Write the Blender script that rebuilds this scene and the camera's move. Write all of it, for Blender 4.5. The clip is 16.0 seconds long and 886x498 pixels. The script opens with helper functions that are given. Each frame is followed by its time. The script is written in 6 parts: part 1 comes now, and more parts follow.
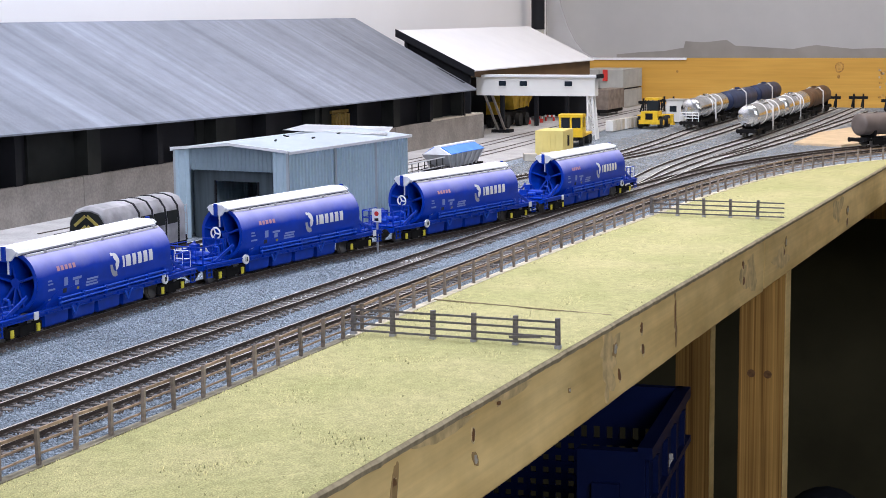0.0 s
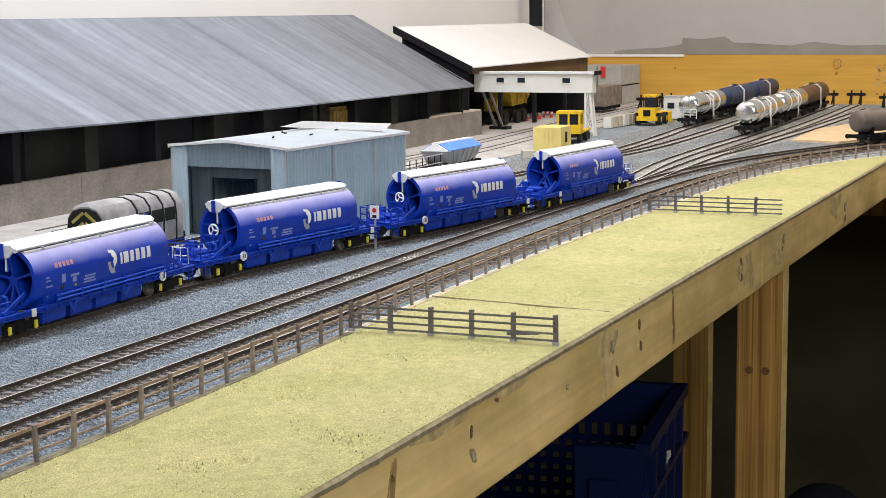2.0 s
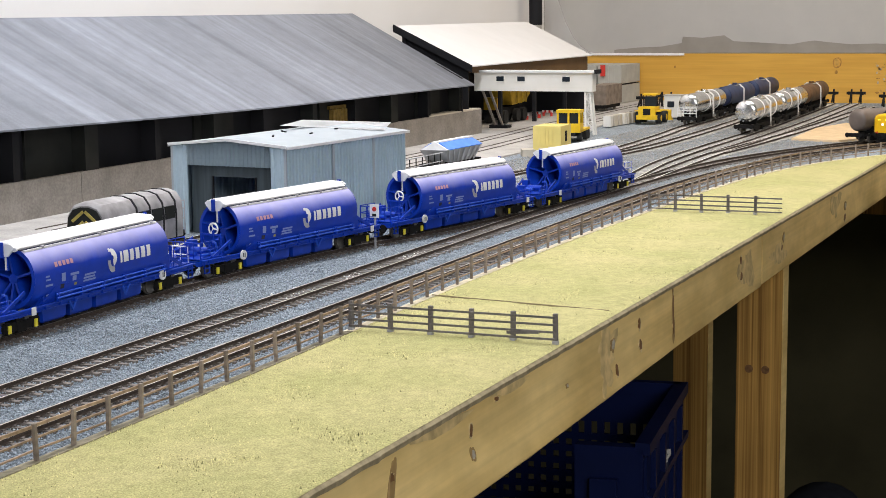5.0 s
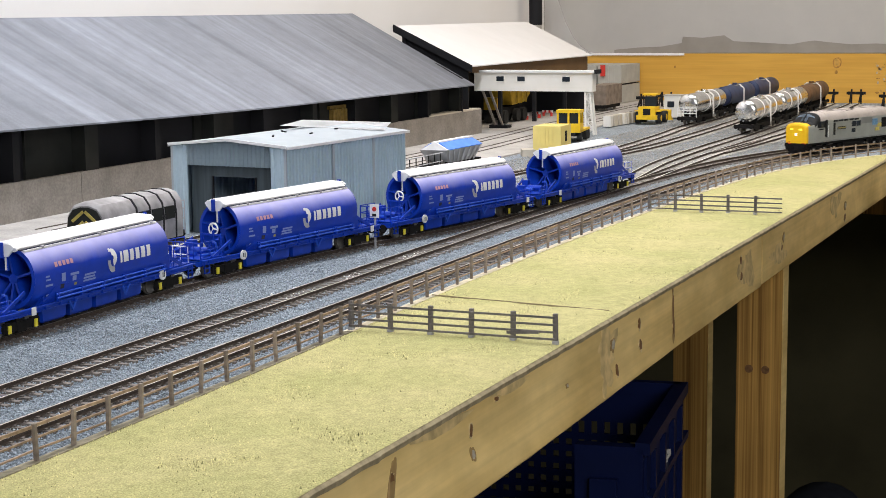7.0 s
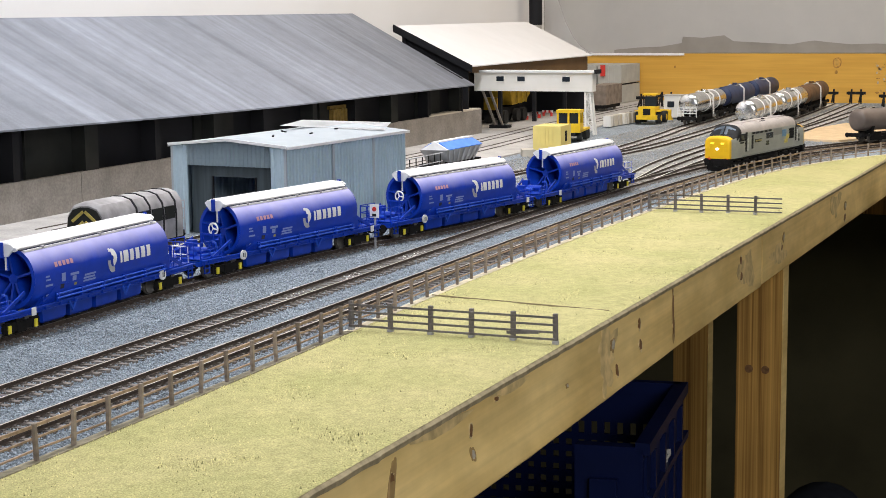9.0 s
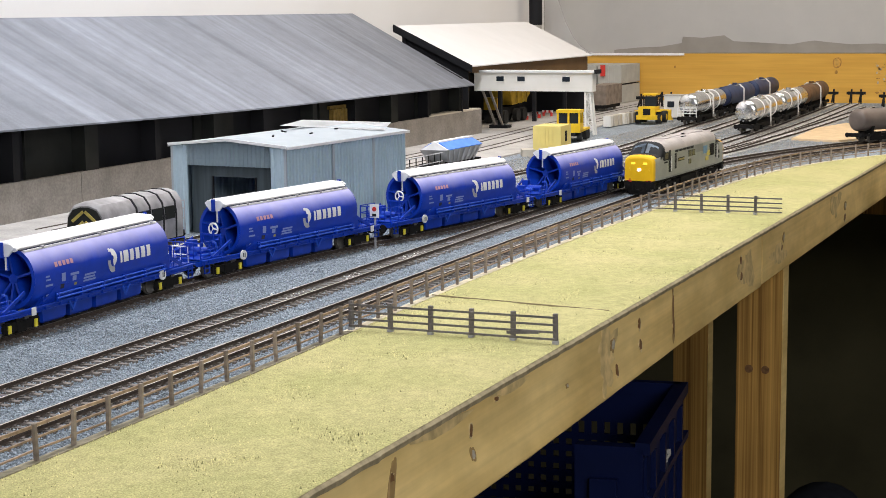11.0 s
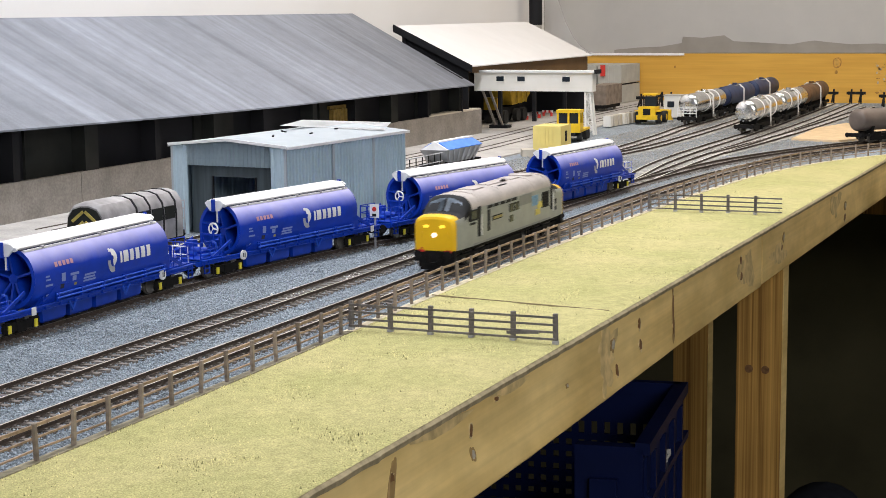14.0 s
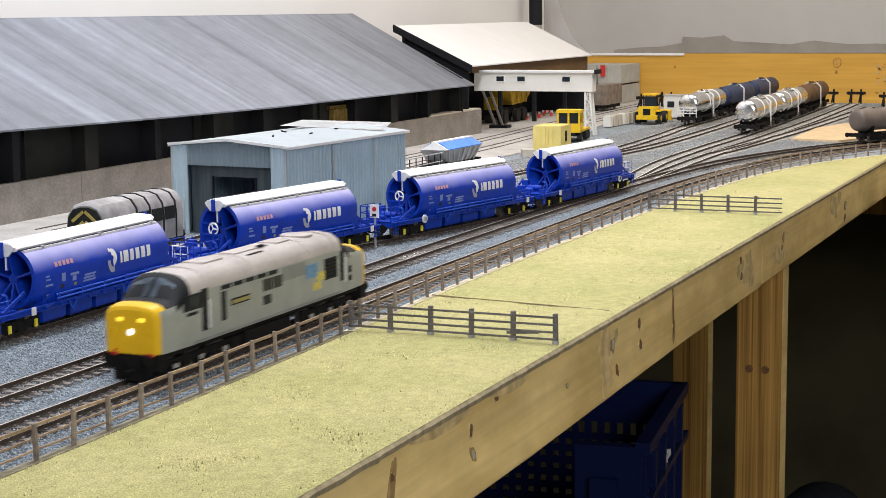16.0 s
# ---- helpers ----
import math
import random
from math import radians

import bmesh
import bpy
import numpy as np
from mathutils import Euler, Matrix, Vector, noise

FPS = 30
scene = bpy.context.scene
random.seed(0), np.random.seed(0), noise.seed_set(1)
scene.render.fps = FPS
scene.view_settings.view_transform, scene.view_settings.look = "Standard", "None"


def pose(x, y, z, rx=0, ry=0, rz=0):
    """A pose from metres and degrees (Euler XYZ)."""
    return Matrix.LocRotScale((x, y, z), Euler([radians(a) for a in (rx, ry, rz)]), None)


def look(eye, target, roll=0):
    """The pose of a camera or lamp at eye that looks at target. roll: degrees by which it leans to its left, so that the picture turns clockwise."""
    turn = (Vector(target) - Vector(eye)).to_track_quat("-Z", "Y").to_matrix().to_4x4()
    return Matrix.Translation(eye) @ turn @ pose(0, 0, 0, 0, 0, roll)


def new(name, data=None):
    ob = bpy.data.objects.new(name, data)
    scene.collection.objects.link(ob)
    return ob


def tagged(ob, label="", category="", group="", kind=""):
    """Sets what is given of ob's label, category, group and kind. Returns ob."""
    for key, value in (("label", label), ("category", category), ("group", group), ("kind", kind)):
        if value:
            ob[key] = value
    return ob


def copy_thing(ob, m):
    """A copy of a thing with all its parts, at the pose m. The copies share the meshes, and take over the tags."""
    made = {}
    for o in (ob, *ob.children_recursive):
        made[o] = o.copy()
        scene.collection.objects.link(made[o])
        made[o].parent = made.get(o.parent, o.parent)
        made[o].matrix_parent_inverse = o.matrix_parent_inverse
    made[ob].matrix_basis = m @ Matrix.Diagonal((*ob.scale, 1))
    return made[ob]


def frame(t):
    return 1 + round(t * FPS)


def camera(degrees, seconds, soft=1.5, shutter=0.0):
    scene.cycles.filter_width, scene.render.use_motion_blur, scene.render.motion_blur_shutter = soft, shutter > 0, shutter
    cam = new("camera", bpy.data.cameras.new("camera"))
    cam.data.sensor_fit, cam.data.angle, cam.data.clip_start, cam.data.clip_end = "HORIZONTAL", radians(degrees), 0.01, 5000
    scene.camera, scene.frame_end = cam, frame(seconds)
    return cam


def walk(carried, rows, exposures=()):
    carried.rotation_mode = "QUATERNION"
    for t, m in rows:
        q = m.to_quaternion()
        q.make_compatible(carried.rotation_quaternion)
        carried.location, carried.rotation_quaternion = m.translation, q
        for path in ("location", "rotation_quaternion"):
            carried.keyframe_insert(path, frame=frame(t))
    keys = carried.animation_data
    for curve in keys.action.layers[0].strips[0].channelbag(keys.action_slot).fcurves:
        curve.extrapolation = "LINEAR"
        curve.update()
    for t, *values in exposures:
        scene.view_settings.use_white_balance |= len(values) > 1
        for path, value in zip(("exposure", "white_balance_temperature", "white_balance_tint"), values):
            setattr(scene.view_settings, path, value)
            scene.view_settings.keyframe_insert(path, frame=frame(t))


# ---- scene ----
# ------------------------------------------------------------ camera
cam = camera(29.64, 16.0, soft=0.75, shutter=0.85)


def aim(dx, dy):
    """Camera pose; dx, dy: small drift of the hand-set tripod head, in steps of 0.0193 degrees."""
    yaw, pit = radians(22.97 + dx * 0.0193), radians(8.11 - dy * 0.0193)
    eye = Vector((0, 0, 0.1877))
    return look(eye, eye + Vector((math.cos(yaw) * math.cos(pit), math.sin(yaw) * math.cos(pit), -math.sin(pit))), -0.588)


walk(cam, [(t, aim(dx, dy)) for t, dx, dy in (
    (0.0, 4, 8), (0.5, 2, 6.5), (1.0, 0.8, 5), (1.5, 0.3, 3.2), (2.0, 0.2, 2.2), (2.5, 0.1, 2), (3.0, 0, 1),
    (3.5, 0, 0.2), (4.0, 0, 0), (6.0, 0, 0), (16.0, 0, 0))], exposures=[(0, 0.0, 5800, 17), (0.5, 0.0, 6150, 13), (1.0, 0.0, 6320, 12), (1.7, 0.0, 6500, 12), (16, 0.0, 6500, 12)])

# ------------------------------------------------------------ light
world = bpy.data.worlds.new("world")
scene.world = world
world.use_nodes = True
world.node_tree.nodes["Background"].inputs[0].default_value = (1.0, 0.97, 0.93, 1)
world.node_tree.nodes["Background"].inputs[1].default_value = 0.05


def area(name, eye, target, sx, sy, watts, colour):
    la = bpy.data.lights.new(name, "AREA")
    la.shape, la.size, la.size_y, la.energy, la.color = "RECTANGLE", sx, sy, watts, colour
    ob = new(name, la)
    ob.matrix_world = look(eye, target)
    return ob


area("ceiling_tube_light", (1.25, 0.62, 1.25), (1.25, 0.74, 0), 1.5, 0.22, 25.0, (0.915, 0.95, 1.0))
area("room_light", (-0.7, -1.2, 0.90), (1.1, 0.45, -0.05), 1.2, 0.7, 28.5, (0.94, 0.97, 1.0))
area("far_light", (2.5, 0.1, 1.30), (2.7, 0.55, 0), 0.9, 0.5, 16.0, (1.0, 0.88, 0.71))

# ------------------------------------------------------------ materials
def material(name, colour, rough=0.6, metal=0.0, grain=(), bump=None, spread=0.0, spec=0.28, coat=0.0, emit=None, islands=0.0, alpha=None):
    """Principled material. grain: (scale, detail, dark colour factor, light colour factor) layers; bump: (scale, strength, distance);
    spread: lightness change from object to object; islands: the same from piece to piece of a joined mesh."""
    m = bpy.data.materials.new(name)
    m.use_nodes = True
    nt = m.node_tree
    bs = nt.nodes["Principled BSDF"]
    bs.inputs["Roughness"].default_value = rough
    bs.inputs["Metallic"].default_value = metal
    bs.inputs["Specular IOR Level"].default_value = spec
    bs.inputs["Coat Weight"].default_value = coat
    co = nt.nodes.new("ShaderNodeTexCoord")
    col = nt.nodes.new("ShaderNodeRGB")
    col.outputs[0].default_value = (*colour, 1)
    out = col.outputs[0]

    def times(a, fac):
        mx = nt.nodes.new("ShaderNodeMix")
        mx.data_type, mx.blend_type = "RGBA", "MULTIPLY"
        mx.inputs[0].default_value = 1
        nt.links.new(a, mx.inputs[6])
        nt.links.new(fac, mx.inputs[7])
        return mx.outputs[2]

    for layer in grain:
        scale, detail, lo, hi = layer[:4]
        mp = nt.nodes.new("ShaderNodeMapping")
        mp.inputs["Scale"].default_value = layer[4] if len(layer) > 4 else (1, 1, 1)
        if len(layer) > 5:
            mp.inputs["Rotation"].default_value = layer[5]
        nt.links.new(co.outputs["Object"], mp.inputs[0])
        no = nt.nodes.new("ShaderNodeTexNoise")
        no.inputs["Scale"].default_value, no.inputs["Detail"].default_value = scale, detail
        nt.links.new(mp.outputs[0], no.inputs["Vector"])
        rp = nt.nodes.new("ShaderNodeValToRGB")
        rp.color_ramp.elements[0].position, rp.color_ramp.elements[1].position = 0.32, 0.68
        for e, v in zip(rp.color_ramp.elements, (lo, hi)):
            e.color = (*(v if isinstance(v, tuple) else (v, v, v)), 1)
        nt.links.new(no.outputs["Fac"], rp.inputs[0])
        out = times(out, rp.outputs[0])
    for amount, node, sock in ((spread, "ShaderNodeObjectInfo", "Random"), (islands, "ShaderNodeNewGeometry", "Random Per Island")):
        if amount:
            inf = nt.nodes.new(node)
            mr = nt.nodes.new("ShaderNodeMapRange")
            mr.inputs[3].default_value, mr.inputs[4].default_value = 1 - amount, 1 + amount
            nt.links.new(inf.outputs[sock], mr.inputs[0])
            out = times(out, mr.outputs[0])
    nt.links.new(out, bs.inputs["Base Color"])
    if bump:
        no = nt.nodes.new("ShaderNodeTexNoise")
        no.inputs["Scale"].default_value, no.inputs["Detail"].default_value = bump[0], 3
        nt.links.new(co.outputs["Object"], no.inputs["Vector"])
        bp = nt.nodes.new("ShaderNodeBump")
        bp.inputs["Strength"].default_value, bp.inputs["Distance"].default_value = bump[1], bump[2]
        nt.links.new(no.outputs["Fac"], bp.inputs["Height"])
        nt.links.new(bp.outputs[0], bs.inputs["Normal"])
    if emit:
        bs.inputs["Emission Color"].default_value = (*emit[0], 1)
        bs.inputs["Emission Strength"].default_value = emit[1]
    return m


M = {}
M["ballast"] = material("ballast", (0.265, 0.30, 0.335), 0.9, grain=((700, 2, 0.35, 1.5), (14, 3, 0.85, 1.1)), bump=(900, 1.0, 0.0012))
M["stone"] = material("ballast_stone", (0.30, 0.345, 0.39), 0.9, islands=0.36, grain=((20, 3, 0.85, 1.12),))
M["stonefar"] = material("dusty_yard_stone", (0.335, 0.33, 0.315), 0.9, islands=0.25, grain=((20, 3, 0.85, 1.12),))
M["grass"] = material("static_grass", (0.505, 0.460, 0.218), 0.95, grain=((1100, 2, 0.72, 1.2), (160, 4, 0.86, 1.07), (12, 4, (0.86, 0.9, 0.8), (1.06, 1.04, 1.05))), bump=(1300, 0.9, 0.0008), spec=0.1)
M["tuft"] = material("grass_fibre", (0.495, 0.453, 0.21), 0.95, islands=0.4, spec=0.1)
M["clump"] = material("dark_grass_clump", (0.20, 0.19, 0.08), 0.95, islands=0.4, spec=0.1)
M["concrete"] = material("yard_concrete", (0.44, 0.42, 0.40), 0.9, grain=((30, 5, 0.82, 1.08), (500, 2, 0.9, 1.08)), bump=(800, 0.3, 0.0004))
M["sand"] = material("sand_patch", (0.62, 0.46, 0.28), 0.95, grain=((60, 4, 0.88, 1.08), (700, 2, 0.88, 1.1)), bump=(700, 0.5, 0.0005))
M["rail"] = material("rusty_rail", (0.070, 0.052, 0.042), 0.65, 0.1, grain=((400, 2, 0.8, 1.2),))
M["railhead"] = material("worn_rail_head", (0.50, 0.43, 0.36), 0.40, 0.5, grain=((300, 2, 0.8, 1.15),))
# siding rail heads, whitened so the colour stands in for reflected light
M["glinthead"] = material("rail_head_painted_glint", (0.82, 0.79, 0.73), 0.45, 0.3, grain=((300, 2, 0.85, 1.1),))
M["palesleeper"] = material("dusted_sleeper", (0.47, 0.45, 0.41), 0.9, islands=0.25, grain=((700, 2, 0.75, 1.2),))
M["sleeper"] = material("weathered_sleeper", (0.155, 0.135, 0.122), 0.9, islands=0.3, spread=0.25, grain=((900, 2, 0.75, 1.2),))
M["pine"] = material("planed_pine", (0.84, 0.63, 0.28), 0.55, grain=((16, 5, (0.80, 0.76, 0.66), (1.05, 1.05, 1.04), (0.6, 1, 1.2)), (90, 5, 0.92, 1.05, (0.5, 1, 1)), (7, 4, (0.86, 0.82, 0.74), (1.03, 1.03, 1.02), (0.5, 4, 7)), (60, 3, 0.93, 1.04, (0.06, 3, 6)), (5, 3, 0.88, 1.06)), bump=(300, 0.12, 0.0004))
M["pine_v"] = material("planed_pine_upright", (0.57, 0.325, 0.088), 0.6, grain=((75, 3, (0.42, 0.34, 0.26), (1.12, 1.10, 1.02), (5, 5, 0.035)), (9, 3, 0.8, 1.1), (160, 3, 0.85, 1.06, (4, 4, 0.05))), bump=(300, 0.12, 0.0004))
M["knot"] = material("pine_knot", (0.20, 0.10, 0.04), 0.6, grain=((300, 3, 0.7, 1.2),))
M["ply"] = material("board_edge", (0.33, 0.27, 0.16), 0.85, grain=((200, 3, 0.7, 1.15),))
M["endwood"] = material("varnished_pine_board", (0.62, 0.355, 0.065), 0.5, grain=((9, 4, (0.9, 0.86, 0.75), (1.06, 1.05, 1.03), (3, 0.5, 4)), (60, 3, 0.94, 1.05, (3, 0.15, 4))), bump=(200, 0.1, 0.0005))
M["whitewall"] = material("white_wall", (0.80, 0.79, 0.79), 0.85, grain=((5, 3, 0.97, 1.02),), bump=(90, 0.1, 0.001))
M["greyscene"] = material("grey_painted_backscene", (0.41, 0.40, 0.385), 0.85, grain=((2.5, 3, 0.94, 1.04), (30, 4, 0.98, 1.02)), bump=(150, 0.1, 0.0005))
M["greydark"] = material("dark_grey_brushwork", (0.27, 0.25, 0.225), 0.85, grain=((20, 4, 0.9, 1.08),))
# near-black olive that carries the shade under the board in its colour
M["dark"] = material("underboard_shade", (0.080, 0.069, 0.034), 0.95, grain=((6, 4, 0.75, 1.2),))
M["edging"] = material("bare_pale_board", (0.78, 0.70, 0.52), 0.85, grain=((60, 4, 0.7, 1.1), (300, 3, 0.85, 1.1)))
M["edging_dull"] = material("earthy_strip", (0.30, 0.265, 0.185), 0.9, grain=((60, 4, 0.6, 1.2), (400, 3, 0.8, 1.15)))
M["edging_white"] = material("white_clay", (0.75, 0.74, 0.71), 0.9, islands=0.1)
M["roomwall"] = material("room_plaster", (0.62, 0.60, 0.57), 0.9, grain=((3, 3, 0.95, 1.03),))


# ------------------------------------------------------------ mesh helpers
def quad_box(bm, c, s, m=None):
    """Axis-aligned box, centre c and size s, placed by m."""
    vs = [bm.verts.new((c[0] + s[0] * i, c[1] + s[1] * j, c[2] + s[2] * k)) for i in (-.5, .5) for j in (-.5, .5) for k in (-.5, .5)]
    if m is not None:
        for v in vs:
            v.co = m @ v.co
    for f in ((0, 1, 3, 2), (4, 6, 7, 5), (0, 4, 5, 1), (2, 3, 7, 6), (0, 2, 6, 4), (1, 5, 7, 3)):
        bm.faces.new([vs[i] for i in f])
    return vs


def bar(bm, a, b, w, h=None):
    """Square bar from a to b, w wide and h high."""
    a, b = Vector(a), Vector(b)
    d = b - a
    q = d.to_track_quat("X", "Z").to_matrix().to_4x4()
    return quad_box(bm, (0, 0, 0), (d.length, w, h or w), Matrix.Translation((a + b) / 2) @ q)


def rod(bm, a, b, r, n=10, r2=None):
    """Round rod from a to b."""
    a, b = Vector(a), Vector(b)
    d = b - a
    m = Matrix.Translation((a + b) / 2) @ d.to_track_quat("Z", "Y").to_matrix().to_4x4()
    bmesh.ops.create_cone(bm, cap_ends=True, segments=n, radius1=r, radius2=r if r2 is None else r2, depth=d.length, matrix=m)


def loft(bm, rings, cap=True, closed=True):
    """Skin over rings of points."""
    vs = [[bm.verts.new(p) for p in r] for r in rings]
    n = len(rings[0])
    for a, b in zip(vs, vs[1:]):
        for i in range(n if closed else n - 1):
            bm.faces.new((a[i], a[(i + 1) % n], b[(i + 1) % n], b[i]))
    if cap:
        bm.faces.new(vs[0][::-1])
        bm.faces.new(vs[-1])
    return vs


def mesh_of(name, bm, mat, smooth=False, bevel=0.0, sharp=35):
    if bevel:
        bmesh.ops.bevel(bm, geom=[e for e in bm.edges if len(e.link_faces) == 2 and e.calc_face_angle(0) > 0.6], offset=bevel, segments=1, affect="EDGES")
    bmesh.ops.recalc_face_normals(bm, faces=bm.faces)
    me = bpy.data.meshes.new(name)
    bm.to_mesh(me)
    bm.free()
    for mm in mat if isinstance(mat, (list, tuple)) else [mat]:
        me.materials.append(mm)
    if smooth:
        me.polygons.foreach_set("use_smooth", [True] * len(me.polygons))
        me.set_sharp_from_angle(angle=radians(sharp))
    return me


def part(name, bm, mat, parent, label="", smooth=False, bevel=0.0, at=None, sharp=35):
    ob = new(name, mesh_of(name, bm, mat, smooth, bevel, sharp) if isinstance(bm, bmesh.types.BMesh) else bm)
    ob.parent = parent
    if at is not None:
        ob.matrix_basis = at
    return tagged(ob, label)


def thing(name, label, category, group="", kind="", at=None):
    ob = new(name)
    ob.empty_display_size = 0.01
    if at is not None:
        ob.matrix_basis = at
    return tagged(ob, label, category, group, kind)


def solid(name, bm, mat, label, category="", kind="", smooth=False, bevel=0.0, at=None):
    ob = new(name, mesh_of(name, bm, mat, smooth, bevel))
    if at is not None:
        ob.matrix_basis = at
    return tagged(ob, label, category, "", kind)


def ground_poly(bm, pts, z0, z1):
    """Flat slab with the outline pts."""
    lo, hi = [bm.verts.new((x, y, z0)) for x, y in pts], [bm.verts.new((x, y, z1)) for x, y in pts]
    bm.faces.new(hi)
    bm.faces.new(lo[::-1])
    for i in range(len(pts)):
        j = (i + 1) % len(pts)
        bm.faces.new((lo[i], lo[j], hi[j], hi[i]))


def smooth_path(ctrl, step=0.008):
    """Even points along a smooth curve through the control points."""
    c = [Vector((*p, 0)) for p in ctrl]
    c = [2 * c[0] - c[1]] + c + [2 * c[-1] - c[-2]]
    pts = []
    for i in range(1, len(c) - 2):
        a, b, d, e = c[i - 1:i + 3]
        n = max(4, int((d - b).length / 0.004))
        for k in range(n):
            t = k / n
            pts.append(0.5 * (2 * b + (d - a) * t + (2 * a - 5 * b + 4 * d - e) * t * t + (3 * b - a - 3 * d + e) * t ** 3))
    pts.append(c[-2])
    out, rest = [pts[0]], step
    for p, q in zip(pts, pts[1:]):
        L = (q - p).length
        while rest <= L:
            out.append(p.lerp(q, rest / L))
            rest += step
        rest -= L
    return out


def heading(path, i):
    return (path[min(i + 1, len(path) - 1)] - path[max(i - 1, 0)]).normalized()


# ------------------------------------------------------------ plan (metres): x along the front board, y to the back wall
T1 = [(-0.4, 0.466), (0.5, 0.466), (0.9, 0.465), (1.2, 0.465), (1.4, 0.465), (1.6, 0.463), (1.8, 0.4527), (2.0, 0.4275), (2.15, 0.388), (2.3, 0.327), (2.43, 0.25), (2.53, 0.15), (2.6, 0.03), (2.63, -0.1), (2.63, -0.45)]
T2 = [(-0.4, 0.5175), (0.8, 0.5175), (1.3, 0.517), (1.6, 0.511), (1.8, 0.502), (2.0, 0.478), (2.17, 0.434), (2.33, 0.37), (2.47, 0.285), (2.58, 0.175), (2.65, 0.04), (2.685, -0.1), (2.685, -0.45)]
T3 = [(-0.4, 0.613), (0.75, 0.613), (0.95, 0.6125), (1.15, 0.592), (1.35, 0.5505), (1.55, 0.5215), (1.72, 0.5055)]
S1 = [(-0.4, 0.722), (0.9, 0.722), (1.2, 0.721), (1.42, 0.7085), (1.6, 0.689), (1.8, 0.668), (2.0, 0.657), (2.2, 0.656), (2.4, 0.665), (2.6, 0.678), (2.9, 0.684), (3.29, 0.69)]
S2 = [(1.8, 0.664), (2.0, 0.642), (2.2, 0.622), (2.5, 0.623), (2.8, 0.632), (3.29, 0.645)]
S3 = [(1.60, 0.515), (1.75, 0.525), (1.97, 0.546), (2.2, 0.551), (2.45, 0.550), (2.8, 0.557), (3.28, 0.572)]
S4 = [(1.75, 0.505), (1.95, 0.512), (2.12, 0.514), (2.4, 0.512), (2.8, 0.514), (3.28, 0.528)]
S5 = [(2.12, 0.512), (2.35, 0.497), (2.7, 0.486), (3.18, 0.482)]
Y1 = [(1.5, 0.765), (1.9, 0.755), (2.3, 0.80), (2.7, 0.868), (3.03, 0.876)]
SEAM = (1.0000, 0.983)
FENCE = [(-0.2, 0.426), (0.562, 0.4265), (0.75, 0.428), (0.88, 0.430), (1.06, 0.4335), (1.29, 0.433), (1.503, 0.4265), (1.68, 0.4195), (1.875, 0.402), (2.03, 0.367), (2.13, 0.326), (2.23, 0.27), (2.32, 0.19), (2.38, 0.09)]

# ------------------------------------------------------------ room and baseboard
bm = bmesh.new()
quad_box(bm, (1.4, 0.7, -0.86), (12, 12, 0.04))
solid("floor", bm, M["dark"], "workshop floor under the layout, coloured dark for shade", kind="structure")
bm = bmesh.new()
quad_box(bm, (1.4, 0.2, 1.55), (8, 6, 0.05))
solid("ceiling", bm, M["roomwall"], "plain white ceiling of the room", kind="structure")
for nm, c, s in (("wall_behind", (-2.4, 0.2, 0.35), (0.06, 6, 2.4)), ("wall_aisle", (1.4, -2.6, 0.35), (8, 0.06, 2.4))):
    bm = bmesh.new()
    quad_box(bm, c, s)
    solid(nm, bm, M["roomwall"], "plain plastered room wall", kind="structure")
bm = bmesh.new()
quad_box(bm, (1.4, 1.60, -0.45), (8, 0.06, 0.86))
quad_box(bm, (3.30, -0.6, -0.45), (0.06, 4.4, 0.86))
solid("wall_under_board", bm, M["dark"], "wall below the layout with its shade put into the colour", kind="structure")
bm = bmesh.new()
quad_box(bm, (1.2, 1.165, 0.75), (7.2, 0.03, 1.54))
solid("wall_back", bm, M["whitewall"], "white painted back wall behind the model buildings", kind="structure")
# end backscene with a rounded corner into the back wall
bm = bmesh.new()
arc = [(radians(15 * i)) for i in range(0, 7)]
prof = [(3.352, -2.4), (3.352, 1.05)] + [(3.252 + 0.1 * math.cos(a), 1.05 + 0.1 * math.sin(a)) for a in arc[1:]]
prof += [(3.252, 1.157)] + [(3.259 + 0.1 * math.cos(a), 1.057 + 0.1 * math.sin(a)) for a in arc[::-1][1:]] + [(3.359, -2.4)]
loft(bm, [[(x, y, z) for x, y in prof] for z in (0.094, 1.53)])
solid("backscene", bm, M["greyscene"], "grey painted curved backscene above the end board", kind="structure", smooth=True)
bm = bmesh.new()
quad_box(bm, (3.356, -0.65, 0.028), (0.02, 3.5, 0.136))
solid("end_board", bm, M["endwood"], "varnished yellow pine board closing the layout's end", kind="structure")

bm = bmesh.new()
ground_poly(bm, [(-0.5, 0.3162), (2.12, 0.3162), (2.62, -0.6), (3.346, -0.6), (3.346, 1.15), (-0.5, 1.15)], -0.012, -0.0005)
solid("ground", bm, M["ballast"], "layout baseboard covered in grey ballast", kind="structure")
# yard surfaces
bm = bmesh.new()
ground_poly(bm, [(-0.5, 0.80), (1.2, 0.80), (1.55, 0.775), (2.1, 0.765), (2.40, 0.79), (2.62, 0.825), (3.346, 0.83), (3.346, 1.149), (-0.5, 1.149)], -0.0005, 0.0012)
solid("yard_slab", bm, M["concrete"], "pale concrete yard slab beside the sheds", kind="structure")
bm = bmesh.new()
ground_poly(bm, [(2.36, 0.40), (2.38, 0.47), (2.6, 0.475), (2.72, 0.45), (2.68, 0.36), (2.5, 0.33)], -0.0005, 0.003)
solid("sand_patch", bm, M["sand"], "patch of bare orange sand by the sidings", kind="structure")

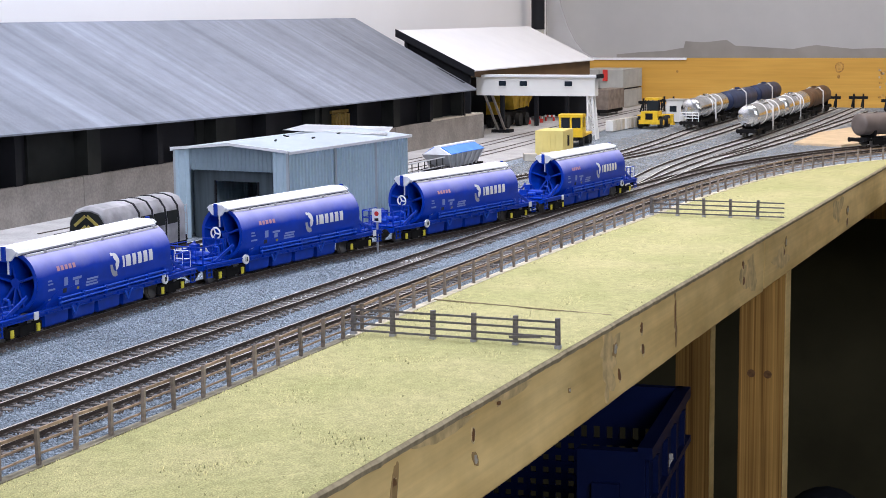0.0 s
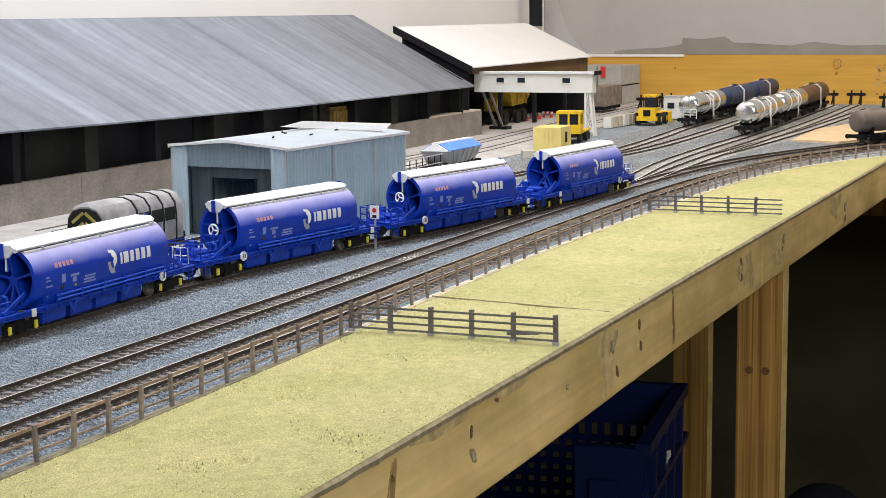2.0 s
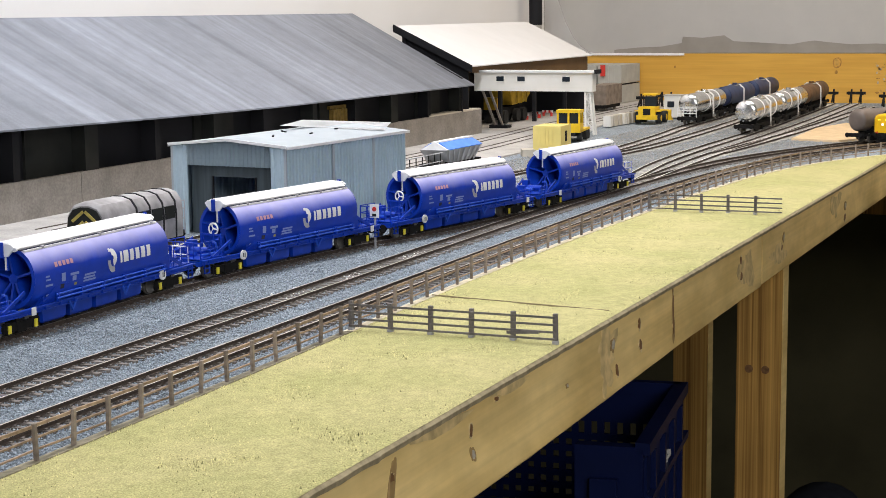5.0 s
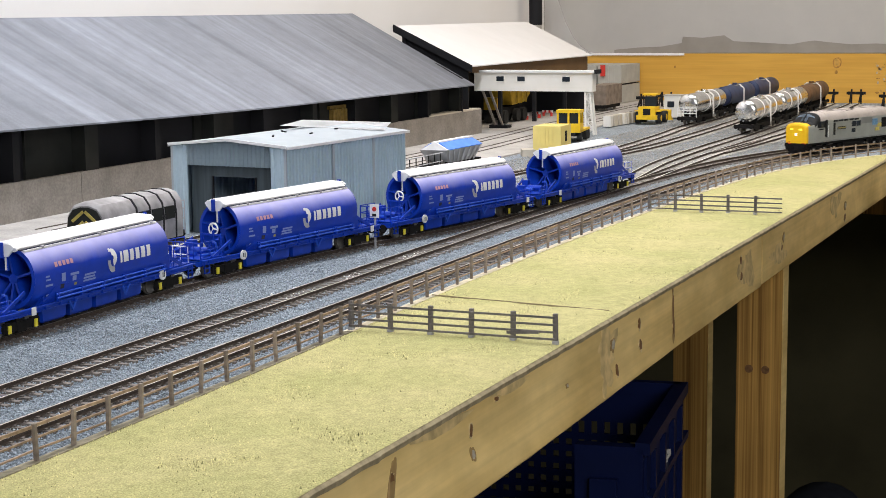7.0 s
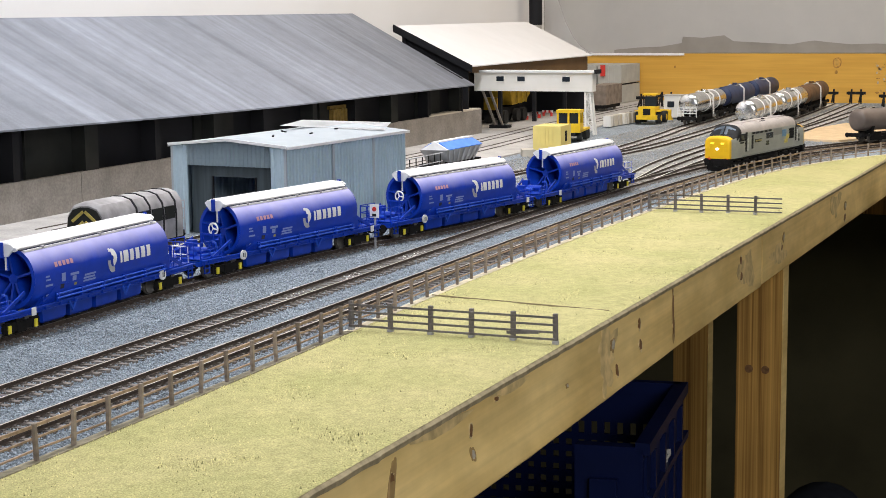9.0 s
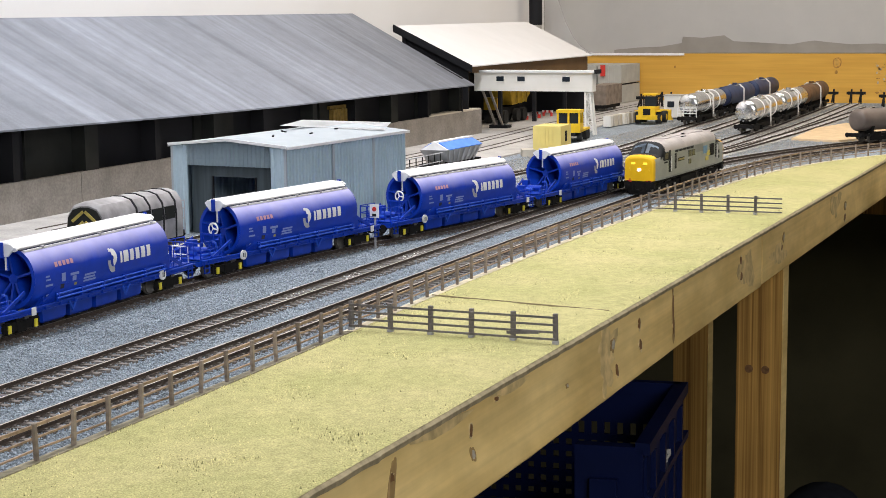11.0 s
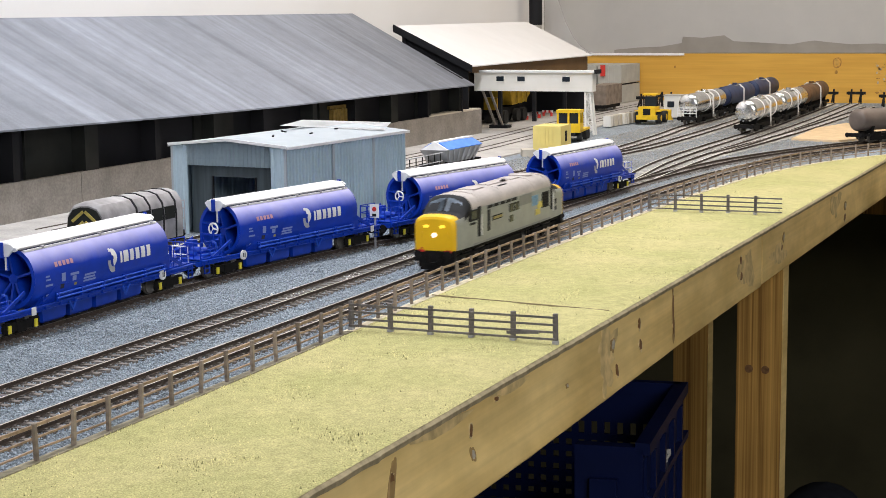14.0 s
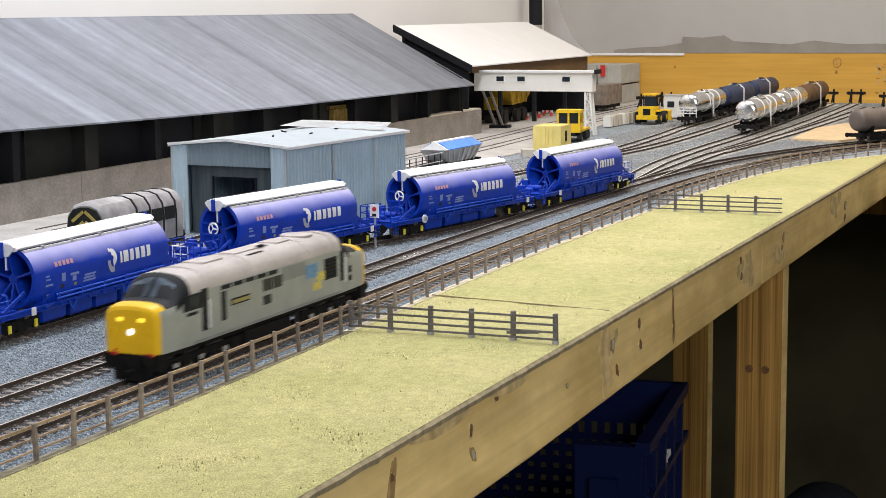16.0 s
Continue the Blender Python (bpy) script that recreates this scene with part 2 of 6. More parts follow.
# grass field between the fence and the front edge
path = smooth_path(FENCE, 0.004)
bm = bmesh.new()
cols = []
for p in path:
    far = p.y - 0.003
    col = []
    for k in range(34):
        near = 0.2985 - max(0.0, p.x - 2.12) * 1.75
        y = near + (far - near) * k / 33
        n3 = noise.noise((p.x * 30, y * 30, 0)) * 0.0010 + noise.noise((p.x * 400, y * 400, 3)) * 0.0006
        edge = min(1.0, k / 1.5, (33 - k) / 1.5)
        col.append(bm.verts.new((p.x, y, 0.0012 + n3 * edge + 0.0006 * edge)))
    cols.append(col)
for a, b in zip(cols, cols[1:]):
    for k in range(33):
        bm.faces.new((a[k], b[k], b[k + 1], a[k + 1]))
solid("grass_field", bm, M["grass"], "pale yellow-green static grass field along the front edge", kind="structure", smooth=True)

# front fascia: two pine planks butted end to end; the long one is bowed out along its lower edge
def fascia_y(x, z):
    """Front face of the fascia."""
    bow = 0.0042 * min(1.0, max(0.0, (1.16 - x) / 0.35))
    return 0.2980 - bow * min(1.0, max(0.0, (-0.0225 - z) / 0.022)) - 0.0003 * noise.noise((x * 9, z * 60, 5))


for x0, x1, dz in ((-0.5, 1.395, 0.0), (1.397, 2.12, 0.0012)):
    bm = bmesh.new()
    rings = []
    for k in range(int((x1 - x0) / 0.01) + 1):
        x = min(x1, x0 + 0.01 * k)
        zs = [-0.0018 + dz, -0.008, -0.015, -0.0215, -0.0240, -0.0300, -0.0380, -0.0455 + dz, -0.0466 + dz + 0.0003 * noise.noise((x * 30, 0, 1))]
        rings.append([(x, fascia_y(x, z) + (0.0008 if z in (zs[0], zs[-1]) else 0), z) for z in zs] + [(x, 0.316, zs[-1]), (x, 0.316, zs[0])])
    loft(bm, rings)
    solid("fascia_plank", bm, M["pine"], "planed pine fascia plank under the front edge, knotty, screwed", kind="structure", smooth=True)
bm = bmesh.new()
rings = []
for k in range(655):
    x = -0.5 + k * 0.004
    d, u = noise.noise((x * 60, 2, 0)) * 0.0006 + noise.noise((x * 300, 2, 0)) * 0.0004, noise.noise((x * 90, 7, 0)) * 0.0004
    rings.append([(x, 0.2974 + d, -0.0024 + 1.6 * u - 0.0004), (x, 0.2970 + d, -0.0004 + u), (x, 0.2985 + d * 0.4, 0.0010 + u), (x, 0.3065, 0.0010), (x, 0.3065, -0.0024)])
loft(bm, rings)
solid("board_lip", bm, M["ply"], "rough worn board lip above the fascia plank", kind="structure")
bm = bmesh.new()
bar(bm, (2.13, 0.3, -0.024), (2.62, -0.6, -0.024), 0.018, 0.047)
solid("fascia_plank", bm, M["pine"], "planed pine fascia plank along the widened board", kind="structure")


# ------------------------------------------------------------ track
def rail_profile():
    return [(-0.0008, 0.0), (0.0008, 0.0), (0.0008, 0.0003), (0.0003, 0.0006), (0.0003, 0.0017), (0.00062, 0.0019), (0.00060, 0.0025), (-0.00060, 0.0025), (-0.00062, 0.0019), (-0.0003, 0.0017), (-0.0003, 0.0006), (-0.0008, 0.0003)]


SLEEPER = None


def make_track(name, ctrl, label, single=(0, 0), pale=False):
    """One track: two rails and its sleepers; those with x inside single are pieces of their own."""
    global SLEEPER
    th = thing(name, label, "railway track", "tracks of the yard", "structure")
    path = smooth_path(ctrl, 0.0085)
    for side in (-1, 1):
        bm = bmesh.new()
        rings = []
        for i, p in enumerate(path):
            d = heading(path, i)
            n = Vector((-d.y, d.x, 0))
            c = p + n * side * 0.0087
            rings.append([(c.x + n.x * u, c.y + n.y * u, 0.0012 + v) for u, v in rail_profile()])
        loft(bm, rings)
        bm.normal_update()
        for f in bm.faces:
            f.material_index = 1 if abs(f.normal.z) > 0.9 and f.calc_center_median().z > 0.0035 else 0
        part("rail", bm, [M["rail"], M["glinthead" if pale else "railhead"]], th)
    if SLEEPER is None:
        b = bmesh.new()
        quad_box(b, (0, 0, 0.0000), (0.0034, 0.031, 0.0022))
        for s in (-1, 1):
            for e in (-1, 1):
                quad_box(b, (0, s * 0.0087 + e * 0.0017, 0.0014), (0.0018, 0.0012, 0.0010))
        SLEEPER = mesh_of("sleeper", b, M["sleeper"])
    rest = bmesh.new()
    for i, p in enumerate(path):
        d = heading(path, i)
        a = math.atan2(d.y, d.x) + random.uniform(-0.02, 0.02)
        m = Matrix.Translation((p.x, p.y, random.uniform(-0.0002, 0.0001))) @ Matrix.Rotation(a, 4, "Z")
        if single[0] < p.x < single[1]:
            part("sleeper", SLEEPER, None, th, at=m)
        else:
            quad_box(rest, (0, 0, 0.0000), (0.0034, 0.031, 0.0022 if not pale else 0.0016), m)
    tagged(part("sleepers", rest, M["palesleeper" if pale else "sleeper"], th), kind="stuff")
    return th


make_track("near_main_track", T1, "near main line track with dark weathered sleepers in grey ballast", (0.5, 2.2))
make_track("far_main_track", T2, "second main line track with rusty rails in grey ballast", (0.6, 1.7))
make_track("loop_track", T3, "loop track under the blue hopper wagons", (0.6, 1.72))
make_track("tanker_siding", S1, "siding under the blue and silver tank wagons", (1.75, 1.751), True)
make_track("short_siding", S5, "short empty siding near the sand patch", pale=True)
make_track("empty_siding", S2, "empty siding between the tank wagon rows", pale=True)
make_track("silver_siding", S3, "siding under the silver tank wagons", pale=True)
make_track("outer_siding", S4, "empty outer siding ending at a buffer stop", pale=True)

# rails let into the concrete yard
for off in (0.0, 0.052):
    yard = thing("inlaid_track", "track with rails let into the concrete yard", "railway track", kind="structure")
    for side in (-1, 1):
        bm = bmesh.new()
        path = smooth_path([(1.2, 0.835 + off), (2.0, 0.830 + off), (2.6, 0.858 + off), (3.3, 0.875 + off)], 0.02)
        loft(bm, [[(p.x, p.y + side * 0.0087 + u, z) for u, z in ((-0.0011, 0.0), (0.0011, 0.0), (0.0011, 0.0018), (-0.0011, 0.0018))] for p in path])
        part("rail", bm, M["rail"], yard)
# bare edging between fence and ballast: earthy at first, then pale board
path = smooth_path(FENCE, 0.01)
for x0, x1, mat, lab in ((-0.2, 0.872, "edging_dull", "earthy bare strip along the fence foot"), (0.862, 2.4, "edging", "pale bare board edging along the fence foot")):
    bm = bmesh.new()
    loft(bm, [[(p.x + heading(path, i).y * -u, p.y + heading(path, i).x * u, z) for u, z in ((-0.003, 0.0), (0.0045, 0.0), (0.0034, 0.0013), (-0.003, 0.0018))] for i, p in enumerate(path) if x0 <= p.x < x1])
    solid("field_edging", bm, M[mat], lab, kind="structure")

# dark seam where two boards meet under the grass
bm = bmesh.new()
bar(bm, (SEAM[0], 0.432, 0.0017), (SEAM[1], 0.3050, 0.0017), 0.0007, 0.0014)
solid("board_seam", bm, M["ply"], "dark seam between two baseboards across the grass", kind="structure")


def scatter(name, pts, sizes, mat, label, flat=0.7, spike=False):
    """Many small stones or fibres as one mesh."""
    n = len(pts)
    rng = np.random.default_rng(7)
    if spike:
        base = np.array([(-.35, -.3, 0), (.35, -.3, 0), (0, .4, 0), (0, 0, 1.0)])
        tri = np.array([(0, 1, 3), (1, 2, 3), (2, 0, 3)])
    else:
        base = np.array([(1, 0, 0), (-1, 0, 0), (0, 1, 0), (0, -1, 0), (0, 0, 1), (0, 0, -1)], float) * 0.5
        tri = np.array([(0, 2, 4), (2, 1, 4), (1, 3, 4), (3, 0, 4), (2, 0, 5), (1, 2, 5), (3, 1, 5), (0, 3, 5)])
    v = base[None] * sizes[:, None, None] * rng.uniform(0.65, 1.3, (n, len(base), 1))
    a = rng.uniform(0, 2 * np.pi, n)
    c, s_ = np.cos(a)[:, None], np.sin(a)[:, None]
    x, y = v[..., 0] * c - v[..., 1] * s_, v[..., 0] * s_ + v[..., 1] * c
    z = v[..., 2] * flat
    if spike:
        lean = rng.uniform(-0.5, 0.5, (n, 2))
        x, y = x + z * lean[:, :1], y + z * lean[:, 1:]
    v = np.stack([x, y, z], -1) + pts[:, None, :]
    f = tri[None] + (np.arange(n) * len(base))[:, None, None]
    me = bpy.data.meshes.new(name)
    me.vertices.add(n * len(base))
    me.vertices.foreach_set("co", v.reshape(-1).astype(np.float32))
    f = f.reshape(-1)
    me.loops.add(len(f))
    me.loops.foreach_set("vertex_index", f.astype(np.int32))
    me.polygons.add(len(f) // 3)
    me.polygons.foreach_set("loop_start", np.arange(0, len(f), 3, dtype=np.int32))
    me.update(calc_edges=True)
    me.materials.append(mat)
    return tagged(new(name, me), label, "", "", "stuff")


rng = np.random.default_rng(3)
fx = np.array([p[0] for p in FENCE])
fy = np.array([p[1] for p in FENCE])
# ballast stones, thickest near the front of the yard
n = 150000
px = 0.50 + 1.35 * rng.random(n) ** 1.5
py = 0.43 + 0.27 * rng.random(n)
ok = py > np.interp(px, fx, fy) + 0.006
px, py = px[ok], py[ok]
scatter("ballast_stones", np.stack([px, py, rng.uniform(-0.0006, 0.0006, len(px))], 1), rng.uniform(0.0008, 0.0015, len(px)), M["stone"], "loose grey granite ballast stones between the tracks")
n = 60000
px = 1.65 + 1.6 * rng.random(n) ** 1.2
py = 0.36 + 0.38 * rng.random(n)
ok = py > np.interp(px, fx, fy) + 0.006
px, py = px[ok], py[ok]
scatter("ballast_stones", np.stack([px, py, rng.uniform(-0.0006, 0.0008, len(px))], 1), rng.uniform(0.0012, 0.0024, len(px)), M["stonefar"], "loose grey ballast stones in the far yard")
# grass fibres and darker tufts
n = 90000
px = 0.45 + 1.7 * rng.random(n) ** 1.5
py = 0.2995 + rng.random(n) * (np.interp(px, fx, fy) - 0.003 - 0.2995)
scatter("grass_fibres", np.stack([px, py, np.full(n, 0.0008)], 1), rng.uniform(0.0006, 0.0015, n), M["tuft"], "short pale grass fibres on the field", 1.0, True)
n = 4200
px = 0.45 + 1.7 * rng.random(n) ** 1.4
py = 0.2995 + rng.random(n) * (np.interp(px, fx, fy) - 0.003 - 0.2995)
scatter("grass_tufts", np.stack([px, py, np.full(n, 0.0008)], 1), rng.uniform(0.0006, 0.0019, n), M["clump"], "scattered darker grass tufts on the field", 0.9, True)
# spilt white clay on the second track
n = 260
cx = np.array([1.062, 1.105, 1.158, 1.172, 0.985])[rng.integers(0, 5, n)]
pts = np.stack([cx + rng.normal(0, 0.010, n), 0.523 + rng.normal(0, 0.006, n), rng.uniform(0.0, 0.0009, n)], 1)
scatter("spilt_clay", pts, rng.uniform(0.0008, 0.0024, n), M["edging_white"], "spilt white clay lumps on the ballast")

# ------------------------------------------------------------ materials of the rolling stock and buildings
def dust_sheen_blue():
    """Glossy blue wagon paint; pale clay dust and a painted ceiling-light sheen thin out from the filling hatches
    downwards.
    """
    m = material("wagon_blue_dust_sheen", (0.0035, 0.041, 0.43), 0.42, grain=((40, 4, 0.85, 1.08), (300, 3, 0.92, 1.05)), spec=0.25)
    nt = m.node_tree
    bs = nt.nodes["Principled BSDF"]
    src = bs.inputs["Base Color"].links[0].from_socket
    co = nt.nodes.new("ShaderNodeTexCoord")
    sp = nt.nodes.new("ShaderNodeSeparateXYZ")
    nt.links.new(co.outputs["Object"], sp.inputs[0])
    no = nt.nodes.new("ShaderNodeTexNoise")
    no.inputs["Scale"].default_value, no.inputs["Detail"].default_value = 60, 4
    nt.links.new(co.outputs["Object"], no.inputs["Vector"])
    ad = nt.nodes.new("ShaderNodeMath")
    ad.operation = "MULTIPLY_ADD"
    ad.inputs[1].default_value = 0.006
    nt.links.new(no.outputs["Fac"], ad.inputs[0])
    nt.links.new(sp.outputs["Z"], ad.inputs[2])
    # height ramp for the dust together with the painted gloss reflection
    mr = nt.nodes.new("ShaderNodeMapRange")
    mr.inputs[1].default_value, mr.inputs[2].default_value, mr.inputs[3].default_value, mr.inputs[4].default_value = 0.0415, 0.0585, 0.0, 0.82
    nt.links.new(ad.outputs[0], mr.inputs[0])
    mx = nt.nodes.new("ShaderNodeMix")
    mx.data_type = "RGBA"
    nt.links.new(mr.outputs[0], mx.inputs[0])
    nt.links.new(src, mx.inputs[6])
    mx.inputs[7].default_value = (0.68, 0.64, 0.82, 1)
    nt.links.new(mx.outputs[2], bs.inputs["Base Color"])
    return m


M["tankblue"] = dust_sheen_blue()
M["blue"] = material("wagon_blue", (0.004, 0.042, 0.40), 0.42, grain=((150, 3, 0.85, 1.08),), coat=0.05)
M["pipeblue"] = material("pale_wagon_blue", (0.018, 0.080, 0.50), 0.4, grain=((150, 3, 0.85, 1.08),))
M["seal"] = material("dark_seal", (0.035, 0.035, 0.06), 0.7)
M["silvergrey"] = material("silver_grey_print", (0.38, 0.38, 0.42), 0.5)
M["chevron_dull"] = material("dull_yellow_print", (0.35, 0.30, 0.06), 0.6)
M["wagongrey"] = material("pale_grey_wagon", (0.42, 0.42, 0.43), 0.6, grain=((60, 4, 0.8, 1.08),))
M["white"] = material("wagon_white", (0.80, 0.79, 0.78), 0.45, grain=((120, 3, 0.95, 1.02),))
M["black"] = material("frame_black", (0.009, 0.0082, 0.008), 0.8, grain=((300, 3, 0.75, 1.3),), spec=0.15)
M["axle"] = material("axlebox_yellow", (0.72, 0.62, 0.05), 0.5, grain=((500, 2, 0.9, 1.05),))
M["steel"] = material("wheel_steel", (0.22, 0.20, 0.18), 0.45, 0.7, grain=((400, 2, 0.8, 1.1),))
M["redsign"] = material("sign_red", (0.55, 0.04, 0.03), 0.5)
M["palered"] = material("pale_red_lettering", (0.50, 0.27, 0.30), 0.5)
M["greyblue"] = material("faint_lettering", (0.22, 0.28, 0.55), 0.5)
M["locogrey"] = material("loco_grey", (0.345, 0.36, 0.335), 0.5, grain=((60, 3, 0.90, 1.04), (18, 4, 0.90, 1.05), (500, 2, 0.95, 1.03)))
# brown-grey roof, its colour raised for the tube light falling on it
M["locoroof"] = material("loco_roof_lit_grey", (0.44, 0.395, 0.37), 0.5, grain=((40, 4, 0.85, 1.1), (400, 2, 0.92, 1.06)))
M["locodark"] = material("loco_dark_grey", (0.020, 0.021, 0.023), 0.65, grain=((100, 2, 0.85, 1.15),), spec=0.12)
M["yellow"] = material("warning_yellow", (0.78, 0.46, 0.010), 0.4, grain=((80, 3, 0.93, 1.04),))
M["glass"] = material("cab_glass", (0.018, 0.024, 0.032), 0.15, spec=0.18)
# windscreens: mottled bluish grey paints the reflected ceiling
M["screen"] = material("windscreen_reflection", (0.12, 0.155, 0.20), 0.3, spec=0.25, grain=((90, 3, 0.6, 1.5),))
M["locomid"] = material("loco_mid_grey", (0.24, 0.25, 0.245), 0.5, grain=((60, 3, 0.9, 1.06),))
M["palework"] = material("pale_mottled_grey", (0.36, 0.34, 0.31), 0.7, grain=((300, 3, 0.6, 1.2),))
M["lamp"] = material("headlight_glow", (1, 1, 1), 0.3, emit=((1.0, 0.98, 0.92), 1.1))
M["lampy"] = material("marker_glow", (1, 0.8, 0.1), 0.3, emit=((1.0, 0.72, 0.04), 0.9))
M["logoblue"] = material("logo_blue", (0.15, 0.30, 0.48), 0.5, grain=((400, 3, 0.75, 1.2),))
M["logoyellow"] = material("logo_yellow", (0.62, 0.52, 0.13), 0.5, grain=((400, 3, 0.75, 1.2),))
M["fence"] = material("fence_wood", (0.33, 0.235, 0.16), 0.85, spread=0.2, grain=((300, 3, 0.75, 1.2),))
M["fencepost"] = material("fence_post_wood", (0.25, 0.205, 0.17), 0.85, spread=0.25, grain=((300, 3, 0.75, 1.2),))
M["gate"] = material("dark_fence_wood", (0.15, 0.135, 0.13), 0.85, spread=0.2, grain=((300, 3, 0.75, 1.2),))


# ------------------------------------------------------------ bogie hopper wagons
def ellipse_ring(x, w, h, zc, n=28):
    return [(x, w * math.cos(2 * math.pi * i / n), zc + h * math.sin(2 * math.pi * i / n)) for i in range(n)]


def barrel_ring(x, w, h, zc, n=28):
    """Round above, with slab sides that drop to the solebar below."""
    pts = []
    for i in range(n):
        c, s = math.cos(2 * math.pi * i / n), math.sin(2 * math.pi * i / n)
        k = 0.62 if s < 0 else 1.0
        pts.append((x, w * math.copysign(abs(c) ** k, c) * (1 + 0.06 * min(0, s)), zc + (h if s > 0 else h * 1.02) * math.copysign(abs(s) ** k, s)))
    return pts


def bogie_parts(th, xs, wb, outer, r=0.006, width=0.0092, axle_mat="axle", zrail=0.0045, name="bogie"):
    """Bogies at xs under thing th: side frames, wheels and axleboxes."""
    for x in xs:
        bm = bmesh.new()
        for s in (-1, 1):
            quad_box(bm, (x, s * outer, zrail + r - 0.0002), (wb + 0.009, 0.0018, 0.0050))
            quad_box(bm, (x, s * outer, zrail + r - 0.001), (0.009, 0.0024, 0.0060))
            for e in (-1, 1):
                quad_box(bm, (x + e * wb / 2, s * outer, zrail + r), (0.0056, 0.0024, 0.0058))
        quad_box(bm, (x, 0, zrail + r + 0.002), (0.008, outer * 2, 0.004))
        bg = part(name, bm, M["black"], th, "black bogie frame")
        for e in (-1, 1):
            for s in (-1, 1):
                bm = bmesh.new()
                rod(bm, (0, -0.0012, 0), (0, 0.0012, 0), r, 18)
                rod(bm, (0, -0.0016 * s, 0), (0, 0, 0), r + 0.0007, 18)
                part("wheel", bm, M["steel"], bg, at=pose(x + e * wb / 2, s * 0.0086, zrail + r), smooth=True)
                if axle_mat:
                    bm = bmesh.new()
                    quad_box(bm, (x + e * wb / 2, s * (outer + 0.0016), zrail + r - 0.0008), (0.0025, 0.0010, 0.0046))
                    part("axlebox", bm, M[axle_mat], bg, "yellow axlebox cover", bevel=0.0003)


def side_half_width(z, w, h, zc):
    """Half width of the barrel's middle section at height z."""
    d = (z - zc) / h
    if d >= 0:
        return w * math.sqrt(max(0.0, 1 - d * d))
    q = min(1.0, -d / 1.02) ** (1 / 0.62)
    return w * math.sqrt(max(0.0, 1 - q * q)) ** 0.62 * (1 - 0.06 * q)


def make_hopper(wheel_end, label):
    """wheel_end: -1 or 1, the end with the handwheel and brake column; the white guard rails stand at the +x end of a turned wagon."""
    th = thing("hopper_wagon", label, "hopper wagon", "rake of blue hopper wagons")
    n = 48
    zc, rw, rh = 0.0350, 0.0186, 0.0191

    def ring_at(x, k, slab):
        """Section between a plain circle (slab 0) and the slab-sided one (slab 1)."""
        a, b = ellipse_ring(x, rw * k, rh * k, zc, n), barrel_ring(x, rw * k, rh * k, zc, n)
        return [tuple(u + (v - u) * slab for u, v in zip(p, q)) for p, q in zip(a, b)]

    # barrel shell: round rims at both ends, slab lower sides between them
    bm = bmesh.new()
    shell = [(-0.0787, 0.985, 0.0), (-0.0777, 1.0, 0.02), (-0.0720, 1.0, 0.25), (-0.0635, 1.0, 0.75), (-0.054, 1.0, 1.0), (0.0, 1.0, 1.0), (0.060, 1.0, 1.0), (0.0672, 1.0, 0.85), (0.0684, 0.985, 0.8)]
    loft(bm, [ring_at(*a) for a in shell], cap=False)
    part("barrel", bm, M["tankblue"], th, "glossy blue barrel, pale on top from dust and painted sheen", smooth=True, sharp=50)
    for s in (-1, 1):
        bm = bmesh.new()
        lo = [(-0.0735, 0.0186), (0.0735, 0.0186), (0.0695, 0.0260), (0.0665, 0.0330), (-0.0590, 0.0280), (-0.0680, 0.0220)]
        loft(bm, [[(x, s * (side_half_width(z, rw, rh, zc) * 0.55 + rw * 0.445 + d), z) for x, z in lo] for d in (-0.0008, 0.0)])
        part("side_sheet", bm, M["tankblue"], th, "lower blue side sheet")
        for z, y in ((0.0200, 0.0194), (0.0176, 0.0199)):
            bm = bmesh.new()
            rod(bm, (-0.050, s * y, z), (0.072, s * y, z), 0.00055, 8)
            part("side_pipe", bm, M["pipeblue"], th, "paler blue pipe along the side", smooth=True)
        for x in (-0.048, -0.024, 0.0, 0.024, 0.048, 0.070):
            bm = bmesh.new()
            quad_box(bm, (x, s * 0.0188, 0.0182), (0.0012, 0.0024, 0.0056))
            part("pipe_bracket", bm, M["blue"], th)
    # recessed funnel ends: thick rim flange, deep ribs like spokes
    for e in (-1, 1):
        x0, xr = (-0.0690, -0.0789) if e < 0 else (0.0600, 0.0686)
        bm = bmesh.new()
        loft(bm, [ellipse_ring(xr, rw * 0.985, rh * 0.985, zc, n), ellipse_ring(xr, rw * 0.86, rh * 0.86, zc, n), ellipse_ring(xr - e * 0.0030, rw * 0.82, rh * 0.82, zc, n), ellipse_ring(x0 - e * 0.006, rw * 0.45, rh * 0.45, zc - 0.002, n), ellipse_ring(x0 - e * 0.012, rw * 0.08, rh * 0.08, zc - 0.004, n)], cap=False)
        end = part("end_plate", bm, M["blue"], th, "recessed blue end with a broad rim", smooth=True, sharp=30)
        for a in (90, 18, 162, -58, -122, -90):
            c, q = math.cos(radians(a)), math.sin(radians(a))
            bm = bmesh.new()
            sec = [(0.0006, x0 - e * 0.010), (0.0006, xr - e * 0.0045), (0.0162, xr - e * 0.0002), (0.0162, xr - e * 0.0050)]
            loft(bm, [[(x, r * c - t * q, zc - 0.001 + r * q + t * c) for r, x in sec] for t in (-0.0007, 0.0007)])
            part("rib", bm, M["blue"], end)
        bm = bmesh.new()
        rod(bm, (xr - e * 0.0058, 0, zc - 0.001), (xr - e * 0.0038, 0, zc - 0.001), 0.0030, 16)
        part("hub", bm, M["blue"], end, smooth=True)
        bm = bmesh.new()
        quad_box(bm, (xr + e * 0.0010, 0, zc + 0.0120), (0.0012, 0.0022, 0.0150))
        st = part("strut", bm, M["blue"], end, "blue upright strut")
        bm = bmesh.new()
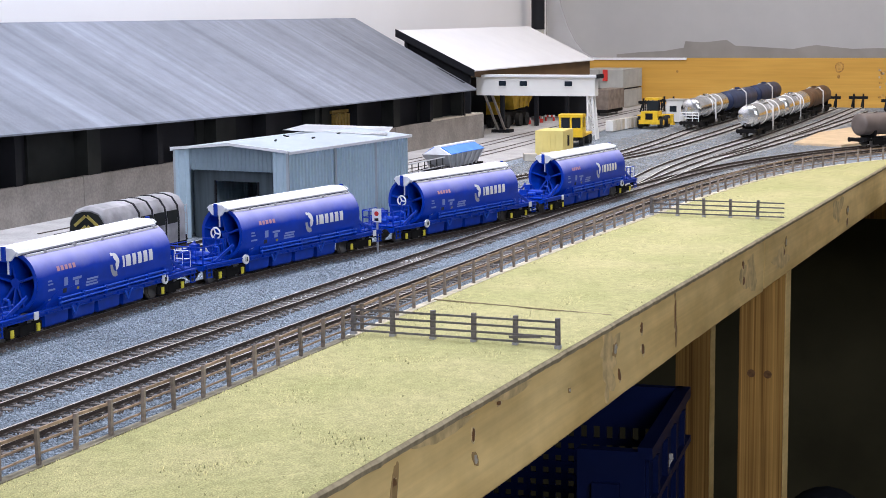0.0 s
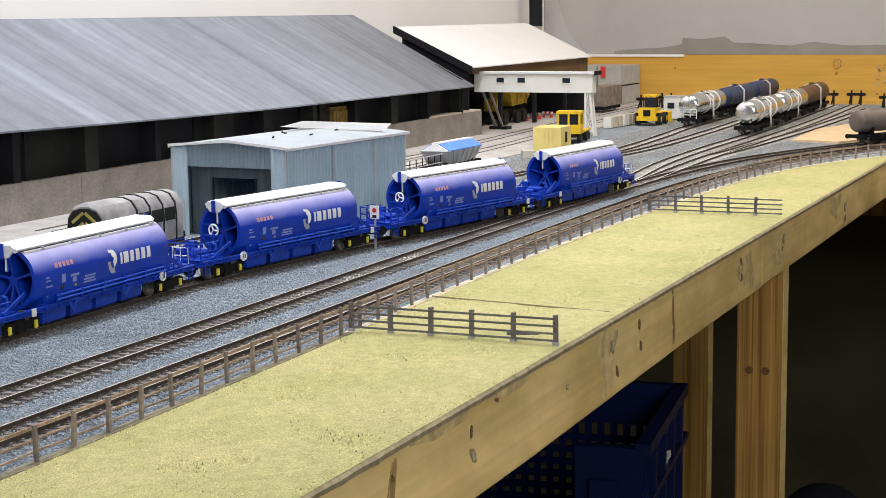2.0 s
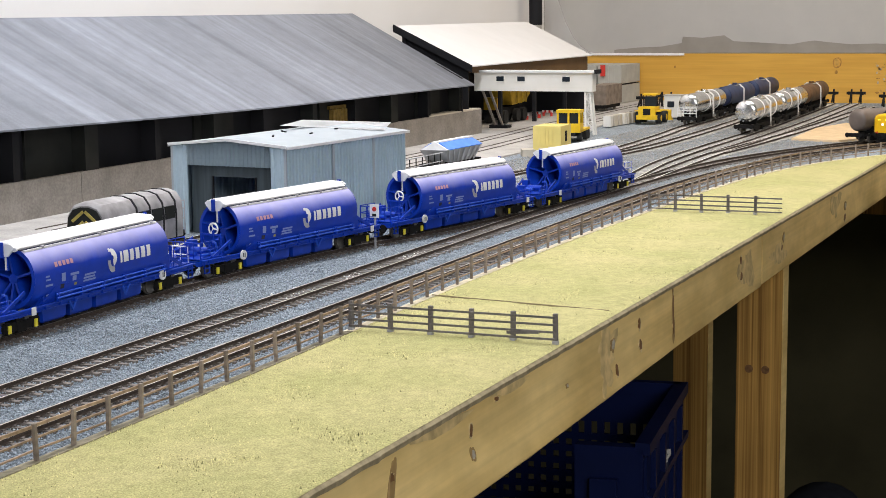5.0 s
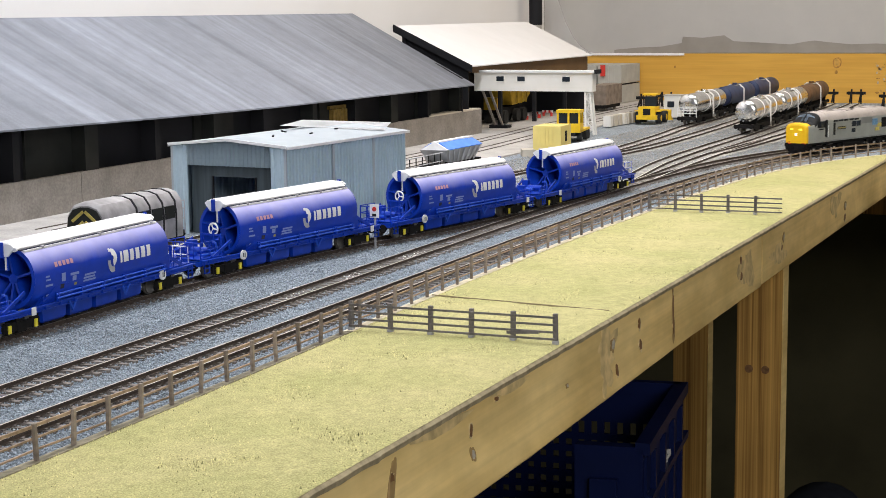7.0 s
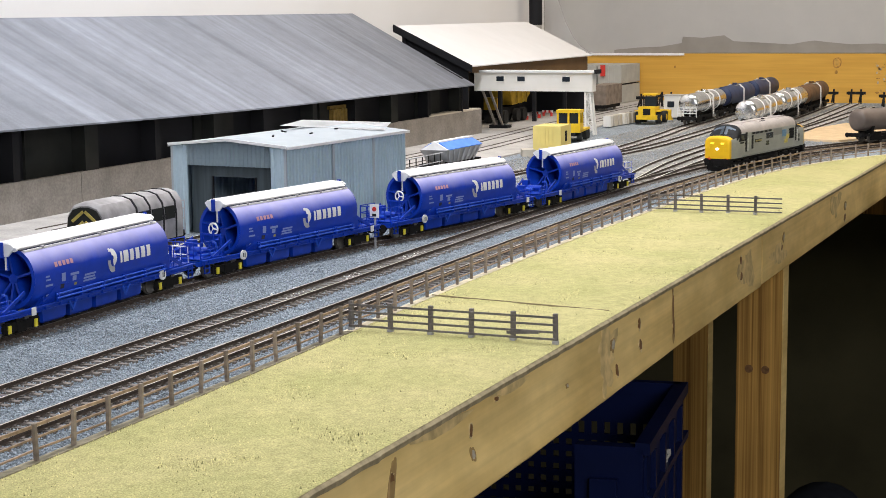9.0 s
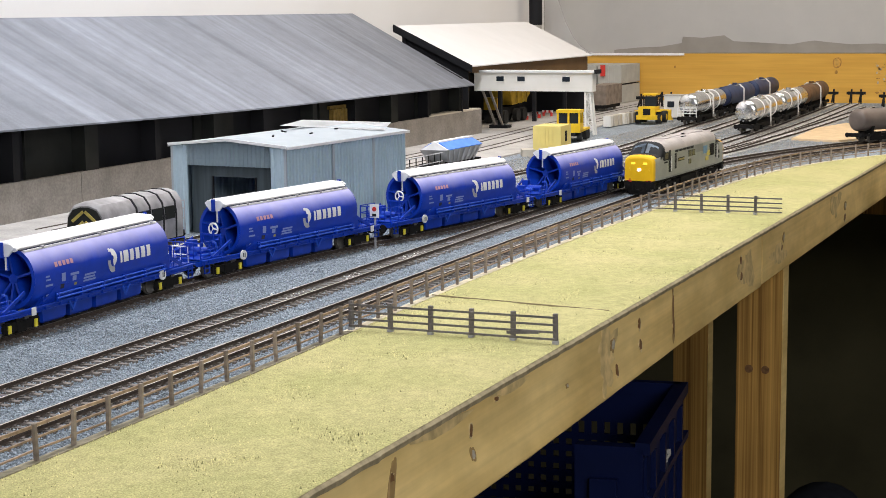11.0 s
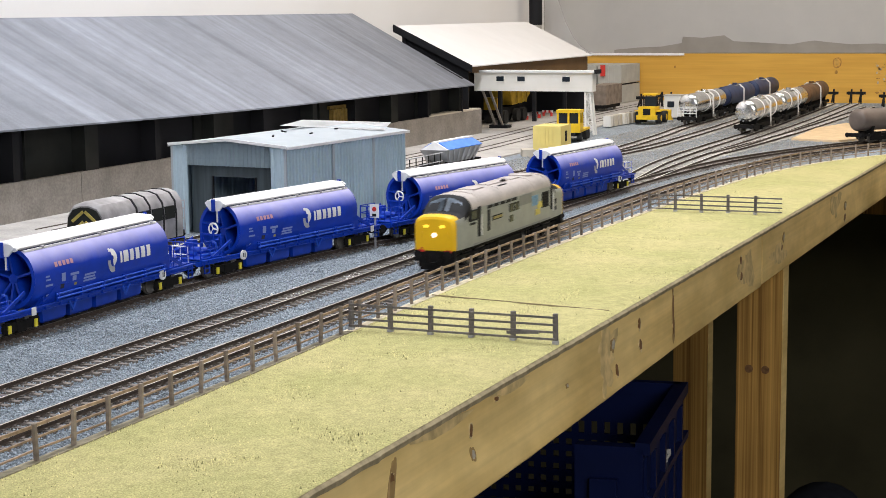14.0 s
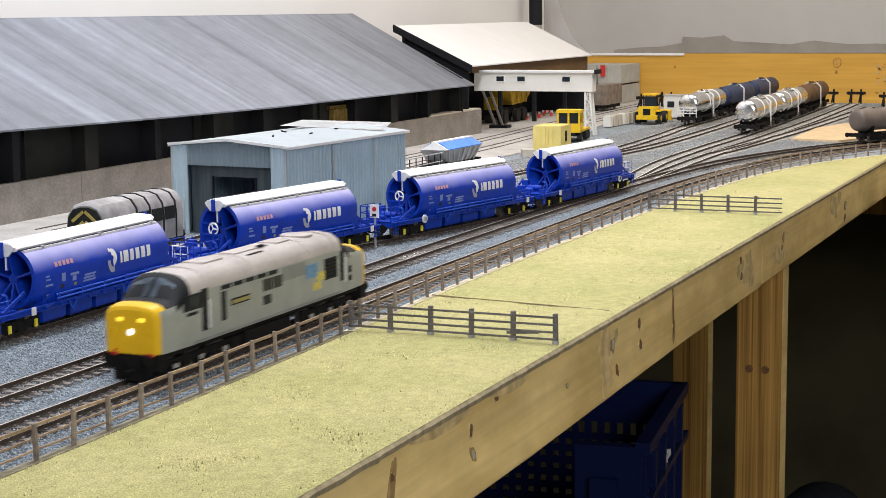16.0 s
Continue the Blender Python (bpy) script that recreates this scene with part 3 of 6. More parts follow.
        quad_box(bm, (xr + e * 0.0018, 0.0003, zc + 0.0100), (0.0005, 0.0011, 0.0100))
        part("strip", bm, M["white"], st, "white strip on the strut")
    # roof hatch cover: long shallow white lid with turned-down edges, and the sill that it closes on
    bm = bmesh.new()
    prof = [(-0.0086, 0.0500), (-0.0092, 0.0514), (-0.0074, 0.0537), (-0.004, 0.0550), (0.004, 0.0550), (0.0074, 0.0537), (0.0092, 0.0514), (0.0086, 0.0500)]
    loft(bm, [[(x, y * k, z - d) for y, z in prof] for x, k, d in ((-0.0828, 0.97, 0.0004), (-0.0818, 1, 0), (-0.03, 1, 0), (0.03, 1, 0), (0.0640, 1, 0), (0.0675, 0.9, 0.0012))])
    lid = part("roof_hatch", bm, M["white"], th, "long white roof hatch cover", smooth=True, sharp=25)
    for s in (-1, 1):
        bm = bmesh.new()
        bar(bm, (-0.0815, s * 0.0096, 0.0503), (0.0655, s * 0.0096, 0.0503), 0.0010, 0.0006)
        part("hatch_seal", bm, M["seal"], lid, "dark seal line")
        bm = bmesh.new()
        bar(bm, (-0.0780, s * 0.0104, 0.0494), (0.0660, s * 0.0104, 0.0494), 0.0016, 0.0012)
        part("hatch_sill", bm, M["white"], lid, "pale dusty sill below the hatch")
        for x in (-0.060, -0.030, 0.0, 0.030, 0.060):
            bm = bmesh.new()
            quad_box(bm, (x, s * 0.0108, 0.0498), (0.0022, 0.0012, 0.0018))
            part("clamp", bm, M["wagongrey"], lid)
    for xa in (-0.0829, 0.0668):
        bm = bmesh.new()
        g = math.copysign(1, xa)
        loft(bm, [[(xa + g * d, y * k, z) for y, z in ((-0.0088, 0.0522), (-0.0040, 0.0468), (0.0040, 0.0468), (0.0088, 0.0522), (0.0060, 0.0542), (-0.0060, 0.0542))] for d, k in ((0, 1), (0.0014, 0.97))])
        part("hatch_end", bm, M["white"], lid)
    for e in (-1, 1):
        bm = bmesh.new()
        quad_box(bm, (-0.0852 if e < 0 else 0.0705, 0, 0.0508), (0.0014, 0.0026, 0.0090))
        part("latch", bm, M["blue"], lid, "blue latch post")
    # underframe
    bm = bmesh.new()
    quad_box(bm, (0, 0, 0.0135), (0.222, 0.008, 0.004))
    fr = part("underframe", bm, M["blue"], th, bevel=0.0002)
    for s in (-1, 1):
        bm = bmesh.new()
        sec = [(0.0162, 0.0121), (0.0186, 0.0121), (0.0186, 0.0127), (0.0176, 0.0127), (0.0176, 0.0146), (0.0190, 0.0146), (0.0190, 0.0154), (0.0162, 0.0154)]
        loft(bm, [[(x, s * y, z) for y, z in sec] for x in (-0.111, 0.111)])
        part("solebar", bm, M["blue"], fr)
        for k in range(9):
            bm = bmesh.new()
            quad_box(bm, (-0.060 + k * 0.015, s * 0.0182, 0.0137), (0.0012, 0.0016, 0.0020))
            part("stiffener", bm, M["blue"], fr)
    for x in (-0.110, -0.081, 0, 0.081, 0.110):
        bm = bmesh.new()
        quad_box(bm, (x, 0, 0.0128), (0.003, 0.0322, 0.0036))
        part("crossbeam", bm, M["blue"], fr)
    for x in (-0.034, 0.024):
        for s in (-1, 1):
            bm = bmesh.new()
            bar(bm, (x - 0.0025, s * 0.0188, 0.0140), (x + 0.001, s * 0.0188, 0.0082), 0.0010, 0.0012)
            bar(bm, (x + 0.0060, s * 0.0188, 0.0146), (x + 0.001, s * 0.0188, 0.0082), 0.0008, 0.0010)
            part("lever", bm, M["pipeblue"], fr, "pale blue forked lever")
    # discharge hoppers between the bogies
    for x0, x1 in ((-0.0655, -0.0405), (-0.0375, -0.0125), (-0.0095, 0.0155), (0.0185, 0.0435)):
        bm = bmesh.new()
        loft(bm, [[(x0, -0.0125, 0.0190), (x1, -0.0125, 0.0190), (x1, 0.0125, 0.0190), (x0, 0.0125, 0.0190)],
                  [(x0 + 0.001, -0.0122, 0.0075), (x1 - 0.001, -0.0122, 0.0075), (x1 - 0.001, 0.0122, 0.0075), (x0 + 0.001, 0.0122, 0.0075)],
                  [(x0 + 0.002, -0.0110, 0.0062), (x1 - 0.002, -0.0110, 0.0062), (x1 - 0.002, 0.0110, 0.0062), (x0 + 0.002, 0.0110, 0.0062)]])
        part("chute", bm, M["blue"], th, bevel=0.0003)
    bm = bmesh.new()
    quad_box(bm, (-0.010, 0, 0.0110), (0.112, 0.018, 0.008))
    part("brake_gear", bm, M["black"], th, "black gear between the chutes")
    # saddle plates that carry the barrel
    for x in (-0.0685, 0.0630):
        bm = bmesh.new()
        loft(bm, [[(x + d, y, z) for y, z in ((-0.0165, 0.0152), (0.0165, 0.0152), (0.0166, 0.024), (0.012, 0.0195), (0, 0.0162), (-0.012, 0.0195), (-0.0166, 0.024))] for d in (-0.0012, 0.0012)])
        part("saddle", bm, M["blue"], th)
    for e in (-1, 1):
        for s in (-1, 1):
            bm = bmesh.new()
            bar(bm, (e * 0.078, s * 0.0172, 0.0255), (e * 0.098, s * 0.0165, 0.0160), 0.001, 0.0020)
            part("brace", bm, M["blue"], th)
    # end platforms with rails and brake gear
    for e in (-1, 1):
        pale = e > 0 and wheel_end > 0
        bm = bmesh.new()
        quad_box(bm, (e * 0.0975, 0, 0.0157), (0.026, 0.031, 0.0007))
        pl = part("platform", bm, M["blue"], th)
        for s in (-1, 1):
            bm = bmesh.new()
            top = 0.0275 if e == wheel_end else 0.0225
            for x in (0.089, 0.099, 0.109):
                rod(bm, (e * x, s * 0.0155, 0.016), (e * x, s * 0.0155, top), 0.00035, 6)
            for z in ((0.016 + top) / 2, top):
                rod(bm, (e * 0.089, s * 0.0155, z), (e * 0.109, s * 0.0155, z), 0.00035, 6)
            part("handrail", bm, M["blue"], pl)
            bm = bmesh.new()
            for x in (0.1035, 0.1085):
                bar(bm, (e * x, s * 0.0180, 0.0150), (e * x, s * 0.0180, 0.0062), 0.0007, 0.0007)
            for z in (0.0064, 0.0098):
                bar(bm, (e * 0.1030, s * 0.0180, z), (e * 0.1090, s * 0.0180, z), 0.0016, 0.0007)
            part("step", bm, M["blue"], pl, "blue footstep below the platform")
        if e == wheel_end:
            bm = bmesh.new()
            for y in (-0.015, -0.009, -0.003, 0.003, 0.009, 0.015):
                rod(bm, (e * 0.109, y, 0.016), (e * 0.109, y, 0.0270), 0.00042, 6)
            for z in (0.0215, 0.0270):
                rod(bm, (e * 0.109, -0.015, z), (e * 0.109, 0.015, z), 0.00042, 6)
            part("end_rail", bm, M["white"] if pale else M["blue"], pl, "white guard rail" if pale else "")
        bm = bmesh.new()
        rod(bm, (e * 0.094, -0.010, 0.0195), (e * 0.094, 0.004, 0.0195), 0.0026, 12)
        part("air_tank", bm, M["wagongrey"] if pale else M["blue"], pl, smooth=True)
        bm = bmesh.new()
        rod(bm, (e * 0.1005, -0.004, 0.0185), (e * 0.1005, 0.011, 0.0185), 0.0018, 12)
        rod(bm, (e * 0.1045, -0.012, 0.0180), (e * 0.0900, -0.0125, 0.0180), 0.0009, 8)
        rod(bm, (e * 0.0880, -0.013, 0.0170), (e * 0.0880, -0.0120, 0.0245), 0.0008, 8)
        rod(bm, (e * 0.0880, -0.0120, 0.0245), (e * 0.0840, -0.0060, 0.0245), 0.0008, 8)
        part("brake_pipe", bm, M["pipeblue"], pl, "paler blue brake pipework", smooth=True)
        bm = bmesh.new()
        quad_box(bm, (e * 0.104, 0.006, 0.0195), (0.004, 0.007, 0.006))
        part("valve_box", bm, M["blue"], pl, bevel=0.0003)
        bm = bmesh.new()
        quad_box(bm, (e * 0.0895, 0.0085, 0.0215), (0.005, 0.006, 0.009))
        part("valve_box", bm, M["blue"], pl, bevel=0.0003)
    e = wheel_end
    xw = e * 0.0895 if e < 0 else 0.0845
    bm = bmesh.new()
    mt = Matrix.Translation((xw, -0.003, 0.0365)) @ Matrix.Rotation(radians(90), 4, "Y")
    R0, r0 = 0.0040, 0.00065
    rings = [[mt @ Vector(((R0 + r0 * math.cos(b)) * math.cos(a), (R0 + r0 * math.cos(b)) * math.sin(a), r0 * math.sin(b))) for b in [2 * math.pi * j / 6 for j in range(6)]] for a in [2 * math.pi * i / 18 for i in range(19)]]
    loft(bm, rings, cap=False)
    for a in (0.6, 0.6 + 2.09, 0.6 + 4.19):
        v = mt.to_3x3() @ Vector((math.cos(a), math.sin(a), 0)) * R0
        rod(bm, mt.translation, mt.translation + v, 0.0006, 6)
    part("handwheel", bm, M["white"], th, "white spoked handwheel", smooth=True)
    bm = bmesh.new()
    rod(bm, (xw - e * 0.0005, -0.003, 0.0365), (e * 0.078, -0.003, 0.0365), 0.0007, 8)
    bar(bm, (xw - e * 0.0010, -0.003, 0.0365), (xw - e * 0.0010, -0.003, 0.016), 0.0016, 0.003)
    for y in (-0.010, 0.008):
        bar(bm, (xw, y, 0.0330), (xw, y, 0.016), 0.0014, 0.0014)
    bar(bm, (xw, -0.010, 0.0325), (xw, 0.008, 0.0325), 0.0012, 0.0012)
    part("brake_column", bm, M["blue"], th)
    # buffers and couplings
    for e in (-1, 1):
        for s in (-1, 1):
            bm = bmesh.new()
            rod(bm, (e * 0.1105, s * 0.0115, 0.014), (e * 0.1145, s * 0.0115, 0.014), 0.0015, 10)
            rod(bm, (e * 0.1145, s * 0.0115, 0.014), (e * 0.1152, s * 0.0115, 0.014), 0.0034, 14)
            part("buffer", bm, M["black"], th, "black oval buffer", smooth=True)
        bm = bmesh.new()
        bar(bm, (e * 0.1105, 0, 0.0110), (e * 0.1175, 0, 0.0110), 0.0030, 0.0016)
        part("coupling", bm, M["black"], th)

    # plates and lettering as plain bars
    def decal(name, pts, mat, label, off=0.00018):
        """Thin sheet on the barrel's side: a rectangle (x0, z0, x1, z1) or an outline of (x, z) points."""
        b = bmesh.new()
        if len(pts) == 4 and not isinstance(pts[0], tuple):
            xa, za, xb, zb = pts
            rows = [[b.verts.new((x, -side_half_width(za + (zb - za) * k / 5, rw, rh, zc) - off, za + (zb - za) * k / 5)) for x in (xa, xb)] for k in range(6)]
            for r, q in zip(rows, rows[1:]):
                b.faces.new((r[0], r[1], q[1], q[0]))
        else:
            m = len(pts) // 2
            for k in range(m - 1):
                quad = (pts[k], pts[k + 1], pts[-k - 2], pts[-k - 1])
                b.faces.new([b.verts.new((x, -side_half_width(z, rw, rh, zc) - off, z)) for x, z in quad])
            bmesh.ops.remove_doubles(b, verts=b.verts, dist=1e-7)
        return part(name, b, mat, th, label)

    for w, x in zip((0.0022, 0.0056, 0.0042, 0.0044, 0.0046, 0.0042), (0.0105, 0.0142, 0.0218, 0.0282, 0.0347, 0.0414)):
        decal("letter_bar", (x, 0.0322, x + w, 0.0394), M["white"], "white lettering bar")
    arc = lambda cx, cz, a, b, r0, r1, h: [(cx + r0 * math.cos(radians(a + (b - a) * k / 8)), cz + h * r0 * math.sin(radians(a + (b - a) * k / 8))) for k in range(9)] + [(cx + r1 * math.cos(radians(a + (b - a) * k / 8)), cz + h * r1 * math.sin(radians(a + (b - a) * k / 8))) for k in range(8, -1, -1)]
    decal("emblem", arc(0.0016, 0.0368, -75, 105, 0.0050, 0.0012, 1.15), M["white"], "white rounded emblem stroke")
    decal("emblem", arc(0.0023, 0.0350, 175, 292, 0.0060, 0.0032, 1.25), M["silvergrey"], "grey lower emblem sweep", 0.00026)
    decal("emblem_dot", (-0.0016, 0.0408, 0.0004, 0.0428), M["white"], "white emblem dot")
    for k in range(5):
        decal("letter_bar", (-0.0585 + k * 0.0040, 0.0396, -0.0557 + k * 0.0040, 0.0424), M["palered"], "pale red lettering bar")
    for x, z, w, h in ((-0.069, 0.0345, 0.004, 0.0010), (-0.069, 0.0325, 0.005, 0.0010), (-0.069, 0.0290, 0.007, 0.0012), (-0.0675, 0.0232, 0.009, 0.0010), (-0.053, 0.0300, 0.004, 0.0050), (-0.044, 0.0322, 0.009, 0.0016), (-0.0418, 0.0288, 0.0040, 0.0030), (-0.030, 0.0262, 0.013, 0.0012), (-0.030, 0.0280, 0.012, 0.0012), (-0.029, 0.0298, 0.012, 0.0012)):
        decal("notice_bar", (x, z, x + w, z + h), M["greyblue"], "faint grey notice bar")
    decal("notice_panel", (-0.0540, 0.0255, -0.0500, 0.0285), M["seal"], "small dark panel")
    decal("notice_panel", (-0.0395, 0.0250, -0.0370, 0.0275), M["chevron_dull"], "small dull yellow panel")
    xd = -0.0665 if wheel_end < 0 else 0.0690
    bm = bmesh.new()
    rod(bm, (xd, -0.0185, 0.0140), (xd, -0.0197, 0.0140), 0.0034, 18)
    dk = part("notice_disc", bm, M["white"], th, "white round notice disc")
    for dx in (-0.0008, 0.0008):
        bm = bmesh.new()
        quad_box(bm, (xd + dx, -0.0199, 0.0140), (0.0006, 0.0003, 0.0030))
        part("mark", bm, M["locodark"], dk)
    for x in ((0.098,) if wheel_end < 0 else (-0.0725,)):
        bm = bmesh.new()
        quad_box(bm, (x, -0.0192, 0.0136), (0.0040, 0.0006, 0.0046))
        part("notice_plate", bm, M["white"], th, "white notice plate")
    # the underframe stands higher and a little nearer the leading end than the barrel
    for ob in th.children_recursive:
        kind = ob.name.split(".")[0]
        for v in ob.data.vertices:
            if kind in ("side_pipe", "pipe_bracket", "underframe", "solebar", "stiffener", "crossbeam", "lever", "platform", "handrail", "step", "end_rail", "air_tank", "brake_pipe", "valve_box", "brace", "notice_disc", "mark", "notice_plate"):
                v.co.z += 0.0034
                v.co.x -= 0.010
            elif kind in ("roof_hatch", "hatch_seal", "hatch_sill", "clamp", "hatch_end", "latch"):
                v.co.z += 0.0017
            elif kind in ("buffer", "coupling"):
                v.co.x -= 0.010
            elif kind == "brake_column" and v.co.z < 0.02:
                v.co.z += 0.0030
    bogie_parts(th, (-0.091, 0.071), 0.025, 0.0158)
    return th


HOPPERS = [(0.8715, 0.6134, 0.84), (1.1061, 0.5971, -8.4), (1.337, 0.5534, -11.1), (1.5684, 0.5189, -6.15)]
hopper = make_hopper(-1, "bright blue round-bodied bogie hopper wagon with white roof hatch and handwheel")
hopper.matrix_basis = pose(HOPPERS[1][0], HOPPERS[1][1], 0, 0, 0, HOPPERS[1][2])
copy_thing(hopper, pose(HOPPERS[2][0], HOPPERS[2][1], 0, 0, 0, HOPPERS[2][2]))
turned = make_hopper(1, "bright blue bogie hopper wagon with white hatch and white end rail")
turned.matrix_basis = pose(HOPPERS[0][0], HOPPERS[0][1], 0, 0, 0, HOPPERS[0][2])
copy_thing(turned, pose(HOPPERS[3][0], HOPPERS[3][1], 0, 0, 0, HOPPERS[3][2]))


# ------------------------------------------------------------ diesel locomotive
def loco_ring(x, w, zb, zs, zt, wt):
    """Body section: half width w, skirt zb, cantrail zs, roof top zt, half width of the roof's crown wt."""
    half = [(w * 0.985, zb), (w, zb + 0.002), (w, (zb + zs) / 2), (w, zs - 0.0015), (w * 0.985, zs)]
    for k in (0.25, 0.5, 0.75, 1.0):
        a = k * math.pi / 2
        half.append((wt + (w * 0.985 - wt) * math.cos(a) if k < 1 else wt, zs + (zt - zs) * math.sin(a) * 0.94))
    half.append((wt * 0.5, zs + (zt - zs) * 0.985))
    pts = [(x, -y, z) for y, z in half] + [(x, 0, zt)] + [(x, y, z) for y, z in half[::-1]]
    return pts


def make_loco():
    th = thing("diesel_locomotive", "weathered grey diesel locomotive with yellow nose ends, running", "locomotive")
    bm = bmesh.new()
    stations = []
    for x, w, zs, zt, wt in ((-0.1175, 0.0140, 0.0362, 0.0412, 0.006), (-0.1165, 0.0152, 0.0374, 0.0430, 0.0065), (-0.1140, 0.0159, 0.0382, 0.0440, 0.007), (-0.1085, 0.0164, 0.0388, 0.0444, 0.0073), (-0.1030, 0.0168, 0.0392, 0.0446, 0.0075),
                             (-0.0985, 0.0171, 0.0398, 0.0450, 0.008), (-0.0900, 0.0175, 0.0448, 0.0540, 0.008), (-0.0860, 0.0177, 0.0455, 0.0560, 0.0075), (-0.06, 0.0177, 0.0456, 0.0564, 0.0075)):
        stations.append((x, w, zs, zt, wt))
    full = stations + [(-x, w, zs, zt, wt) for x, w, zs, zt, wt in stations[::-1]]
    loft(bm, [loco_ring(x, w, 0.0188, zs, zt, wt) for x, w, zs, zt, wt in full])
    bm.normal_update()
    bmesh.ops.recalc_face_normals(bm, faces=bm.faces)
    for f in bm.faces:
        c, nrm = f.calc_center_median(), f.normal
        ax = abs(c.x)
        if 0.0985 < ax < 0.1080 and nrm.z > 0.35:
            f.material_index = 3
        elif ax > 0.0985 and (nrm.z > 0.35 or abs(nrm.x) > 0.5):
            f.material_index = 1
        elif 0.086 < ax <= 0.0985 and (nrm.z > 0.15 or c.z > 0.0385):
            f.material_index = 3
        elif ax > 0.1145:
            f.material_index = 1
        elif c.z > 0.0458 and nrm.z > 0.1:
            f.material_index = 2
    body = part("body", bm, [M["locogrey"], M["yellow"], M["locoroof"], M["locodark"]], th, "grey body with yellow noses and brown-grey roof paled for overhead light", smooth=True, sharp=28)

    def panel(name, x0, x1, z0, z1, mat, label="", parent=body, proud=0.0004, y=-0.0177):
        for s in (-1, 1):
            b = bmesh.new()
            quad_box(b, ((x0 + x1) / 2, s * (0.0177 + proud / 2), (z0 + z1) / 2), (x1 - x0, proud, z1 - z0))
            part(name, b, mat, parent, label)

    panel("cab_surround", -0.0935, -0.0762, 0.0372, 0.0452, M["locodark"], "dark cab window surround")
    panel("cab_window", -0.0890, -0.0790, 0.0385, 0.0446, M["glass"], "dark cab side window", proud=0.0007)
    panel("door", -0.0755, -0.0700, 0.0245, 0.0465, M["locodark"], "dark cab door opening")
    panel("door", 0.0840, 0.0880, 0.0265, 0.0445, M["locodark"], "dark cab door opening")
    panel("grille", -0.0560, -0.0515, 0.0265, 0.0420, M["locodark"], "dark tall side grille")
    panel("nameplate", -0.046, -0.026, 0.0330, 0.0365, M["locodark"], "dark nameplate bar")
    panel("plate_face", -0.0452, -0.0268, 0.0338, 0.0357, material("plate_ochre", (0.32, 0.27, 0.10), 0.5), "ochre plate bar", proud=0.0007)
    panel("side_window", -0.011, -0.0010, 0.0350, 0.0415, M["glass"], "dark square side window")
    panel("side_window", 0.0005, 0.0105, 0.0350, 0.0415, M["glass"], "dark square side window")
    panel("side_window", -0.011, -0.0025, 0.0275, 0.0325, M["glass"], "small dark side window")
    panel("grille", 0.0635, 0.0790, 0.0300, 0.0425, M["locodark"], "large dark radiator grille")
    for k in range(5):
        panel("vent", -0.056 + k * 0.0128, -0.046 + k * 0.0128, 0.0430, 0.0452, M["locodark"], "dark cantrail vent")
    panel("emblem", 0.040, 0.0535, 0.0340, 0.0420, M["logoblue"], "blue sector emblem shape")
    panel("emblem", 0.0530, 0.0630, 0.0310, 0.0360, M["logoyellow"], "yellow sector emblem shape")
    panel("emblem", 0.0480, 0.0585, 0.0260, 0.0305, M["logoyellow"], "yellow sector emblem shape")
    panel("number_bar", 0.0955, 0.0985, 0.0300, 0.0340, M["locodark"], "dark number bar")
    panel("number_bar", 0.0955, 0.0985, 0.0250, 0.0280, M["locodark"], "dark number bar")
    panel("number_bar", -0.0900, -0.0800, 0.0345, 0.0360, M["locodark"], "dark number bar")
    panel("upper_band", 0.0115, 0.0390, 0.0372, 0.0450, M["locomid"], "darker grey upper panel", proud=0.0002)
    panel("kick_strip", -0.0840, 0.0840, 0.0192, 0.0206, M["locomid"], "dull grey lower strip", proud=0.0003)
    for xg in (-0.0690, 0.0900):
        panel("grab_rail", xg, xg + 0.0006, 0.0250, 0.0400, M["white"], "pale grab rail", proud=0.0009)
    for k in range(5):
        panel("louvre_bar", 0.0640, 0.0785, 0.0316 + k * 0.0022, 0.0321 + k * 0.0022, M["black"], proud=0.0007)
    # windscreens, on both cabs
    for e in (-1, 1):
        for s in (-1, 1):
            b = bmesh.new()
            vs = [b.verts.new(p) for p in ((e * 0.0986, s * 0.0008, 0.0456), (e * 0.0979, s * 0.0125, 0.0436), (e * 0.0920, s * 0.0125, 0.0508), (e * 0.0906, s * 0.0050, 0.0537), (e * 0.0905, s * 0.0008, 0.0541))]
            b.faces.new(vs)
            bmesh.ops.solidify(b, geom=b.faces[:], thickness=0.0005)
            part("windscreen", b, M["screen"], body, "raked windscreen with the ceiling's reflection in its colour")
        b = bmesh.new()
        rod(b, (e * 0.1172, 0, 0.0300), (e * 0.1184, 0, 0.0300), 0.0017, 16)
        part("headlight", b, M["lamp"] if e < 0 else M["white"], body, "round lit headlight" if e < 0 else "round headlight", smooth=True)
        for s in (-1, 1):
            b = bmesh.new()
            quad_box(b, (e * 0.1176, s * 0.0062, 0.0362), (0.0008, 0.0036, 0.0018))
            part("marker_light", b, M["lampy"] if e < 0 else M["glass"], body, "small marker light", smooth=True)
            b = bmesh.new()
            quad_box(b, (e * 0.1179, s * 0.0098, 0.0300), (0.0008, 0.0012, 0.0040))
            part("lamp_bracket", b, M["yellow"], body)
            b = bmesh.new()
            rod(b, (e * 0.117, s * 0.0115, 0.0165), (e * 0.122, s * 0.0115, 0.0165), 0.0017, 10)
            rod(b, (e * 0.121, s * 0.0115, 0.0165), (e * 0.1218, s * 0.0115, 0.0165), 0.0030, 16)
            part("buffer", b, M["black"], th, "black round buffer", smooth=True)
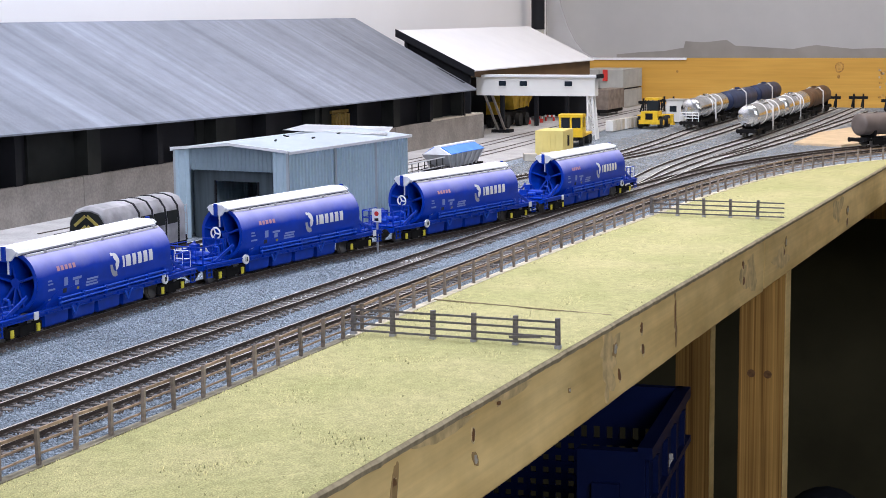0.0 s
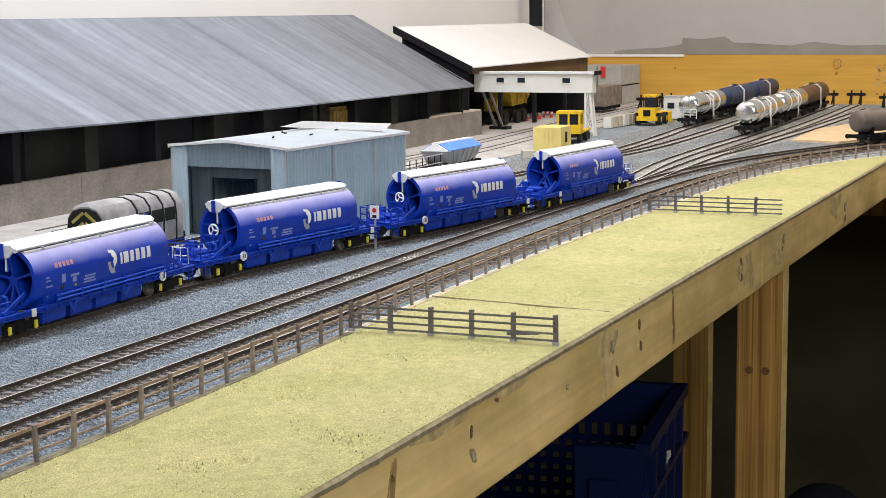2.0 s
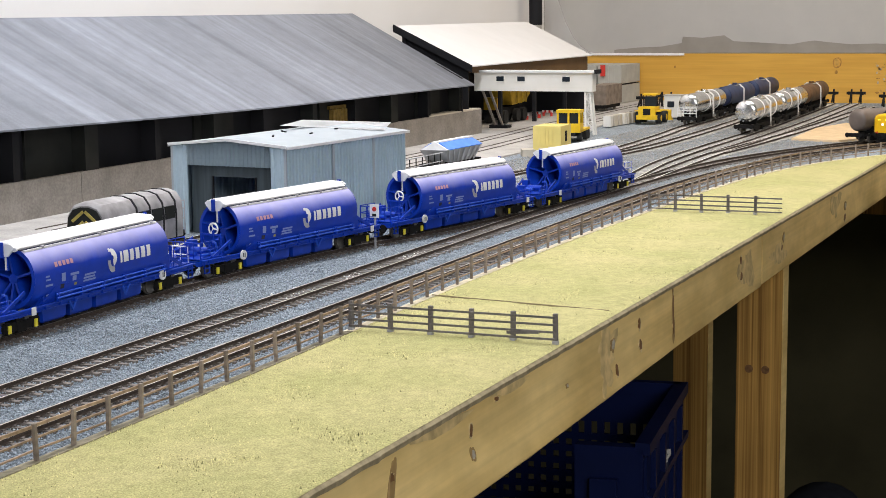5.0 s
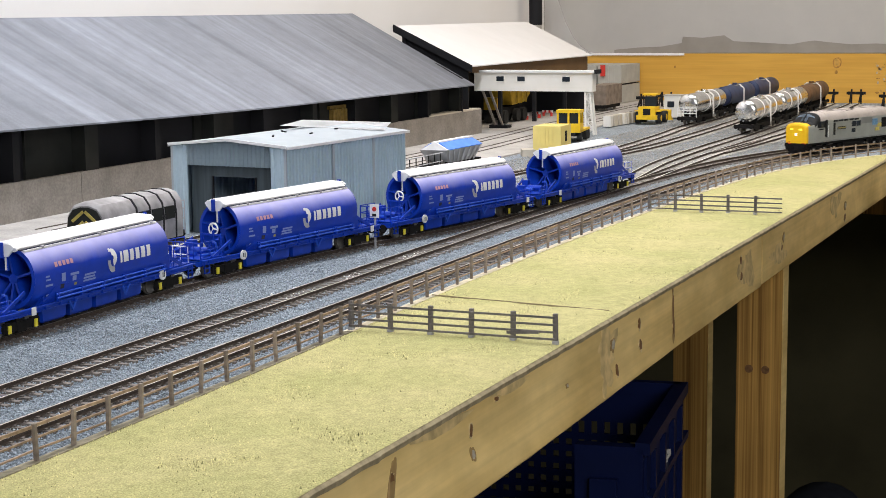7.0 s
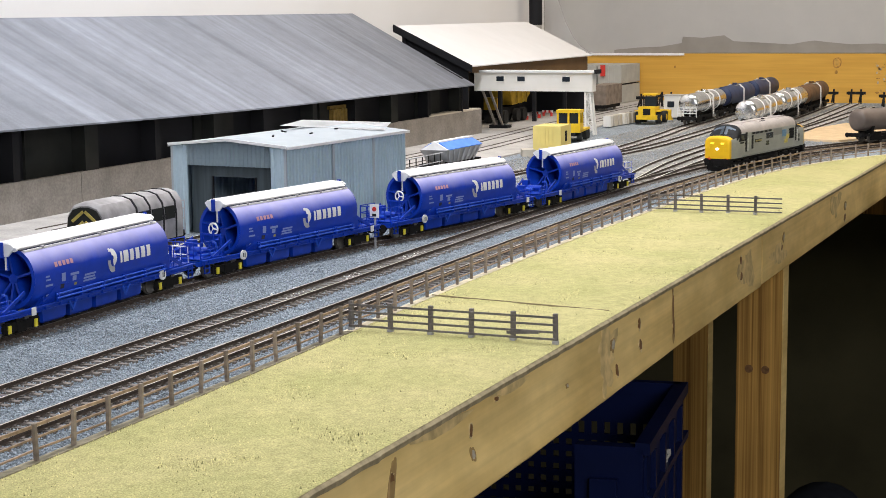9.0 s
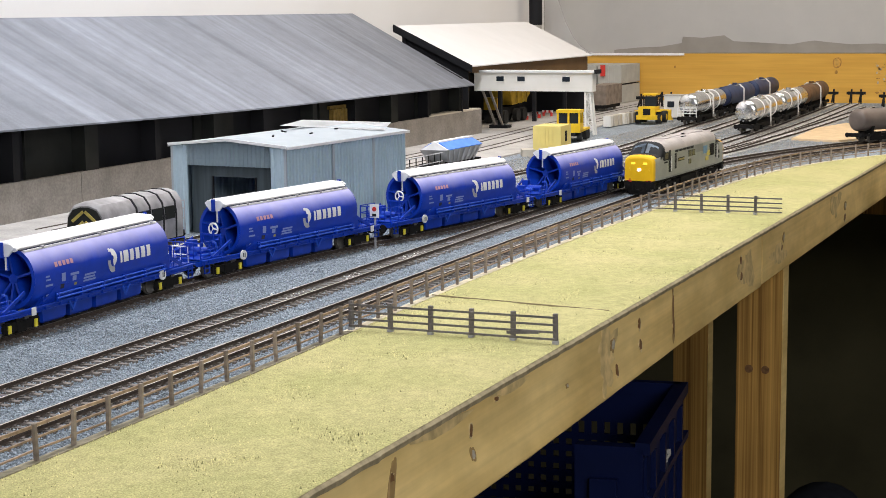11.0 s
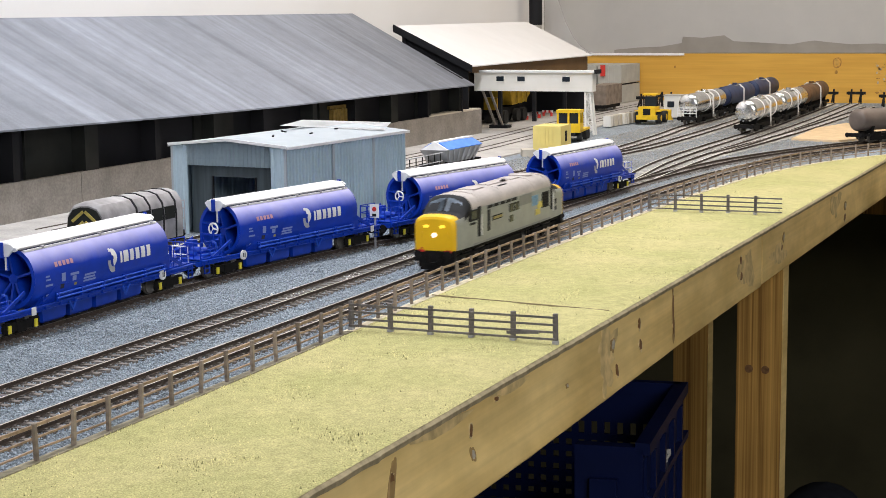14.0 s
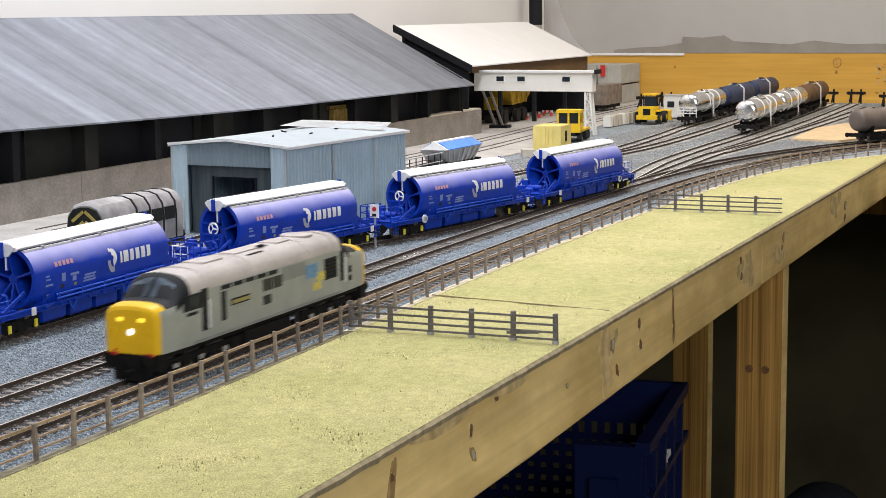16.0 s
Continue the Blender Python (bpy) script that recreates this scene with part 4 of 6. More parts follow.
        b = bmesh.new()
        quad_box(b, (e * 0.1145, 0, 0.0150), (0.005, 0.031, 0.0085))
        quad_box(b, (e * 0.1150, 0, 0.0080), (0.003, 0.023, 0.0065))
        part("buffer_beam", b, M["black"], th, "black buffer beam and snowplough", bevel=0.0004)
        for s in (-1, 1):
            b = bmesh.new()
            quad_box(b, (e * 0.1173, s * 0.0105, 0.0186), (0.0010, 0.0050, 0.0016))
            part("beam_patch", b, M["redsign"], th, "red buffer beam patch")
        b = bmesh.new()
        for y in (-0.007, -0.004, 0.004, 0.007):
            rod(b, (e * 0.1175, y, 0.0160), (e * 0.1178, y, 0.0090), 0.0006, 6)
        bar(b, (e * 0.116, 0, 0.0100), (e * 0.1235, 0, 0.0100), 0.003, 0.0016)
        part("coupling", b, M["black"], th)
    b = bmesh.new()
    quad_box(b, (-0.1179, 0.0095, 0.0205), (0.0006, 0.0014, 0.0012))
    part("tail_lamp", b, M["redsign"], body, "small red tail lamp")
    # roof detail
    b = bmesh.new()
    rod(b, (0.062, 0, 0.0556), (0.062, 0, 0.0570), 0.0095, 24)
    part("fan_grille", b, M["locoroof"], body, smooth=True)
    for x, y, w, d in ((-0.045, 0.0, 0.020, 0.013), (0.0, 0.0, 0.038, 0.010), (0.034, 0.0, 0.016, 0.012)):
        b = bmesh.new()
        quad_box(b, (x, y, 0.0563), (w, d, 0.0010))
        part("roof_hatch", b, M["locoroof"], body, bevel=0.0003)
    for x in (-0.070, -0.022, 0.044, 0.078):
        b = bmesh.new()
        loft(b, [[(x + d, y, z + 0.0003) for _, y, z in loco_ring(x, 0.0177, 0.0188, 0.0456, 0.0564, 0.0075)[5:-5]] + [(x + d, 0, 0.0540)] for d in (-0.0004, 0.0004)])
        part("roof_seam", b, M["locoroof"], body)
    b = bmesh.new()
    for k in range(3):
        quad_box(b, (-0.012 + 0.006 * k, -0.0100, 0.0553), (0.0040, 0.0018, 0.0008))
    part("roof_vent", b, M["locodark"], body)
    b = bmesh.new()
    quad_box(b, (0.010, -0.0045, 0.0571), (0.006, 0.0022, 0.0012))
    part("exhaust", b, M["black"], body)
    # underframe
    b = bmesh.new()
    quad_box(b, (0, 0, 0.0175), (0.222, 0.027, 0.004))
    quad_box(b, (0.000, 0, 0.0110), (0.052, 0.029, 0.0085))
    quad_box(b, (-0.034, 0, 0.0110), (0.010, 0.027, 0.0060))
    part("underframe", b, M["black"], th, "black underframe with fuel tank", bevel=0.0004)
    sets = []
    for x in (-0.074, 0.074):
        b = bmesh.new()
        for s in (-1, 1):
            quad_box(b, (x, s * 0.0138, 0.0128), (0.060, 0.0018, 0.0030))
            for d in (-0.0245, 0, 0.0245):
                quad_box(b, (x + d, s * 0.0140, 0.0105), (0.0062, 0.0026, 0.0062))
            for d in (-0.0125, 0.0125):
                quad_box(b, (x + d, s * 0.0144, 0.0112), (0.0070, 0.0016, 0.0042))
            quad_box(b, (x - 0.033, s * 0.0140, 0.0105), (0.004, 0.0016, 0.009))
        quad_box(b, (x, 0, 0.0125), (0.05, 0.012, 0.003))
        bg = part("bogie", b, M["black"], th, "black six-wheel bogie frame", bevel=0.0003)
        for d in (-0.0245, 0, 0.0245):
            b = bmesh.new()
            for s in (-1, 1):
                rod(b, (0, s * 0.0076, 0), (0, s * 0.0098, 0), 0.0066, 20)
                for k in range(4):
                    a = k * math.pi / 2
                    quad_box(b, (0.0036 * math.cos(a), s * 0.0100, 0.0036 * math.sin(a)), (0.0018, 0.0004, 0.0018))
            rod(b, (0, -0.0076, 0), (0, 0.0076, 0), 0.0012, 8)
            sets.append((part("wheelset", b, M["steel"], bg, "steel wheelset", smooth=True), x + d))
            for s in (-1, 1):
                b = bmesh.new()
                quad_box(b, (x + d, s * 0.0155, 0.0108), (0.0040, 0.0008, 0.0022))
                part("axlebox", b, M["palework"], bg, "pale mottled axlebox")
    # the leading nose is a little shorter than the trailing one
    for ob in th.children_recursive:
        if ob.name.split(".")[0] not in ("wheelset", "axlebox", "bogie"):
            for v in ob.data.vertices:
                ax = abs(v.co.x) - 0.0985
                if ax > 0:
                    v.co.x = -0.0985 - 0.85 * ax if v.co.x < 0 else 0.0985 + 1.32 * ax
    return th, sets


loco, wheelsets = make_loco()

# ------------------------------------------------------------ fences
fence_path = smooth_path(FENCE, 0.0005)


def make_fence():
    th = thing("post_and_rail_fence", "long brown post-and-rail fence between grass and track", "fence")
    b = bmesh.new()
    quad_box(b, (0, 0, 0.0080), (0.0017, 0.0017, 0.0200))
    post = mesh_of("post", b, M["fencepost"], bevel=0.0002)
    pts, run, nxt = [], 0.0, 0.0142
    for p, q in zip(fence_path, fence_path[1:]):
        run += (q - p).length
        if run >= nxt:
            pts.append(q.copy())
            nxt += 0.0268
    for i, p in enumerate(pts):
        d = heading(pts, i)
        part("post", post, None, th, at=Matrix.Translation((p.x, p.y, random.uniform(-0.0006, 0.0004))) @ Matrix.Rotation(math.atan2(d.y, d.x), 4, "Z") @ pose(0, 0, 0, random.uniform(-2.5, 2.5), random.uniform(-2.5, 2.5), 0))
    for p, q in zip(pts, pts[1:]):
        for z, h in ((0.0162, 0.0014), (0.0108, 0.0008), (0.0056, 0.0008)):
            b = bmesh.new()
            j = random.uniform(-0.0003, 0.0003)
            d = (q - p).normalized()
            nrm = Vector((-d.y, d.x, 0)) * 0.0014
            bar(b, (p + nrm) + Vector((0, 0, z + j)), (q + nrm) + Vector((0, 0, z - j)), 0.0009, h)
            part("rail", b, M["fence"], th)
    return pts


make_fence()


def make_cross_fence(x, y1, y0, n, label, last=True):
    th = thing("paddock_fence", label, "fence", "paddock fences across the field")
    ys = [y1 + (y0 - y1) * i / n for i in range(n + 1)]
    for i, y in enumerate(ys):
        if i == n and not last:
            continue
        b = bmesh.new()
        quad_box(b, (0, 0, 0.0085), (0.0026, 0.0024, 0.0205))
        post = part("post", b, M["gate"], th, at=pose(x, y, 0, random.uniform(-1.5, 1.5), random.uniform(-1, 1.5), 0), bevel=0.0002)
        b = bmesh.new()
        quad_box(b, (0, 0, 0.0024), (0.0034, 0.0032, 0.0022))
        part("foot", b, M["wagongrey"], post, "pale glue at the post's foot", bevel=0.0005)
    for ya, yb in zip(ys, ys[1:]):
        for z in (0.0168, 0.0126, 0.0084, 0.0044):
            b = bmesh.new()
            bar(b, (x - 0.0016, ya, z), (x - 0.0016, yb, z), 0.0008, 0.0012)
            part("rail", b, M["gate"], th)
    return th


f1 = make_cross_fence(0.8745, 0.4300, 0.3025, 5, "dark four-rail fence across the grass with one loose rail")
bb = bmesh.new()
bar(bb, (0.8722, 0.331, 0.0068), (0.8722, 0.312, 0.0080), 0.0008, 0.0015)
part("broken_rail", bb, M["gate"], f1, "broken hanging rail")
make_cross_fence(1.4975, 0.4260, 0.3025, 5, "dark four-rail fence across the grass, end post missing", last=False)

# ------------------------------------------------------------ buildings
M["shedblue"] = material("pale_blue_cladding", (0.385, 0.485, 0.545), 0.55, grain=((25, 4, 0.93, 1.04), (300, 2, 0.97, 1.03)))
M["shedroof"] = material("pale_shed_roof", (0.37, 0.405, 0.43), 0.6, grain=((20, 4, 0.92, 1.05), (200, 2, 0.97, 1.02)))
M["sheetwhite"] = material("white_card", (0.67, 0.665, 0.67), 0.7, grain=((30, 3, 0.97, 1.01),))
M["slate"] = material("streaked_grey_roof", (0.190, 0.204, 0.240), 0.5, grain=((5, 4, 0.74, 1.24, (3.0, 0.25, 0.25)), (28, 5, 0.84, 1.20, (3.0, 0.10, 0.10)), (2.2, 4, 0.80, 1.16), (60, 5, 0.92, 1.08), (700, 2, 0.90, 1.10)), spec=0.4)
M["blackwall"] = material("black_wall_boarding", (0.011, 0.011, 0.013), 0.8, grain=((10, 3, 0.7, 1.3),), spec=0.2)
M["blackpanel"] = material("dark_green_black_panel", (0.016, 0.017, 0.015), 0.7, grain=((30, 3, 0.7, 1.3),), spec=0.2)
M["conc"] = material("cast_concrete_wall", (0.255, 0.23, 0.205), 0.9, grain=((35, 5, 0.8, 1.12), (400, 3, 0.85, 1.12)), bump=(500, 0.4, 0.0005))
M["concpale"] = material("pale_wall_cap", (0.52, 0.47, 0.39), 0.9, grain=((60, 4, 0.9, 1.06),))
M["brown"] = material("brown_card_wall", (0.15, 0.088, 0.040), 0.8, grain=((20, 4, 0.85, 1.1),))
M["cream"] = material("cream_white_boarding", (0.72, 0.70, 0.65), 0.6, grain=((30, 3, 0.95, 1.02),))
M["plant"] = material("machine_yellow", (0.78, 0.50, 0.02), 0.45, grain=((120, 3, 0.85, 1.06),))
M["contyellow"] = material("container_yellow", (0.74, 0.60, 0.20), 0.55, grain=((60, 3, 0.92, 1.04),))
M["tyre"] = material("rubber_tyre", (0.02, 0.02, 0.02), 0.85, grain=((300, 2, 0.8, 1.3),))
M["contgrey"] = material("container_grey", (0.42, 0.41, 0.37), 0.6, grain=((40, 4, 0.88, 1.06),))
M["silver"] = material("polished_tank_steel", (0.92, 0.91, 0.89), 0.20, 0.97, grain=((50, 4, 0.72, 1.08), (12, 3, 0.85, 1.05)), bump=(60, 0.08, 0.001))
M["darkblue"] = material("weathered_dark_blue", (0.035, 0.05, 0.115), 0.5, grain=((40, 4, 0.6, 1.3), (10, 3, 0.75, 1.2)))
M["rust"] = material("rusty_brown_tank", (0.14, 0.075, 0.035), 0.65, grain=((50, 4, 0.65, 1.25), (12, 3, 0.8, 1.15)))
M["bargetank"] = material("brown_grey_tank", (0.17, 0.135, 0.115), 0.45, grain=((40, 4, 0.8, 1.12), (10, 3, 0.85, 1.1)))
M["shunter"] = material("unpainted_grey_hood", (0.34, 0.325, 0.325), 0.45, grain=((70, 4, 0.55, 1.2), (15, 3, 0.8, 1.1)))
M["bluesheet"] = material("blue_load_sheet", (0.10, 0.25, 0.75), 0.6, grain=((60, 3, 0.9, 1.08),))
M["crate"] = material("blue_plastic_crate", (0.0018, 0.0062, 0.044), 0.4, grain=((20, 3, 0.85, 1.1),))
M["chevron"] = material("faded_chevron_yellow", (0.42, 0.34, 0.08), 0.6, grain=((200, 3, 0.7, 1.1),))
M["cable"] = material("pale_cable", (0.5, 0.47, 0.42), 0.6)


def wall_slab(bm, a, b, thick, z0, z1):
    """Upright slab along a-b."""
    bar(bm, (a[0], a[1], (z0 + z1) / 2), (b[0], b[1], (z0 + z1) / 2), thick, z1 - z0)


# pale blue engine shed, built along its own axis: x to the back, y to the left
def make_engine_shed():
    th = thing("engine_shed", "pale blue corrugated engine shed with grey low-pitched roof", "engine shed", at=pose(1.2246, 0.660, 0, 0, 0, -4.2))
    L, Wd, ze, zr = 0.208, 0.1135, 0.0755, 0.0805
    def rib_wall(name, x0, y0, x1, y1, ztop, face):
        bm = bmesh.new()
        d = Vector((x1 - x0, y1 - y0, 0))
        n = max(2, int(d.length / 0.0052))
        d.normalize()
        nn = Vector(face)
        pts = []
        stp = (Vector((x1, y1, 0)) - Vector((x0, y0, 0))).length / n
        for i in range(n):
            for f, o in ((0, 0), (0.55, 0), (0.65, 0.0008), (0.9, 0.0008)):
                pts.append(Vector((x0, y0, 0)) + d * stp * (i + f) + nn * o)
        pts.append(Vector((x1, y1, 0)))
        for k in range(len(pts) - 1):
            p, q = pts[k], pts[k + 1]
            vs = [bm.verts.new((p.x, p.y, -0.001)), bm.verts.new((q.x, q.y, -0.001)), bm.verts.new((q.x, q.y, ztop(q))), bm.verts.new((p.x, p.y, ztop(p)))]
            bm.faces.new(vs)
        bmesh.ops.remove_doubles(bm, verts=bm.verts, dist=1e-6)
        r = bmesh.ops.solidify(bm, geom=bm.faces[:], thickness=0.0012)
        return part(name, bm, M["shedblue"], th, "ribbed pale blue cladding")
    top = lambda p: ze - 0.0004 + (zr - ze) * (1 - abs(p.y - Wd / 2) / (Wd / 2))
    flat = lambda p: ze - 0.0004
    rib_wall("side_wall", 0, 0, L, 0, flat, (0, -1, 0))
    rib_wall("side_wall", 0, Wd, L, Wd, flat, (0, 1, 0))
    rib_wall("end_wall", L, 0, L, Wd, top, (1, 0, 0))
    rib_wall("gable_jamb", 0, 0, 0, 0.0135, top, (-1, 0, 0))
    rib_wall("gable_jamb", 0, Wd - 0.0145, 0, Wd, top, (-1, 0, 0))
    # gable above the door
    bm = bmesh.new()
    n = 20
    y0, y1 = 0.0135, Wd - 0.0145
    pr = []
    for i in range(n):
        for f, o in ((0, 0), (0.55, 0), (0.65, -0.0008), (0.9, -0.0008)):
            pr.append((o, y0 + (y1 - y0) * (i + f) / n))
    pr.append((0, y1))
    lo = [bm.verts.new((o, y, 0.0590)) for o, y in pr]
    hi = [bm.verts.new((o, y, top(Vector((0, y, 0))))) for o, y in pr]
    for i in range(len(pr) - 1):
        bm.faces.new((lo[i], lo[i + 1], hi[i + 1], hi[i]))
    bmesh.ops.solidify(bm, geom=bm.faces[:], thickness=0.0012)
    part("gable", bm, M["shedblue"], th, "ribbed pale blue gable")
    for s in (0, 1):
        bm = bmesh.new()
        y = -0.0005 if s == 0 else Wd + 0.0005
        quad_box(bm, (-0.0012, y, ze / 2), (0.0016, 0.0022, ze))
        part("corner_trim", bm, M["shedroof"], th)
    for xs in (L * 0.36, L * 0.70):
        bm = bmesh.new()
        quad_box(bm, (xs, -0.0014, ze / 2), (0.0024, 0.0012, ze - 0.002))
        part("seam_strip", bm, M["shedroof"], th, "joint strip in the cladding")
    # door frame set back with a smaller dark opening
    bm = bmesh.new()
    dy0, dy1 = 0.0135, Wd - 0.0145
    oy0, oy1, oz = 0.033, 0.077, 0.0495
    for c, s in (((0.006, (dy0 + oy0) / 2, 0.0295), (0.0015, oy0 - dy0, 0.059)), ((0.006, (oy1 + dy1) / 2, 0.0295), (0.0015, dy1 - oy1, 0.059)), ((0.006, (oy0 + oy1) / 2, (oz + 0.059) / 2), (0.0015, oy1 - oy0, 0.059 - oz))):
        quad_box(bm, c, s)
    part("roller_door", bm, material("door_screen", (0.060, 0.078, 0.088), 0.6, grain=((40, 3, 0.7, 1.15, (1, 6, 0.4)),)), th, "grey-blue door screen with dark opening")
    for yd in (oy0, oy1):
        bm = bmesh.new()
        quad_box(bm, (0.0052, yd, 0.025), (0.002, 0.0012, 0.050))
        part("door_post", bm, M["blackwall"], th)
    # roof
    bm = bmesh.new()
    prof = [(-0.003, ze), (Wd / 2, zr + 0.0002), (Wd + 0.003, ze), (Wd + 0.003, ze + 0.0014), (Wd / 2, zr + 0.0018), (-0.003, ze + 0.0014)]
    loft(bm, [[(x, y, z) for y, z in prof] for x in (-0.003, L + 0.003)])
    part("roof", bm, M["shedroof"], th, "pale grey low-pitched roof")
    for yg in (-0.0033, Wd + 0.0033):
        bm = bmesh.new()
        quad_box(bm, (L / 2, yg, ze + 0.0002), (L + 0.006, 0.0010, 0.0024))
        part("gutter", bm, M["sheetwhite"], th, "pale eaves gutter")
    for y0, y1 in ((-0.003, Wd / 2), (Wd / 2, Wd + 0.003)):
        bm = bmesh.new()
        za, zb = (ze, zr) if y0 < 0 else (zr, ze)
        bar(bm, (-0.0036, y0, za + 0.0012), (-0.0036, y1, zb + 0.0012), 0.0012, 0.0024)
        part("bargeboard", bm, M["sheetwhite"], th)
    for x, y, ln, a in ((0.050, 0.044, 0.012, 30), (0.085, 0.055, 0.007, 60), (0.098, 0.035, 0.009, 20), (0.105, 0.070, 0.006, 40), (0.150, 0.040, 0.006, 10)):
        bm = bmesh.new()
        quad_box(bm, (0, 0, 0.0005), (ln, 0.0016, 0.001))
        z = zr - (zr - ze) * abs(y - Wd / 2) / (Wd / 2) + 0.0018
        part("roof_bracket", bm, M["blackwall"], th, "small dark loose fitting", at=pose(x, y, z, 0, 0, a))
    return th


make_engine_shed()
# loose white card lying across the shed roof
bm = bmesh.new()
vs = [bm.verts.new(p) for p in ((1.358, 0.737, 0.0845), (1.432, 0.752, 0.0850), (1.500, 0.690, 0.0792), (1.402, 0.652, 0.0786))]
bm.faces.new(vs)
bmesh.ops.solidify(bm, geom=bm.faces[:], thickness=0.0010)
solid("loose_card", bm, M["sheetwhite"], "loose white card sheet lying on the shed roof", "card sheet")


# long dark store shed against the back wall
def make_store():
    th = thing("store_shed", "long store shed with streaked grey roof and black wall", "warehouse")
    x0, x1 = -0.4, 2.318
    bm = bmesh.new()
    loft(bm, [[(x, y, z) for y, z in ((0.928, 0.0805 + e), (1.128, 0.1820), (1.128, 0.1845), (0.928, 0.0822 + e))] for x, e in ((x0, 0.006), (0.6, 0.006), (1.2, 0.0052), (1.45, 0.001), (1.7, -0.002), (x1, -0.004))])
    part("roof", bm, M["slate"], th, "streaked dark grey roof sheet")
    # near-black wall: the shade behind the open front is in its colour
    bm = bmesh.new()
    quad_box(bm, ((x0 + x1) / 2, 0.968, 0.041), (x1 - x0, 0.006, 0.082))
    part("wall", bm, M["blackwall"], th, "back wall coloured black for the shade behind the open front")
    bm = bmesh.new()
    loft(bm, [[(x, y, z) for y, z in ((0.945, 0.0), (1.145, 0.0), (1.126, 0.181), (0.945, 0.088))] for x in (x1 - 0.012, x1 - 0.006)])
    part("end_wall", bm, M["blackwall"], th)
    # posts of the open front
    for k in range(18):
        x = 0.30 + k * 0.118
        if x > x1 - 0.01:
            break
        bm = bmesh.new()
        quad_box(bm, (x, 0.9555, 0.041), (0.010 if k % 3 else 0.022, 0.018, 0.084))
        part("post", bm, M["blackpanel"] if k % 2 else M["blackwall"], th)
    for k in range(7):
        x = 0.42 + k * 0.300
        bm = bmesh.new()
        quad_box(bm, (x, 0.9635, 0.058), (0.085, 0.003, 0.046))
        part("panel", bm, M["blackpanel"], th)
    # yellow machine parts in the dark bay
    bm = bmesh.new()
    for k in range(5):
        quad_box(bm, (1.905 + k * 0.0085, 0.958, 0.054 + 0.001 * (k % 2)), (0.006, 0.006, 0.020))
    quad_box(bm, (1.922, 0.960, 0.067), (0.046, 0.004, 0.004))
    part("bay_grating", bm, material("dim_ochre", (0.22, 0.14, 0.03), 0.7, grain=((200, 3, 0.7, 1.2),)), th, "ochre slatted grating in the bay")
    return th


make_store()
# concrete retaining wall in cast sections
wall = thing("retaining_wall", "low grey-brown cast concrete wall before the store shed", "wall", kind="structure")
for k, (a, b) in enumerate(((-0.40, 0.62), (0.62, 0.98), (0.98, 1.34), (1.34, 1.70), (1.70, 2.06), (2.06, 2.385))):
    bm = bmesh.new()
    quad_box(bm, ((a + b) / 2, 0.9475, 0.0187), (b - a - 0.0008, 0.006, 0.0375 + 0.0004 * (k % 2)))
    part("section", bm, M["conc"], wall, bevel=0.0004)
bm = bmesh.new()
quad_box(bm, (2.285, 0.956, 0.0385), (0.196, 0.022, 0.0022))
part("cap", bm, M["concpale"], wall, "pale wall cap")


# white-roofed loading shed
def make_loading_shed():
    th = thing("loading_shed", "loading shed with plain white roof and brown gable wall", "warehouse")
    x0, x1 = 2.345, 2.93
    bm = bmesh.new()
    prof = [(0.944, 0.1030), (1.070, 0.1632), (1.070, 0.1655), (0.944, 0.1048)]
    loft(bm, [[(x, y, z) for y, z in prof] for x in (x0, x1)])
    part("roof", bm, M["sheetwhite"], th, "plain white card roof")
    bm = bmesh.new()
    loft(bm, [[(x, y, z) for y, z in ((0.943, 0.0945), (1.072, 0.1560), (1.072, 0.1672), (0.943, 0.1056))] for x in (x0 - 0.003, x0)])
    part("bargeboard", bm, M["blackwall"], th, "black bargeboard")
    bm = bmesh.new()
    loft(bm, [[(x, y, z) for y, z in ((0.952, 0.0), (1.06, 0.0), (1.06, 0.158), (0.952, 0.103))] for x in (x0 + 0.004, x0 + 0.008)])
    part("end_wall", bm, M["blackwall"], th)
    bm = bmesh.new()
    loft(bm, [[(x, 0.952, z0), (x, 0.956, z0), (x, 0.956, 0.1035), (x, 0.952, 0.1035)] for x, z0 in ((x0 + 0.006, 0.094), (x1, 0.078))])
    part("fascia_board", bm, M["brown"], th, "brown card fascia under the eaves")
    # inner walls coloured black to stand in for the bay's shade
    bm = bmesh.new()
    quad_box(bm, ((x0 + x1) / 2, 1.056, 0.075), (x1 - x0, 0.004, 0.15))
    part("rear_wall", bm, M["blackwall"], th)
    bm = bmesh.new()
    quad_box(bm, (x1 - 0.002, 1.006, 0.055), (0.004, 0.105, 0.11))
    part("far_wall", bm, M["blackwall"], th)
    for x in (2.50, 2.66, 2.82):
        bm = bmesh.new()
        quad_box(bm, (x, 0.958, 0.048), (0.006, 0.006, 0.096))
        part("column", bm, M["blackwall"], th)
    return th


make_loading_shed()
# yellow dump truck parked inside the loading shed
# machine yellow darkened to carry the bay's shade, over patchy wear
M["worn"] = material("shaded_worn_yellow", (0.46, 0.29, 0.02), 0.7, grain=((80, 4, 0.6, 1.15),))
tip = thing("dump_truck", "yellow high-sided dump truck parked in the dark shed bay", "dump truck")
bm = bmesh.new()
